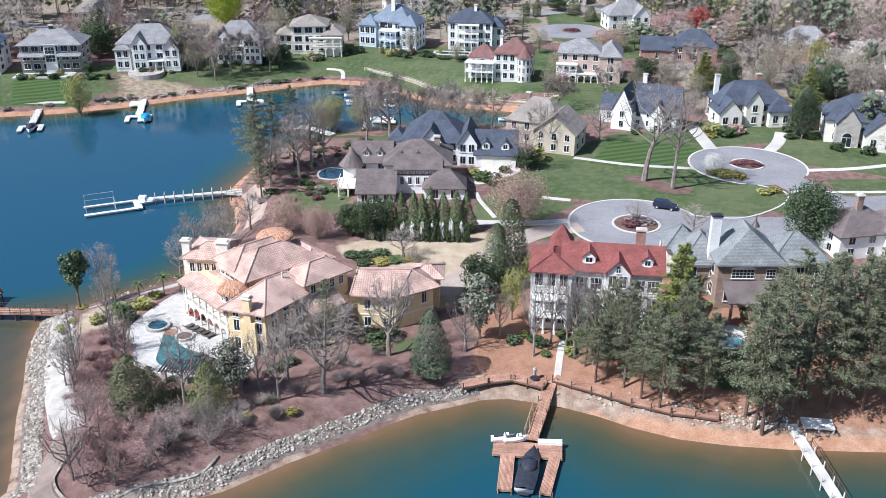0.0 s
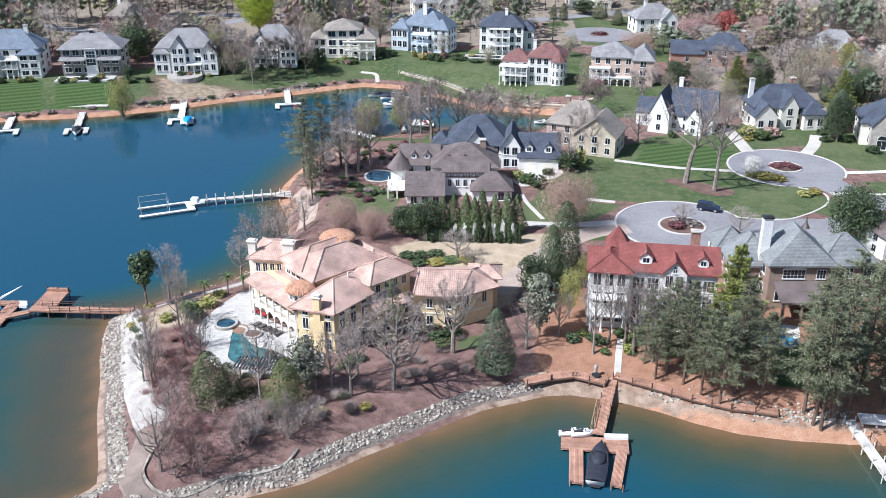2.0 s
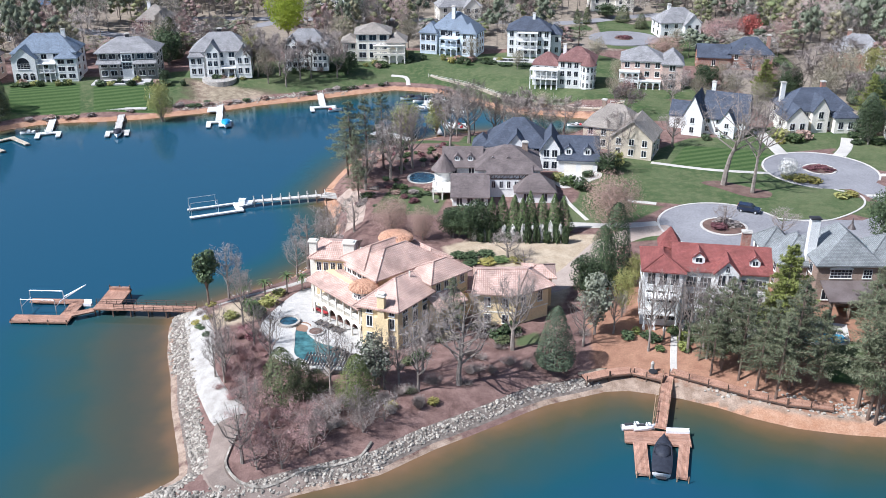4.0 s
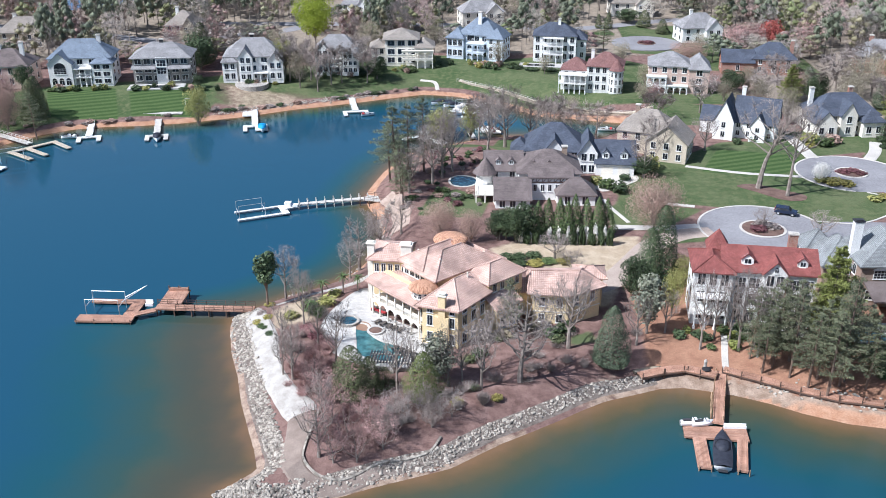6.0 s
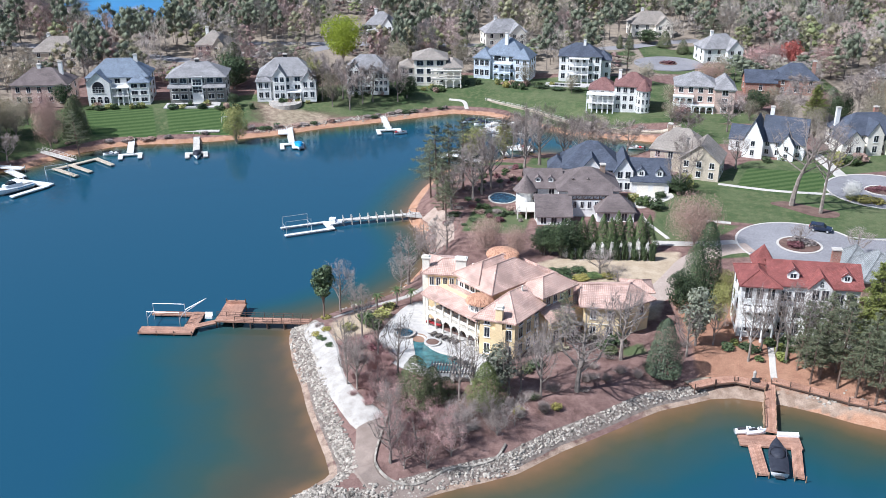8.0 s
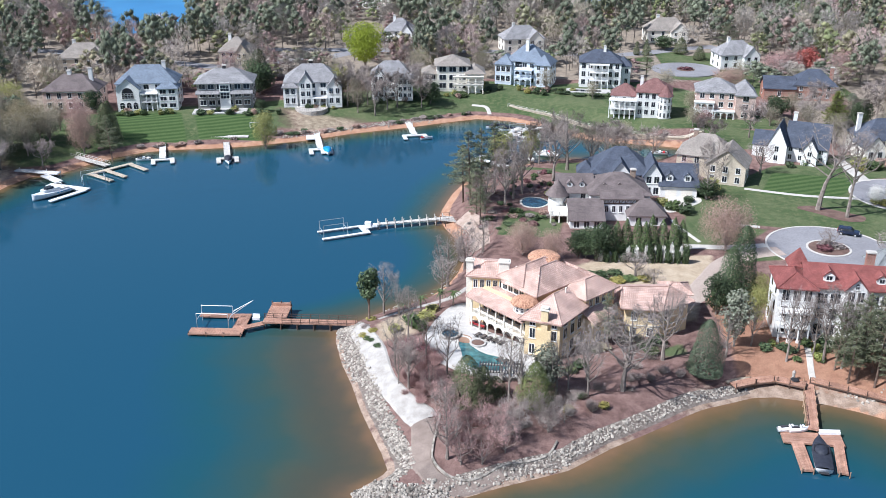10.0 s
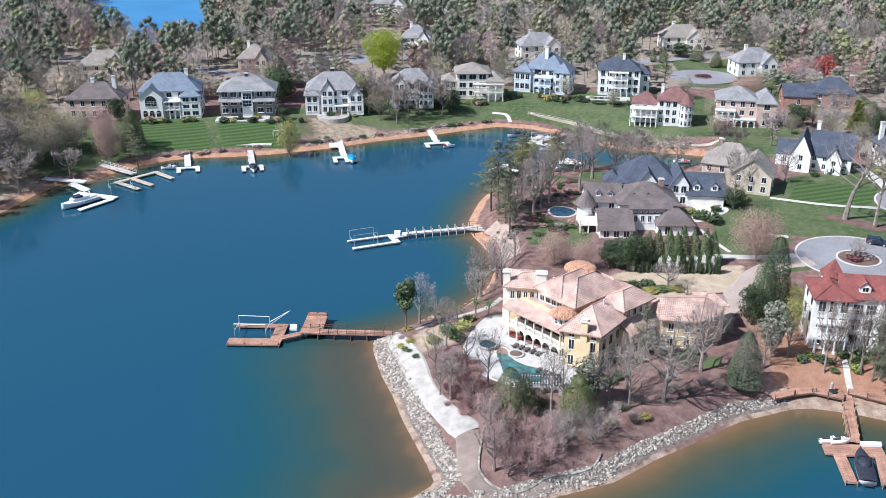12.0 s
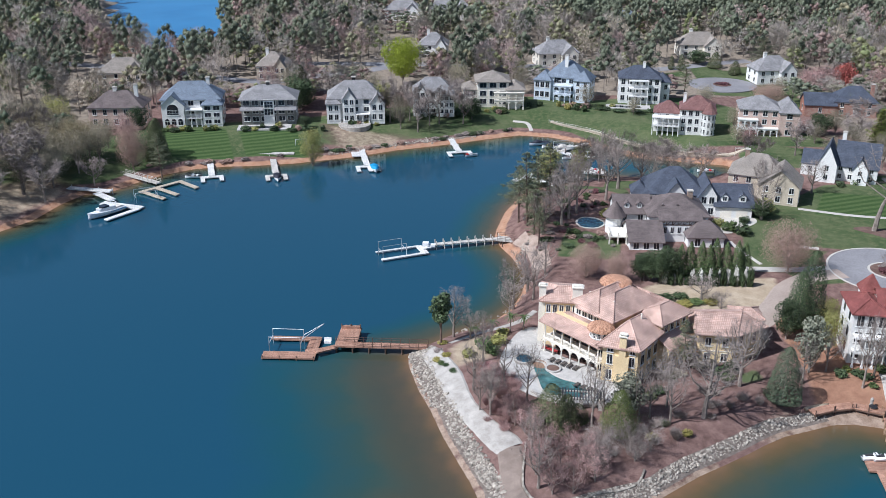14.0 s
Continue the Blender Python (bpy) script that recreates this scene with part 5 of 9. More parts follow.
# roofs in the woods
for x, y, yaw, w, d, wallm, roofm, label in (
    (-212, 352, 10, 19, 12, TAN, TANROOF, "tan house with gabled roof among woodland trees"),
    (-152, 369, 5, 13, 12, TAN, TANROOF, "tan house with pointed roofs among bare trees"),
    (-89, 418, 0, 13, 11, WHITE, GREYROOF, "white house with a grey roof among bare trees"),
    (-35, 401, 14, 18, 11, CREAM, GREYROOF, "cream house with grey gables among trees"),
    (30, 426, 4, 19, 11, CREAM, TANROOF, "cream house with a tan roof by a lawn"),
    (52, 373, 10, 16, 11, WHITE, GREYROOF, "white house with a grey roof behind pines"),
    (6, 494, 0, 14, 10, TAN, BLUEROOF, "small house with a blue-grey roof in woods"),
    (-116, 516, 0, 20, 11, WHITE, GREYROOF, "long white house among distant bare trees"),
    (-92, 520, 8, 24, 11, WHITE, GREYROOF, "pale house with a grey roof in distant woods"),
    (104, 330, -10, 16, 11, BRICK, GREYROOF, "brick house with a grey roof in woods"),
    (128, 300, -10, 16, 11, CREAM, GREYROOF, "cream house with a grey roof in woods"),
    (-236, 420, 5, 16, 10, BRICK, BROWNROOF, "brown-roofed house deep in the woods"),
):
    hh = house(x, y, yaw, label)
    shell(hh, wallm, roofm, 0, w, 0, d, 5.6, "hip", 5.0, 2, 4, 2)
    shell(hh, wallm, roofm, w * 0.55, w * 0.95, -2.5, d * 0.6, 5.4, "gy", 3.8, 2, 2, 1, over=0.35)
    chimney(hh, w * 0.3, d * 0.55, 6, 12, 1.2, 1.0, WHITE if wallm is not BRICK else BRICK)

# ---- roads, paths and pools ----
def flat(name, outline, z0, z1, material, label):
    return structure(name, Solid().prism(outline, z0, z1), material, label)


flat("road_1", circle(36.0, 185.0, 13.2, 48), 4.3, 4.53, ASPHALT, "grey asphalt turning circle with a planted island")
flat("road_2", circle(67.0, 222.0, 13.2, 48), 4.3, 4.53, ASPHALT, "grey asphalt turning circle with a flower bed")
structure("road_3", band(flow([(44, 182), (58, 181), (72, 189), (80, 197), (76, 206), (73, 213)]), 8.5, 4.3, 4.534), ASPHALT, "grey asphalt road between the turning circles")
structure("road_8", Solid().prism(flow([(40, 175), (48, 170.5), (58, 172), (68, 180), (74, 188), (62, 190), (48, 188)], 4, True), 4.2, 4.526), ASPHALT, "grey asphalt forecourt by the slate-roofed house")
structure("road_4", band(flow([(78, 198), (90, 199), (110, 203), (160, 210)]), 8, 4.3, 4.538), ASPHALT, "grey asphalt road leaving through the houses")
structure("kerb_1", band(circle(36, 185, 13.4, 40, 22, 300), 0.45, 4.3, 4.62), CONCRETE, "pale concrete kerb")
structure("kerb_2", band(circle(67, 222, 13.4, 40, -30, 255), 0.45, 4.3, 4.62), CONCRETE, "pale concrete kerb")
structure("kerb_3", band(flow([(48.5, 190), (57, 189), (64, 193), (69.5, 199), (70.5, 205), (66, 208.6)]), 0.45, 4.3, 4.62), CONCRETE, "pale concrete kerb")
for n, (cx, cy, r) in enumerate(((36.0, 185.0, 4.6), (67.0, 222.5, 3.7))):
    structure("kerb_ring_%d" % (n + 1), band(circle(cx, cy, r, 33) + [(cx + r, cy)], 0.5, 4.3, 4.66), CONCRETE, "pale round kerb of a planted island")
    structure("planting_bed_%d" % (n + 1), Solid().prism(circle(cx, cy, r - 0.25, 28), 4.4, 4.64), MULCH, "round bed of dark mulch")
far_road = Solid().prism(circle(38, 372, 13.5, 36), 4.8, 5.2)
structure("planting_bed_3", Solid().prism(circle(38, 372, 3.6, 24), 5.0, 5.3), MULCH, "round bed of dark mulch in the far turning circle")
structure("road_5", far_road, ASPHALT, "grey asphalt turning circle between far houses")
structure("road_6", band(flow([(60, 420), (42, 413), (24, 403), (5, 398), (-20, 402), (-60, 404), (-140, 402)]), 7, lambda x, y: ground_z(x, y) - 0.2, lambda x, y: ground_z(x, y) + 0.06), ASPHALT, "grey asphalt road behind the far houses")
structure("road_7", band(flow([(-100, 400), (-112, 386), (-128, 378), (-150, 366), (-200, 384), (-260, 398)]), 7, lambda x, y: ground_z(x, y) - 0.2, lambda x, y: ground_z(x, y) + 0.07), ASPHALT, "grey asphalt road through the woods")
def draped(line, width, lift):
    """A sheet that lies on the ground along a line."""
    s, n = Solid(), 8
    for i, p in enumerate(line):
        a, b = line[max(i - 1, 0)], line[min(i + 1, len(line) - 1)]
        d = Vector((b[0] - a[0], b[1] - a[1])).normalized()
        wide = width(i / (len(line) - 1)) if callable(width) else width
        for j in range(n + 1):
            o = (j / n - 0.5) * wide
            x, y = p[0] - d.y * o, p[1] + d.x * o
            s.v.append((x, y, ground_z(x, y) + (lift if 0 < j < n else -0.1)))
    for i in range(len(line) - 1):
        for j in range(n):
            a = i * (n + 1) + j
            s.f.append((a + n + 2, a + n + 1, a, a + 1))
    return s


over = lambda h: (lambda x, y: ground_z(x, y) + h)
for n, (line, w, m, label) in enumerate((
    ([(18, 199), (24, 197.5)], 1.6, CONCRETE, "pale concrete walk"),
    ([(27, 225.5), (40, 221), (54, 219)], 1.7, CONCRETE, "pale concrete walk across the lawn"),
    ([(61, 233.5), (60.5, 244), (60, 253)], 4.0, CONCRETE, "pale concrete drive"),
    ([(75, 233), (79, 240), (82, 248)], 3.6, CONCRETE, "pale concrete drive"),
    ([(80, 219), (92, 221), (110, 227)], 2.0, CONCRETE, "pale concrete walk"),
    ([(4, 201), (5, 196), (8, 187)], 1.1, CONCRETE, "pale concrete path"),
    ([(4, 184.5), (14, 184.5), (22.5, 186)], 3.0, CONCRETE, "pale concrete drive"),
    ([(-61, 149), (-55, 153), (-48, 157), (-44, 162)], 1.5, CRUSHED, "white crushed-stone path"),
    ([(17.0, 131.2), (17.4, 134.5), (18.5, 141)], 1.3, CONCRETE, "pale concrete garden walk"),
    ([(-47, 320), (-42, 318.5), (-40.5, 312)], 1.6, CONCRETE, "pale concrete garden walk"),
    ([(72, 205), (95, 206), (120, 212)], 1.5, CONCRETE, "pale concrete pavement"),
)):
    structure("path_%d" % (n + 1), draped(flow(line, 12), w, 0.09), m, label)
structure("drive_1", draped(flow([(-12, 158.5), (-5, 157), (1, 160), (6, 167), (11, 175), (18, 181), (25, 183)], 10), 6.0, 0.09), PAVERS, "pinkish paved drive sweeping up to the road")
structure("planting_bed_4", Solid().prism(flow([(36.5, 211.5), (41, 213), (46, 209.5), (51, 206), (49.5, 202.5), (45, 202.8), (40.5, 207.4)], 4, True), 4.2, 4.56), MULCH, "mulch bed round two tall trees")
structure("drive_apron", Solid().prism(flow([(3.5, 216.5), (12.6, 218), (13.6, 214.4), (9, 209.5), (4.5, 206), (2.2, 210)], 4, True), 4.1, 4.6), CONCRETE, "pale concrete drive before a garage")
structure("gravel_path", draped(flow([(-65.4, 148.4), (-64.1, 145), (-60.6, 137), (-58.0, 128.5), (-55.8, 123.6), (-52.9, 118.6), (-50.4, 115.0), (-49.4, 113.2)], 14), lambda t: float(np.interp(t, [0, 0.1, 0.3, 0.52, 0.68, 0.85, 1], [3.2, 4.0, 5.0, 4.0, 4.4, 5.8, 5.2])), 0.16), CRUSHED, "white crushed-stone shore path")
structure("gravel_apron", draped(flow([(-49.5, 113.4), (-49.2, 108), (-49.3, 103.8), (-47.6, 100.2), (-44.0, 98.9), (-40.6, 100.0), (-37, 102.6)], 14), lambda t: 4.6 - 2.6 * t, 0.14), GRAVEL, "grey-brown gravel walk round the point")
bollard = thing("bollard", pose(-49.3, 112.6, 2.1, 0, 6, 0), "short black metal post leaning at the end of the white path", "bollard")
part("post", Solid().tube((0, 0, -0.5), (0, 0, 0.95), 0.13, 0.11, 10), DARK, bollard)
part("cap", Solid().tube((0, 0, 0.95), (0, 0, 1.05), 0.16, 0.05, 10), DARK, bollard)
structure("bed_edging", band(flow([(-28.6, 109.7), (-30, 107), (-33, 105.2), (-36.8, 103.9), (-40.3, 101.2), (-42.6, 100.2), (-45.2, 100.6), (-47.2, 102.4), (-47.6, 105), (-47.3, 110), (-47.0, 114.5)], 6), 0.3, over(-0.2), over(0.3)), ROCK, "low stone edging of a planting bed")

# pool terrace of the villa
terrace = Solid().prism(flow([(-51.2, 141.5), (-49.6, 134.0), (-46, 129.6), (-40, 126.6), (-33.6, 127.0), (-28.5, 130), (-31.5, 137.5), (-41.5, 145.6), (-42.5, 154), (-45.6, 155), (-48.4, 151.2)], 5, True), 2.2, 3.12)
structure("terrace", terrace, TRAVERTINE, "pale stone pool terrace")
pool_out = flow([(-44.6, 140.2), (-44.0, 135.0), (-43.0, 130.8), (-39.2, 129.0), (-36.2, 130.6), (-37.4, 133.6), (-40.2, 135.2), (-42.0, 137.4), (-42.8, 140.2)], 5, True)
pool_out = [(-40.9 + (x + 40.9) * 1.16, 134.6 + (y - 134.6) * 1.1) for x, y in pool_out]
POOLBLUE = glassy("pool_water", (0.040, 0.105, 0.108), 0.05)
TUDORPOOL = glassy("dark_pool_water", (0.016, 0.044, 0.062), 0.05)
BRIGHTPOOL = glassy("bright_pool_water", (0.04, 0.20, 0.32), 0.05)
pool = thing("swimming_pool", pose(0, 0, 0), "kidney-shaped turquoise swimming pool in pale paving", "pool")
part("pool_water", Solid().prism(pool_out, 2.9, 3.15), POOLBLUE, pool, "turquoise pool water")
part("coping", band(pool_out + pool_out[:2], 0.45, 3.0, 3.22), CONCRETE, pool)
part("sun_shelf", Solid().prism(flow([(-45.6, 140.4), (-44.2, 142.0), (-42.8, 141.2), (-42.5, 139.8), (-43.0, 138.7), (-44.6, 139.0)], 4, True), 3.0, 3.17), mat("wet_tan_tile", (0.36, 0.22, 0.15), (0.45, 0.29, 0.20), rough=0.25, bump=0.05), pool, "shallow tan shelf at the pool's head")
spa = thing("spa", pose(-46.6, 141.6, 3.1), "round raised spa of stone beside the pool", "spa")
part("spa_wall", band(circle(0, 0, 1.75, 24) + [(1.75, 0)], 0.45, -0.1, 0.5), STONE, spa)
part("spa_water", Solid().prism(circle(0, 0, 1.6, 24), 0, 0.35), TUDORPOOL, spa)
wall_line = flow([(-45.6, 130.2), (-42.5, 127.6), (-38.6, 126.2), (-34.0, 126.4), (-31.0, 127.8)], 6)
structure("retaining_wall", band(wall_line, 0.5, 1.0, 3.5), STONE, "low stone retaining wall below the pool")
perg = thing("pergola", pose(-37.2, 126.6, 2.6, 0, 0, -4), "stone-pillared pergola with slatted timber top by the pool", "pergola")
for x in (-3.2, 0, 3.2):
    for y in (-1.2, 1.2):
        part("pillar", Solid().box(x - 0.3, y - 0.3, -1.2, x + 0.3, y + 0.3, 2.2), STONE, perg)
for y in (-1.2, 1.2):
    part("beam", Solid().box(-3.8, y - 0.12, 2.2, 3.8, y + 0.12, 2.45), CREAM, perg)
for i in range(16):
    x = -3.7 + i * 0.49
    part("slat", Solid().box(x - 0.1, -1.8, 2.45, x + 0.1, 1.8, 2.6), DARK, perg)
island = thing("pool_planter", pose(-41.4, 138.6, 3.12), "round stone-rimmed planting bed beside the pool", "planter")
part("rim", band(circle(0, 0, 1.35, 20) + [(1.35, 0)], 0.35, 0, 0.3), TRAVERTINE, island, "pale stone rim")
part("bed", Solid().turned(0, 0, [(1.2, 0), (1.2, 0.2), (0.6, 0.32)], 16), MULCH, island)
for label, x, y, z, outline, m in (
    ("small dark blue garden pool with pale coping", -28.6, 211, 4.5, [(3.6, 0), (2.2, 3.4), (-1.5, 4.2), (-3.4, 1.2), (-2.4, -2.6), (1.2, -3.2)], TUDORPOOL),
    ("bright blue swimming pool behind the pines", 43.0, 141.0, 3.0, [(3.2, -1.6), (3.2, 1.8), (-3.2, 1.8), (-3.2, -1.6)], BRIGHTPOOL),
):
    p = thing("swimming_pool", pose(x, y, z), label, "pool")
    o = flow(outline, 5, True)
    part("pool_water", Solid().prism(o, -0.3, 0.05), m, p)
    part("coping", band(o + o[:2], 0.5, -0.3, 0.13), CONCRETE, p)
structure("pool_deck_1", band(flow([(38.5, 144.5), (43, 145), (48, 144)], 4), 4.0, 2.6, 3.1), CONCRETE, "pale pool deck")

structure("stone_revetment", draped(flow([(-46.5, 205.5), (-43.6, 200), (-42.0, 193), (-41.6, 186)], 10), 4.6, 0.12), mat("pale_gravel", (0.30, 0.225, 0.18), (0.43, 0.34, 0.285), big=0.6, fine=5, rough=0.95, bump=0.7, vary=0.0), "pale gravel bank above the water")


def lounger(x, y, yaw, k):
    l = thing("sun_lounger", pose(x, y, 3.12, 0, 0, yaw), "dark woven sun lounger on the pool terrace", "lounger", "loungers on the pool terrace")
    part("seat", Solid().box(-0.35, -1.0, 0.25, 0.35, 0.4, 0.36), WICKER, l)
    b = part("backrest", Solid().box(-0.35, 0, -0.05, 0.35, 0.75, 0.06), WICKER, l)
    b.matrix_local = pose(0, 0.4, 0.32, 35, 0, 0)
    for sx in (-0.3, 0.3):
        for sy in (-0.9, 0.35):
            part("leg", Solid().box(sx - 0.04, sy - 0.04, 0, sx + 0.04, sy + 0.04, 0.25), WICKER, l)


for k in range(5):
    lounger(-41.6 + k * 1.05, 141.6 - k * 0.72, 145, k)
for k in range(4):
    lounger(-37.6 + k * 1.0, 132.6 - k * 0.7, 145, k)
for k, (x, y) in enumerate(((-42.3, 146.0), (-40.9, 145.0))):
    so = thing("garden_sofa", pose(x, y, 3.12, 0, 0, -34), "dark garden sofa with red cushions under the loggia", "sofa", "sofas under the loggia")
    part("frame", Solid().box(-0.9, -0.4, 0, 0.9, 0.4, 0.35).box(-0.9, 0.3, 0.35, 0.9, 0.45, 0.8), WICKER, so)
    part("cushion", Solid().box(-0.8, -0.36, 0.35, 0.8, 0.28, 0.5), CUSHION, so)

# ---- docks and boats ----
def deck(parent, p0, p1, width, z, material, name="deck", thick=0.28):
    s = Solid()
    a, b = Vector(p0), Vector(p1)
    length = (b - a).length
    s.box(0, -width / 2, -thick, length, width / 2, 0)
    ob = part(name, s, material, parent)
    ob.matrix_local = pose(a.x, a.y, z, 0, 0, math.degrees(math.atan2(b.y - a.y, b.x - a.x)))
    return ob


def posts(parent, p0, p1, n, z0, z1, r, material, offset=0.0, name="post"):
    a, b = Vector(p0), Vector(p1)
    d = (b - a).normalized()
    side = Vector((-d.y, d.x)) * offset
    for i in range(n):
        q = a + (b - a) * (i / max(1, n - 1)) + side
        part(name, Solid().tube((q.x, q.y, z0), (q.x, q.y, z1), r, sides=7), material, parent)


def railing(parent, p0, p1, z, material, offset, gap=1.8, h=1.0):
    a, b = Vector(p0), Vector(p1)
    d = (b - a).normalized()
    side = Vector((-d.y, d.x)) * offset
    a, b = a + side, b + side
    n = max(2, int((b - a).length / gap) + 1)
    posts(parent, a, b, n, z - 0.3, z + h, 0.06, material, 0, "rail_post")
    for k in (0.5, 0.95):
        part("rail", Solid().tube((a.x, a.y, z + h * k), (b.x, b.y, z + h * k), 0.045, sides=5), material, parent)


def lift(parent, x, y, z, w, l, yaw, h=2.4, material=None):
    """A boat lift: four posts, two top bars, two cradle beams."""
    material = material or STEEL
    m = pose(x, y, z, 0, 0, yaw)
    for sx in (-1, 1):
        for sy in (-1, 1):
            a = m @ Vector((sx * l / 2, sy * w / 2, -1.2))
            b = m @ Vector((sx * l / 2, sy * w / 2, h))
            part("lift_post", Solid().tube(a, b, 0.07, sides=6), material, parent)
        a, b = m @ Vector((-l / 2, sx * w / 2, h)), m @ Vector((l / 2, sx * w / 2, h))
        part("lift_bar", Solid().tube(a, b, 0.07, sides=6), material, parent)
        a, b = m @ Vector((sx * l / 2, -w / 2, h * 0.45)), m @ Vector((sx * l / 2, w / 2, h * 0.45))
        part("cradle_beam", Solid().tube(a, b, 0.08, sides=6), material, parent)


def hull_solid(length, beam, height, blunt=0.0):
    s = Solid()
    n, rows = 14, []
    for i in range(n + 1):
        t = i / n
        w = beam / 2 * (1 - max(0, (t - 0.45) / 0.55) ** 2.2 * (1 - blunt)) * (0.9 + 0.1 * min(1, t * 5))
        sheer = height * (0.86 + 0.22 * t * t)
        x = -length / 2 + length * t
        rows.append([(x, -w, sheer), (x, -w * 0.92, height * 0.35), (x, -w * 0.45, 0.0), (x, w * 0.45, 0.0), (x, w * 0.92, height * 0.35), (x, w, sheer)])
    base = len(s.v)
    for r in rows:
        s.v += r
    for i in range(n):
        for j in range(5):
            a = base + i * 6 + j
            s.f.append((a, a + 1, a + 7, a + 6))
    s.f.append(tuple(base + j for j in reversed(range(6))))
    s.f.append(tuple(base + n * 6 + j for j in range(6)))
    return s, rows


def deck_cap(rows, sink=0.0, crown=0.0):
    s = Solid()
    n = len(rows)
    for r in rows:
        (x, y0, z), (_, y1, _) = r[0], r[5]
        s.v += [(x, y0, z - sink), (x, y0 * 0.5, z - sink + crown), (x, 0, z - sink + crown * 1.35), (x, y1 * 0.5, z - sink + crown), (x, y1, z - sink)]
    for i in range(n - 1):
        for j in range(4):
            a = i * 5 + j
            s.f.append((a, a + 5, a + 6, a + 1))
    return s


def covered_boat(x, y, z, yaw, label, length=7.6, beam=2.7, cover=None, group=""):
    b = thing("motorboat", pose(x, y, z, 0, 0, yaw), label, "boat", group)
    s, rows = hull_solid(length, beam, 1.0)
    part("hull", s, HULL, b, smooth=True)
    c = deck_cap(rows, -0.02, 0.22)
    part("boat_cover", c, cover, b, smooth=True)
    hump = Solid().turned(0, 0, [(1.15, 0.95), (1.05, 1.35), (0.7, 1.62), (0.1, 1.7)], 14)
    hump.v = [(p[0] * 1.5 + 0.3, p[1], p[2]) for p in hump.v]
    part("cover_hump", hump, cover, b, smooth=True)
    arch = Solid()
    line = [(-0.2, -beam / 2 * 0.86, 1.0), (0.55, -beam / 2 * 0.8, 1.8), (0.75, -0.5, 1.95), (0.75, 0.5, 1.95), (0.55, beam / 2 * 0.8, 1.8), (-0.2, beam / 2 * 0.86, 1.0)]
    for p, q in zip(line, line[1:]):
        arch.tube(p, q, 0.07, sides=6)
    part("tower_arch", arch, cover, b)
    part("propeller_guard", Solid().box(-length / 2 - 0.5, -0.7, 0.25, -length / 2, 0.7, 0.34), DARK, b)
    return b


def skiff(x, y, z, yaw, label, length=5.5, beam=2.1, inside=None, group=""):
    b = thing("small_boat", pose(x, y, z, 0, 0, yaw), label, "boat", group)
    s, rows = hull_solid(length, beam, 0.8)
    part("hull", s, HULL, b, smooth=True)
    part("cockpit", deck_cap(rows, 0.12), inside or WICKER, b)
    part("console", Solid().box(-0.5, -0.4, 0.5, 0.3, 0.4, 1.25), HULL, b)
    part("windscreen", Solid().box(0.25, -0.5, 1.2, 0.32, 0.5, 1.6), GLASS, b)
    part("outboard_motor", Solid().box(-length / 2 - 0.45, -0.2, 0.4, -length / 2 + 0.02, 0.2, 1.1), DARK, b)
    part("seat", Solid().box(-1.7, -0.7, 0.5, -1.1, 0.7, 0.95), CUSHION if inside else HULL, b)
    return b


def personal_craft(x, y, z, yaw, label, group=""):
    b = thing("jet_ski", pose(x, y, z, 0, 0, yaw), label, "jet ski", group)
    s, rows = hull_solid(3.2, 1.2, 0.6)
    part("hull", s, HULL, b, smooth=True)
    part("deck_cover", deck_cap(rows, -0.02, 0.25), HULL, b, smooth=True)
    part("seat", Solid().box(-1.2, -0.25, 0.75, 0.1, 0.25, 1.0), DARK, b)
    part("handlebar", Solid().tube((0.4, -0.4, 1.2), (0.4, 0.4, 1.2), 0.05), DARK, b)
    part("nose", Solid().box(0.3, -0.3, 0.7, 0.9, 0.3, 1.1), HULL, b)
    return b


# the cedar dock with the covered boat
dr = thing("dock", pose(0, 0, 0), "cedar dock with a gangway and a U-shaped boat slip", "dock")
deck(dr, (7.3, 115.3), (16.6, 114.6), 3.2, 0.62, CEDAR)
deck(dr, (9.3, 113.6), (8.7, 106.3), 1.9, 0.624, CEDAR, "finger_deck")
deck(dr, (15.5, 113.2), (13.8, 105.8), 1.5, 0.624, CEDAR, "finger_deck")
deck(dr, (12.6, 116.6), (16.2, 131.5), 1.7, 1.25, CEDAR, "gangway")
posts(dr, (12.6, 117.5), (16.1, 131), 6, -2, 2.1, 0.09, TIMBER, 0.85)
posts(dr, (12.6, 117.5), (16.1, 131), 6, -2, 2.1, 0.09, TIMBER, -0.85)
railing(dr, (12.4, 117.2), (13.8, 123.5), 1.25, TIMBER, 0.85)
posts(dr, (7.9, 106.3), (9.6, 106.1), 2, -1.5, 1.1, 0.08, TIMBER)
posts(dr, (13.2, 105.7), (14.7, 105.4), 2, -1.5, 1.1, 0.08, TIMBER)
part("dock_bench", Solid().box(13.4, 116.0, 0.62, 16.7, 116.5, 1.05).box(13.4, 116.4, 1.05, 16.7, 116.5, 1.3), HULL, dr, "long white storage bench")
covered_boat(12.0, 110.6, 0.1, 79, "motorboat under a dark navy cover in its slip", 9.0, 2.8, BOATCOVER)
personal_craft(8.6, 116.9, 0.55, 8, "white and grey jet ski on the dock")
personal_craft(10.3, 116.8, 0.55, 8, "white and grey jet ski on the dock")

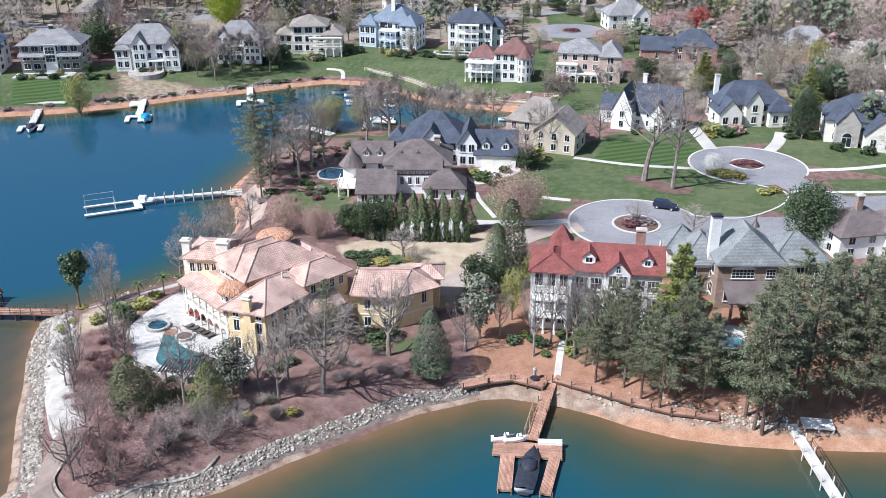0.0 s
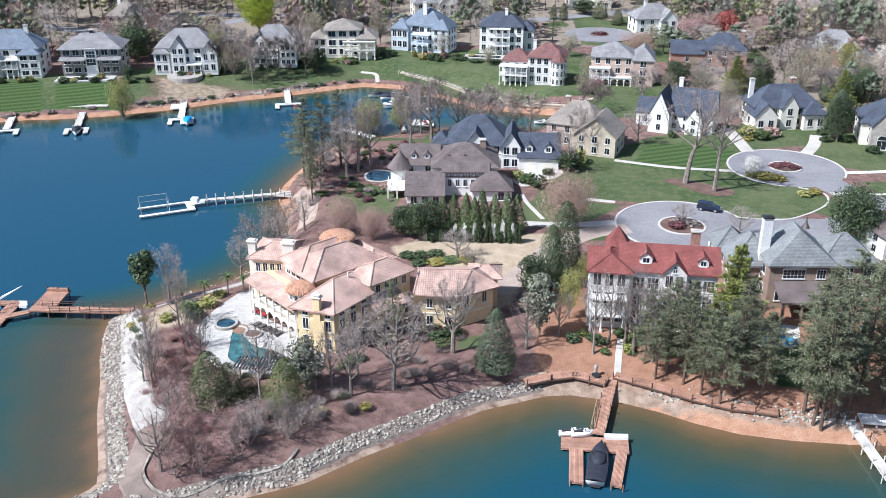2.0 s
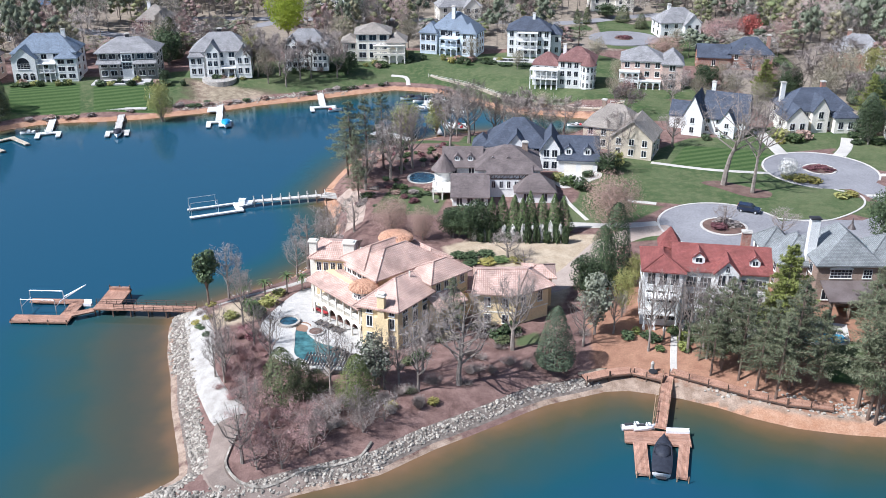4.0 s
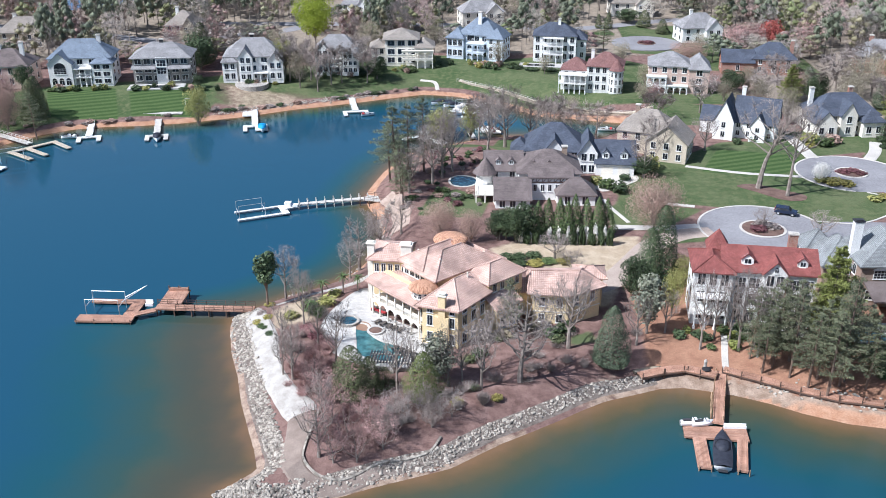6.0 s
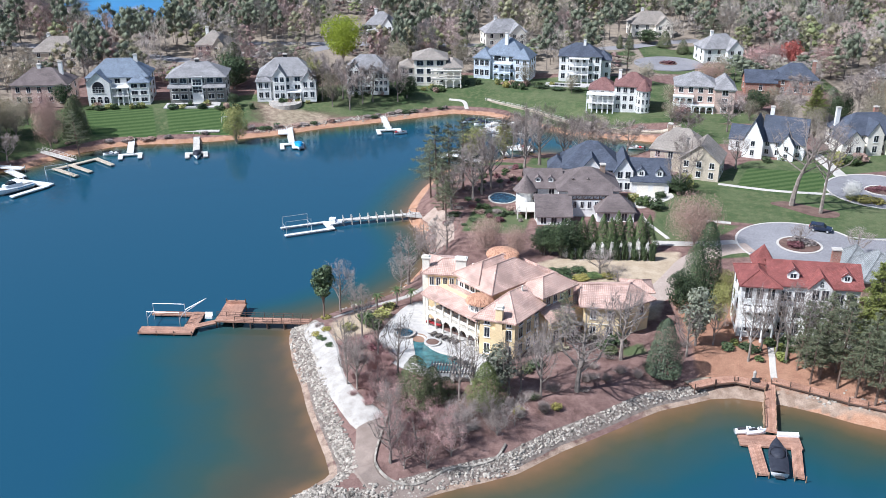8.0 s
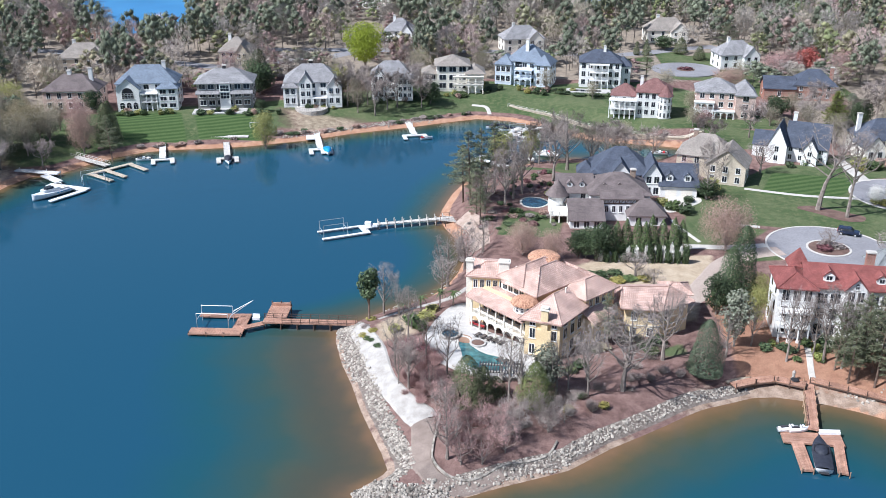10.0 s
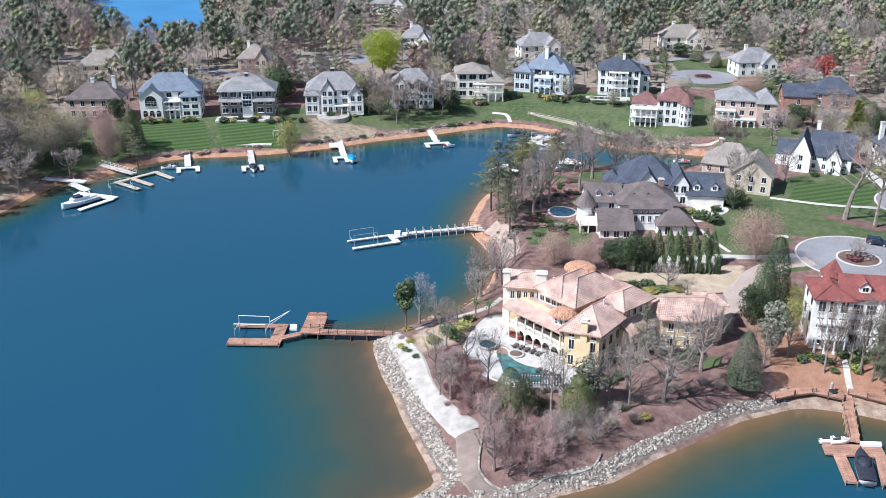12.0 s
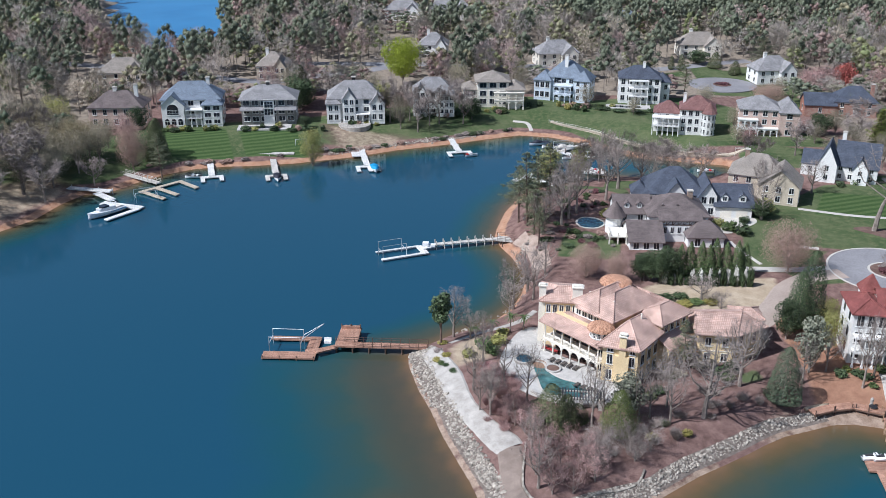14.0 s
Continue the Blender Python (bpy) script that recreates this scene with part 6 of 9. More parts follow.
# shoreline boardwalk
bw = thing("boardwalk", pose(0, 0, 0), "cedar boardwalk with posts along the beach", "boardwalk")
bl = [(2.6, 128.9), (6.4, 130.6), (10.4, 131.6), (15.2, 129.6)]
br2 = [(16.6, 131.6), (22.1, 128.8), (27.5, 125.9), (32.7, 123.8), (39.0, 122.6)]
for line, w in ((bl, 1.9), (br2, 1.7)):
    for p, q in zip(line, line[1:]):
        deck(bw, p, q, w, 1.72 + 0.004 * (line.index(p) % 2), CEDAR, "deck", 0.22)
        n = max(2, int((Vector(q) - Vector(p)).length / 2.2) + 1)
        posts(bw, p, q, n, 0, 2.5, 0.09, DARKTIMBER, -w / 2)
        d = (Vector(q) - Vector(p)).normalized()
        o = Vector((d.y, -d.x)) * (w / 2)
        part("rim_beam", Solid().tube((p[0] + o.x, p[1] + o.y, 1.45), (q[0] + o.x, q[1] + o.y, 1.45), 0.14, sides=4), DARKTIMBER, bw)
lantern = thing("dock_lantern", pose(13.6, 131.8, 1.6), "pale stone pedestal with a dark bowl", "planter")
part("pedestal", Solid().turned(0, 0, [(0.35, 0), (0.25, 0.5), (0.3, 1.3), (0.1, 1.6)], 10), CRUSHED, lantern)
part("bowl", Solid().turned(0, -0.9, [(0.4, 0), (0.75, 0.35), (0.7, 0.4)], 12), DARK, lantern)
canoe = thing("canoe", pose(4.2, 131.2, ground_z(4.2, 131.2) + 0.1, 0, 0, 22), "upturned tan canoe lying on the bank", "canoe")
part("hull", hull_solid(5.0, 0.9, 0.4)[0], TANDECK, canoe, smooth=True)

# the red cedar dock of the villa
dl = thing("dock", pose(0, 0, 0), "long red-brown timber dock with a boat lift platform", "dock")
deck(dl, (-83.5, 148.9), (-65.2, 148.9), 2.0, 1.55, CEDAR, "walkway")
railing(dl, (-83.5, 148.9), (-65.2, 148.9), 1.55, DARKTIMBER, 0.95)
railing(dl, (-79.6, 148.9), (-65.2, 148.9), 1.55, DARKTIMBER, -0.95)
posts(dl, (-83.2, 148.9), (-67, 148.9), 6, -2.2, 1.3, 0.14, DARKTIMBER, -0.8, "support_post")
posts(dl, (-83.2, 148.9), (-67, 148.9), 6, -2.2, 1.3, 0.14, DARKTIMBER, 0.8, "support_post")
deck(dl, (-81.3, 149.9), (-81.3, 156.0), 4.2, 1.554, CEDAR, "platform")
posts(dl, (-83.2, 155.6), (-79.4, 155.6), 3, -2, 2.5, 0.12, DARKTIMBER, 0, "support_post")
part("bench", Solid().box(-83.2, 155.3, 1.55, -79.4, 155.9, 2.1), CEDAR, dl)
deck(dl, (-97.2, 145.4), (-86.8, 145.6), 2.6, 0.66, CEDAR, "platform")
deck(dl, (-88.0, 146.9), (-88.0, 153.2), 2.4, 0.664, CEDAR, "finger_deck")
deck(dl, (-97.0, 152.4), (-89.2, 152.4), 1.4, 0.66, CEDAR, "finger_deck")
deck(dl, (-87.0, 146.4), (-83.4, 148.6), 1.5, 1.1, CEDAR, "ramp")
lift(dl, -93.2, 149.3, 0.7, 3.6, 6.2, 0, 2.6)
part("crane_arm", Solid().tube((-90, 149, 2.2), (-86.2, 152.5, 4.0), 0.09).tube((-90, 151, 2.2), (-86.2, 152.5, 4.0), 0.07), STEEL, dl)
posts(dl, (-97, 144.3), (-87, 144.4), 4, -2, 1.0, 0.1, DARKTIMBER, 0, "support_post")
part("dock_chair", Solid().box(-85.8, 149.4, 1.2, -84.4, 150.0, 1.7).box(-85.8, 149.9, 1.2, -84.4, 150.1, 2.3), HULL, dl)

# the bleached dock below the half-timbered house
dm = thing("dock", pose(0, 0, 0), "bleached grey dock with a boat lift", "dock")
deck(dm, (-67.2, 202.9), (-51.0, 207.9), 1.5, 1.25, GREYDECK, "walkway")
posts(dm, (-67.2, 202.9), (-51.4, 207.8), 9, -2, 2.2, 0.13, GREYDECK, 0.75, "support_post")
posts(dm, (-67.2, 202.9), (-51.4, 207.8), 9, -2, 2.2, 0.13, GREYDECK, -0.75, "support_post")
deck(dm, (-52.0, 207.4), (-45.4, 206.0), 3.0, 1.5, GREYDECK, "platform")
railing(dm, (-52.0, 205.9), (-45.6, 204.5), 1.5, DARKTIMBER, 0)
railing(dm, (-52.0, 208.9), (-45.6, 207.5), 1.5, DARKTIMBER, 0)
deck(dm, (-79.6, 193.8), (-69.4, 198.8), 1.05, 0.62, WHITEDECK, "finger_deck")
deck(dm, (-81.6, 198.4), (-71.6, 203.0), 0.8, 0.62, WHITEDECK, "finger_deck")
deck(dm, (-71.6, 203.2), (-69.2, 198.2), 1.6, 0.624, WHITEDECK, "finger_deck")
deck(dm, (-70.4, 200.8), (-67.0, 203.0), 1.3, 0.9, WHITEDECK, "ramp")
lift(dm, -77.4, 197.4, 0.6, 3.6, 6.0, 25, 3.0)
part("dock_box", Solid().box(-70.4, 201.3, 0.9, -68.9, 202.7, 2.0).box(-68.9, 201.5, 0.9, -67.3, 202.9, 1.4), HULL, dm, "white dock box")
posts(dm, (-53, 205.4), (-46, 203.9), 4, -1, 1.5, 0.13, DARKTIMBER, 0, "support_post")

# white dock at the east beach
de = thing("dock", pose(0, 0, 0), "white dock leading off an orange clay beach", "dock")
deck(de, (48.8, 121.6), (50.6, 96.0), 1.5, 1.3, GREYDECK, "walkway")
railing(de, (49.4, 117.0), (50.6, 97.0), 1.3, DARKTIMBER, 0.8)
posts(de, (48.8, 121.3), (50.6, 96.5), 9, -2, 2.1, 0.09, GREYDECK, 0.78, "support_post")
posts(de, (48.8, 121.3), (50.6, 96.5), 9, -2, 2.1, 0.09, GREYDECK, -0.78, "support_post")
deck(de, (50.2, 121.6), (54.4, 121.2), 2.4, 1.7, WHITEDECK, "platform")
posts(de, (50.4, 120.6), (54.2, 120.2), 3, 0, 1.5, 0.14, GREYDECK, 0, "support_post")
deck(de, (51.4, 97.6), (62.0, 96.5), 3.0, 0.7, WHITEDECK, "platform")


def small_dock(label, shore, end, platform_w, arms, material, arm_l=7.0):
    """A walk from the bank to a U- or H-shaped float."""
    d = thing("dock", pose(0, 0, 0), label, "dock", "docks on the far shore")
    a, b = Vector(shore), Vector(end)
    deck(d, a, b, 1.9, 0.9, material, "walkway")
    way = (b - a).normalized()
    side = Vector((-way.y, way.x))
    deck(d, b - side * platform_w / 2, b + side * platform_w / 2, 1.6, 0.62, material, "platform")
    for k in arms:
        p = b + side * k * platform_w / 2 * 0.85
        deck(d, p - way * 0.8, p + way * arm_l, 1.3, 0.624, material, "finger_deck")
    posts(d, a, b, 4, -2, 1.6, 0.1, material, 0.9, "support_post")
    posts(d, a, b, 4, -2, 1.6, 0.1, material, -0.9, "support_post")
    return d


small_dock("white dock with a U-shaped float", (-144.6, 273), (-138.5, 254.5), 6.5, (-1, 1), WHITEDECK, 4.5)
d2 = small_dock("bleached dock with a covered boat at its end", (-124.6, 275), (-119.4, 257.0), 6.2, (-1, 1), GREYDECK, 4.5)
deck(d2, (-130.5, 276.5), (-118, 277.5), 2.0, 1.6, GREYDECK, "platform")
covered_boat(-118.5, 254.6, 0.2, -74, "motorboat under a black cover at a float", 6.0, 2.3, BOATCOVER)
skiff(-144.4, 254.5, 0.05, 190, "small white skiff beside a float", 4.6, 1.8)
d3 = small_dock("white dock with a boat slip", (-98.4, 290), (-93.0, 268), 7.0, (-1, 0.2, 1), WHITEDECK, 5.0)
deck(d3, (-99.6, 279.4), (-95.2, 280.4), 5.0, 0.95, WHITEDECK, "platform")
covered_boat(-90.2, 265.2, 0.25, -75, "motorboat under a bright blue cover at a float", 6.4, 2.5, BLUECOVER)
small_dock("white dock with a square float", (-68.6, 301), (-65.0, 285.5), 8.0, (-1, 1), WHITEDECK, 4.5)
skiff(-60.8, 282.5, 0.05, 20, "small dark skiff beside a float", 4.2, 1.7, WICKER)
d0 = thing("dock", pose(0, 0, 0), "new pine dock with three floats and a gangway", "dock", "docks on the far shore")
deck(d0, (-165.5, 254.0), (-151.8, 245.6), 1.8, 1.3, GREYDECK, "gangway")
railing(d0, (-165.5, 254.0), (-151.8, 245.6), 1.3, GREYDECK, 0.9)
railing(d0, (-165.5, 254.0), (-151.8, 245.6), 1.3, GREYDECK, -0.9)
deck(d0, (-155.2, 239.0), (-146.2, 250.2), 1.5, 0.62, TANDECK, "platform")
for p, q in (((-154.6, 239.6), (-146.2, 233.9)), ((-151.6, 243.2), (-143.6, 237.6)), ((-146.8, 249.6), (-139.8, 244.0))):
    deck(d0, p, q, 1.4, 0.626, TANDECK, "finger_deck")
db = thing("dock", pose(0, 0, 0), "zigzag white dock with a float and boat lift", "dock", "docks on the far shore")
deck(db, (-176.5, 239.8), (-163.0, 237.6), 2.2, 1.3, WHITEDECK, "walkway")
deck(db, (-167, 236.6), (-160.0, 231.0), 2.2, 1.0, WHITEDECK, "walkway")
deck(db, (-162.5, 229.4), (-150.0, 226.0), 2.6, 0.62, WHITEDECK, "platform")
deck(db, (-150.6, 225.4), (-156.2, 216.2), 1.6, 0.626, WHITEDECK, "finger_deck")
posts(db, (-176, 239.6), (-163, 237.4), 4, -1, 1.9, 0.1, WHITEDECK, 0.9, "support_post")
lift(db, -151.5, 234.0, 0.4, 3.6, 6.0, 30, 2.6)
cruiser = thing("cabin_cruiser", pose(-158.2, 221.4, 0.1, 0, 0, 236), "white cabin cruiser moored at a zigzag dock", "boat")
hs, hr = hull_solid(11.0, 3.4, 1.5)
part("hull", hs, HULL, cruiser, smooth=True)
part("foredeck", deck_cap(hr, 0.0, 0.25), HULL, cruiser, smooth=True)
part("cabin", Solid().prism([(-2.2, -1.2), (2.2, -0.9), (2.9, 0), (2.2, 0.9), (-2.2, 1.2)], 1.4, 2.3), HULL, cruiser)
part("windscreen", Solid().prism([(-0.6, -1.1), (1.4, -0.85), (1.9, 0), (1.4, 0.85), (-0.6, 1.1)], 2.3, 2.75), GLASS, cruiser)
part("radar_arch", Solid().tube((-2.2, -1.3, 1.5), (-2.8, -1.1, 3.2), 0.1).tube((-2.8, -1.1, 3.2), (-2.8, 1.1, 3.2), 0.1).tube((-2.8, 1.1, 3.2), (-2.2, 1.3, 1.5), 0.1), HULL, cruiser)
part("cockpit_bench", Solid().box(-4.8, -1.2, 1.2, -2.6, 1.2, 1.75), CREAM, cruiser)
part("blue_stripe", Solid().box(-5.3, -1.72, 0.95, -0.5, -1.66, 1.1).box(-5.3, 1.66, 0.95, -0.5, 1.72, 1.1), BLUECOVER, cruiser)

# moorings in the cove
dc = thing("dock", pose(0, 0, 0), "grey dock with several boats in the cove", "dock", "docks on the far shore")
deck(dc, (-22.0, 298.0), (-31.0, 289.0), 1.6, 0.8, GREYDECK, "walkway")
deck(dc, (-34.0, 290.5), (-27.0, 284.0), 1.6, 0.64, GREYDECK, "platform")
posts(dc, (-34, 290.5), (-27, 284), 5, -1.5, 1.8, 0.1, DARKTIMBER, 0.7, "support_post")
covered_boat(-34.5, 294.0, 0.1, 200, "motorboat under a dark cover in the cove", 6.5, 2.4, BOATCOVER)
covered_boat(-38.6, 297.0, 0.1, 205, "motorboat under a dark cover in the cove", 7.0, 2.5, BOATCOVER)
covered_boat(-30.6, 291.6, 0.3, 200, "white boat under a pale cover on a lift", 7.0, 2.5, GREYDECK)
lift(dc, -30.6, 291.6, 0.4, 3.2, 5.6, 20, 2.4)
deck(dc, (-36.0, 287.6), (-21.0, 282.0), 1.5, 0.66, WHITEDECK, "finger_deck")
skiff(-24.6, 286.6, 0.05, 195, "white open boat moored in the cove", 6.4, 2.3)
skiff(-28.6, 281.6, 0.05, 195, "white open boat moored in the cove", 6.0, 2.2, WICKER)
skiff(-33.0, 284.8, 0.05, 200, "white open boat moored in the cove", 5.6, 2.1)
dn = thing("dock", pose(0, 0, 0), "pale dock below the wooded point", "dock", "docks on the far shore")
deck(dn, (-35.0, 252.6), (-44.0, 259.8), 2.2, 0.9, WHITEDECK, "walkway")
deck(dn, (-47.0, 256.5), (-41.5, 264.0), 2.0, 0.64, WHITEDECK, "platform")
deck(dn, (-27.0, 258.5), (-28.5, 265.5), 1.6, 0.7, GREYDECK, "walkway")
skiff(-22.6, 265.8, 0.05, 172, "pale pontoon boat beside a dock", 7.0, 2.4, CONCRETE)
skiff(-23.4, 268.6, 0.05, 172, "pale pontoon boat beside a dock", 7.0, 2.4, CONCRETE)
skiff(12.0, 270.0, 0.05, 175, "dark runabout at the head of the cove", 5.0, 2.0, WICKER)
structure("seawall_walk", band(flow([(-33.4, 319), (-24.4, 312), (-17.8, 306.5), (-9.8, 296.4), (-3, 290), (2.2, 287), (10, 283.6), (18, 281.6), (27, 281)], 6), 0.95, 0.2, lambda x, y: max(2.3, ground_z(x, y) + 0.35)), TANDECK, "weathered boardwalk along the cove")
br = thing("footbridge", pose(0, 0, 0), "pale timber footbridge railing along the cove", "railing")
line = flow([(-34.2, 318.2), (-25.2, 311.2), (-18.6, 305.6), (-10.6, 295.6), (-3.6, 289.1), (1.8, 286), (9.7, 282.6), (17.8, 280.6), (27, 280)], 2)
for p, q in zip(line, line[1:]):
    z = max(2.3, ground_z(*p), ground_z(*q)) + 0.2
    railing(br, p[:2], q[:2], z, GREYDECK, 0, 3.0, 0.9)
# weathered timber steps and rocks
goal = thing("goal", pose(-117, 284, ground_z(-117, 284), 0, 0, 20), "white football goal standing on the lawn", "goal")
part("goal_frame", Solid().tube((-1.8, 0, 0), (-1.8, 0, 2), 0.07).tube((1.8, 0, 0), (1.8, 0, 2), 0.07).tube((-1.8, 0, 2), (1.8, 0, 2), 0.07).tube((-1.8, 0, 2), (-1.8, 1.4, 0), 0.05).tube((1.8, 0, 2), (1.8, 1.4, 0), 0.05), HULL, goal)

# the parked car
car = thing("car", pose(43.1, 193.6, 4.55, 0, 0, -22), "dark blue sport utility car parked at the kerb", "car")
body = Solid()
prof = [(-2.4, 0.45), (-2.4, 1.05), (-2.2, 1.75), (0.45, 1.78), (1.15, 1.15), (2.3, 1.0), (2.42, 0.5)]
body.sheet(prof[::-1], -0.92, 0.92)
part("body", body, CARPAINT, car)
g = Solid().sheet([(-2.05, 1.15), (-1.95, 1.66), (0.36, 1.68), (0.85, 1.18)][::-1], -0.935, 0.935)
g.face((0.55, -0.8, 1.71), (1.12, -0.8, 1.2), (1.12, 0.8, 1.2), (0.55, 0.8, 1.71))
part("side_glass", g, GLASS, car)
for x in (-1.5, 1.5):
    for y in (-0.85, 0.85):
        w = part("wheel", Solid().tube((x, y - 0.13, 0.36), (x, y + 0.13, 0.36), 0.37, sides=16), RUBBER, car)
        part("rim", Solid().tube((x, y - 0.145, 0.36), (x, y + 0.145, 0.36), 0.22, sides=12), STEEL, w)
for y in (-0.65, 0.65):
    part("headlight", Solid().box(2.36, y - 0.2, 0.78, 2.45, y + 0.2, 0.95), HULL, car)
    part("tail_light", Solid().box(-2.46, y - 0.15, 0.9, -2.38, y + 0.15, 1.25), CUSHION, car)
part("bumper", Solid().box(2.3, -0.9, 0.4, 2.5, 0.9, 0.62), DARK, car)

# ---- trees ----
RNG = random.Random(7)


def limb_tree(seed, height, spread, twigs, tw=0.05, tl=1.1, start_at=0.3, limbs=9, thick=1.0):
    """A bare tree: tapered trunk with limbs, and a crown of fine twigs. Returns (wood, twigs)."""
    rng = random.Random(seed)
    wood, fine = Solid(), Solid()
    p, lean = Vector((0, 0, -0.3)), Vector((rng.uniform(-0.05, 0.05), rng.uniform(-0.05, 0.05), 1))
    r = (height * 0.017 + 0.07) * thick
    nodes = [(p.copy(), r)]
    for k in range(5):
        q = p + lean * (height * 0.75 / 5)
        lean = (lean + Vector((rng.uniform(-0.12, 0.12), rng.uniform(-0.12, 0.12), 0))).normalized()
        wood.tube(p, q, r, r * 0.78, 6, False)
        p, r = q, r * 0.78
        nodes.append((p.copy(), r))
    tips = []
    for i in range(limbs):
        t = start_at + (0.98 - start_at) * (i + rng.random() * 0.6) / limbs
        k = min(int(t * 5), 4)
        a, ra = nodes[k]
        b, rb = nodes[k + 1]
        base = a.lerp(b, t * 5 - k)
        ang = i * 2.4 + rng.uniform(-0.4, 0.4)
        reach = spread * 0.5 * (1.1 - 0.75 * abs(t - 0.5)) * rng.uniform(0.75, 1.1)
        rise = (height - base.z) * rng.uniform(0.45, 0.8)
        tip = base + Vector((math.cos(ang) * reach, math.sin(ang) * reach, rise))
        mid = base.lerp(tip, 0.5) + Vector((math.cos(ang) * reach * 0.18, math.sin(ang) * reach * 0.18, -rise * 0.12))
        wood.tube(base, mid, rb * 0.6, rb * 0.4, 5, False)
        wood.tube(mid, tip, rb * 0.4, rb * 0.1, 4, False)
        for j in range(3):
            c = mid.lerp(tip, rng.random() * 0.7)
            e = c + Vector((rng.uniform(-1, 1), rng.uniform(-1, 1), rng.uniform(0.2, 1.0))) * spread * 0.18
            wood.tube(c, e, rb * 0.2, rb * 0.06, 3, False)
            tips.append((c, e))
        tips += [(base, mid), (mid, tip), (mid, tip)]
    top = nodes[-1][0] + Vector((0, 0, height * 0.2))
    wood.tube(nodes[-1][0], top, nodes[-1][1], 0.02, 4, False)
    tips.append((nodes[-1][0], top))
    for i in range(twigs):
        a, b = tips[rng.randrange(len(tips))]
        o = a.lerp(b, rng.uniform(0.25, 1.0))
        d = Vector((rng.gauss(0, 1), rng.gauss(0, 1), rng.gauss(0.55, 0.8))).normalized()
        length = tl * rng.uniform(0.5, 1.4)
        s = d.orthogonal().normalized() * tw * rng.uniform(0.6, 1.3)
        o = o + Vector((rng.gauss(0, 0.3), rng.gauss(0, 0.3), rng.gauss(0, 0.25)))
        fine.face(o - s, o + s, o + d * length)
    return wood, fine


def leaf_cloud(rng, solid, centre, radius, count, size, squash=1.0, hollow=0.45):
    for _ in range(count):
        d = Vector((rng.gauss(0, 1), rng.gauss(0, 1), rng.gauss(0, 1))).normalized()
        r = (hollow + (1 - hollow) * rng.random() ** 0.6)
        c = Vector(centre) + Vector((d.x * radius[0] * r, d.y * radius[1] * r, d.z * radius[2] * r * squash))
        n = (d + Vector((rng.gauss(0, 0.6), rng.gauss(0, 0.6), rng.gauss(0.3, 0.6)))).normalized()
        u = n.orthogonal().normalized()
        u.rotate(Matrix.Rotation(rng.random() * 6.28, 3, n))
        v = n.cross(u)
        k = size * rng.uniform(0.6, 1.4)
        solid.face(c - u * k, c - v * k * 0.6, c + u * k, c + v * k * 0.6)


def pine_tree(seed, height, spread, boughs=46, per=74, size=0.3, start_at=0.3):
    """A pine: a straight trunk, boughs in loose tiers, flat sprays of needles along each bough."""
    rng = random.Random(seed)
    wood, leaf = Solid(), Solid()
    bend = Vector((rng.uniform(-0.04, 0.04), rng.uniform(-0.04, 0.04), 1))
    r = height * 0.012 + 0.06
    top = bend * height
    wood.tube((0, 0, -0.3), bend * height * 0.6, r, r * 0.65, 7, False)
    wood.tube(bend * height * 0.6, top, r * 0.65, 0.03, 6, False)
    for i in range(boughs):
        t = start_at + (1 - start_at) * (i // 4 * 4 + rng.uniform(0, 3.0)) / boughs
        base = bend * height * t
        ang = i * 2.399 + rng.uniform(-0.5, 0.5)
        k = (t - start_at) / (1 - start_at)
        reach = spread * 0.56 * (1 - k ** 1.5 * 0.86) * min(1, 0.6 + k * 2.5) * rng.uniform(0.5, 1.12)
        lift = rng.uniform(-0.08, 0.32)
        way = Vector((math.cos(ang), math.sin(ang), lift))
        side = Vector((-math.sin(ang), math.cos(ang), 0))
        tip = base + way * reach
        wood.tube(base, tip, 0.065, 0.015, 3, False)
        for _ in range(int(per * (0.35 + reach / (spread * 0.56)))):
            u = rng.uniform(0.18, 1.08)
            wide = reach * 0.32 * math.sin(min(1, u) * 2.6 + 0.35)
            off = rng.gauss(0, 0.55) * wide
            c = base + way * reach * u + side * off + Vector((0, 0, rng.gauss(0.05, 0.16) - abs(off) * 0.15))
            d = (way * rng.uniform(0.3, 1.0) + side * (1 if off > 0 else -1) * rng.uniform(0.1, 0.9) + Vector((0, 0, rng.gauss(0.05, 0.4)))).normalized()
            n = (Vector((rng.gauss(0, 0.5), rng.gauss(0, 0.5), 1))).normalized()
            w = d.cross(n).normalized() * size * rng.uniform(0.2, 0.42)
            q = size * rng.uniform(0.8, 1.6)
            leaf.face(c - d * q * 0.5, c + w, c + d * q, c - w)
    leaf_cloud(rng, leaf, top - Vector((0, 0, 0.5)), (0.5, 0.5, 0.9), 40, size * 0.6, 1, 0.1)
    return wood, leaf


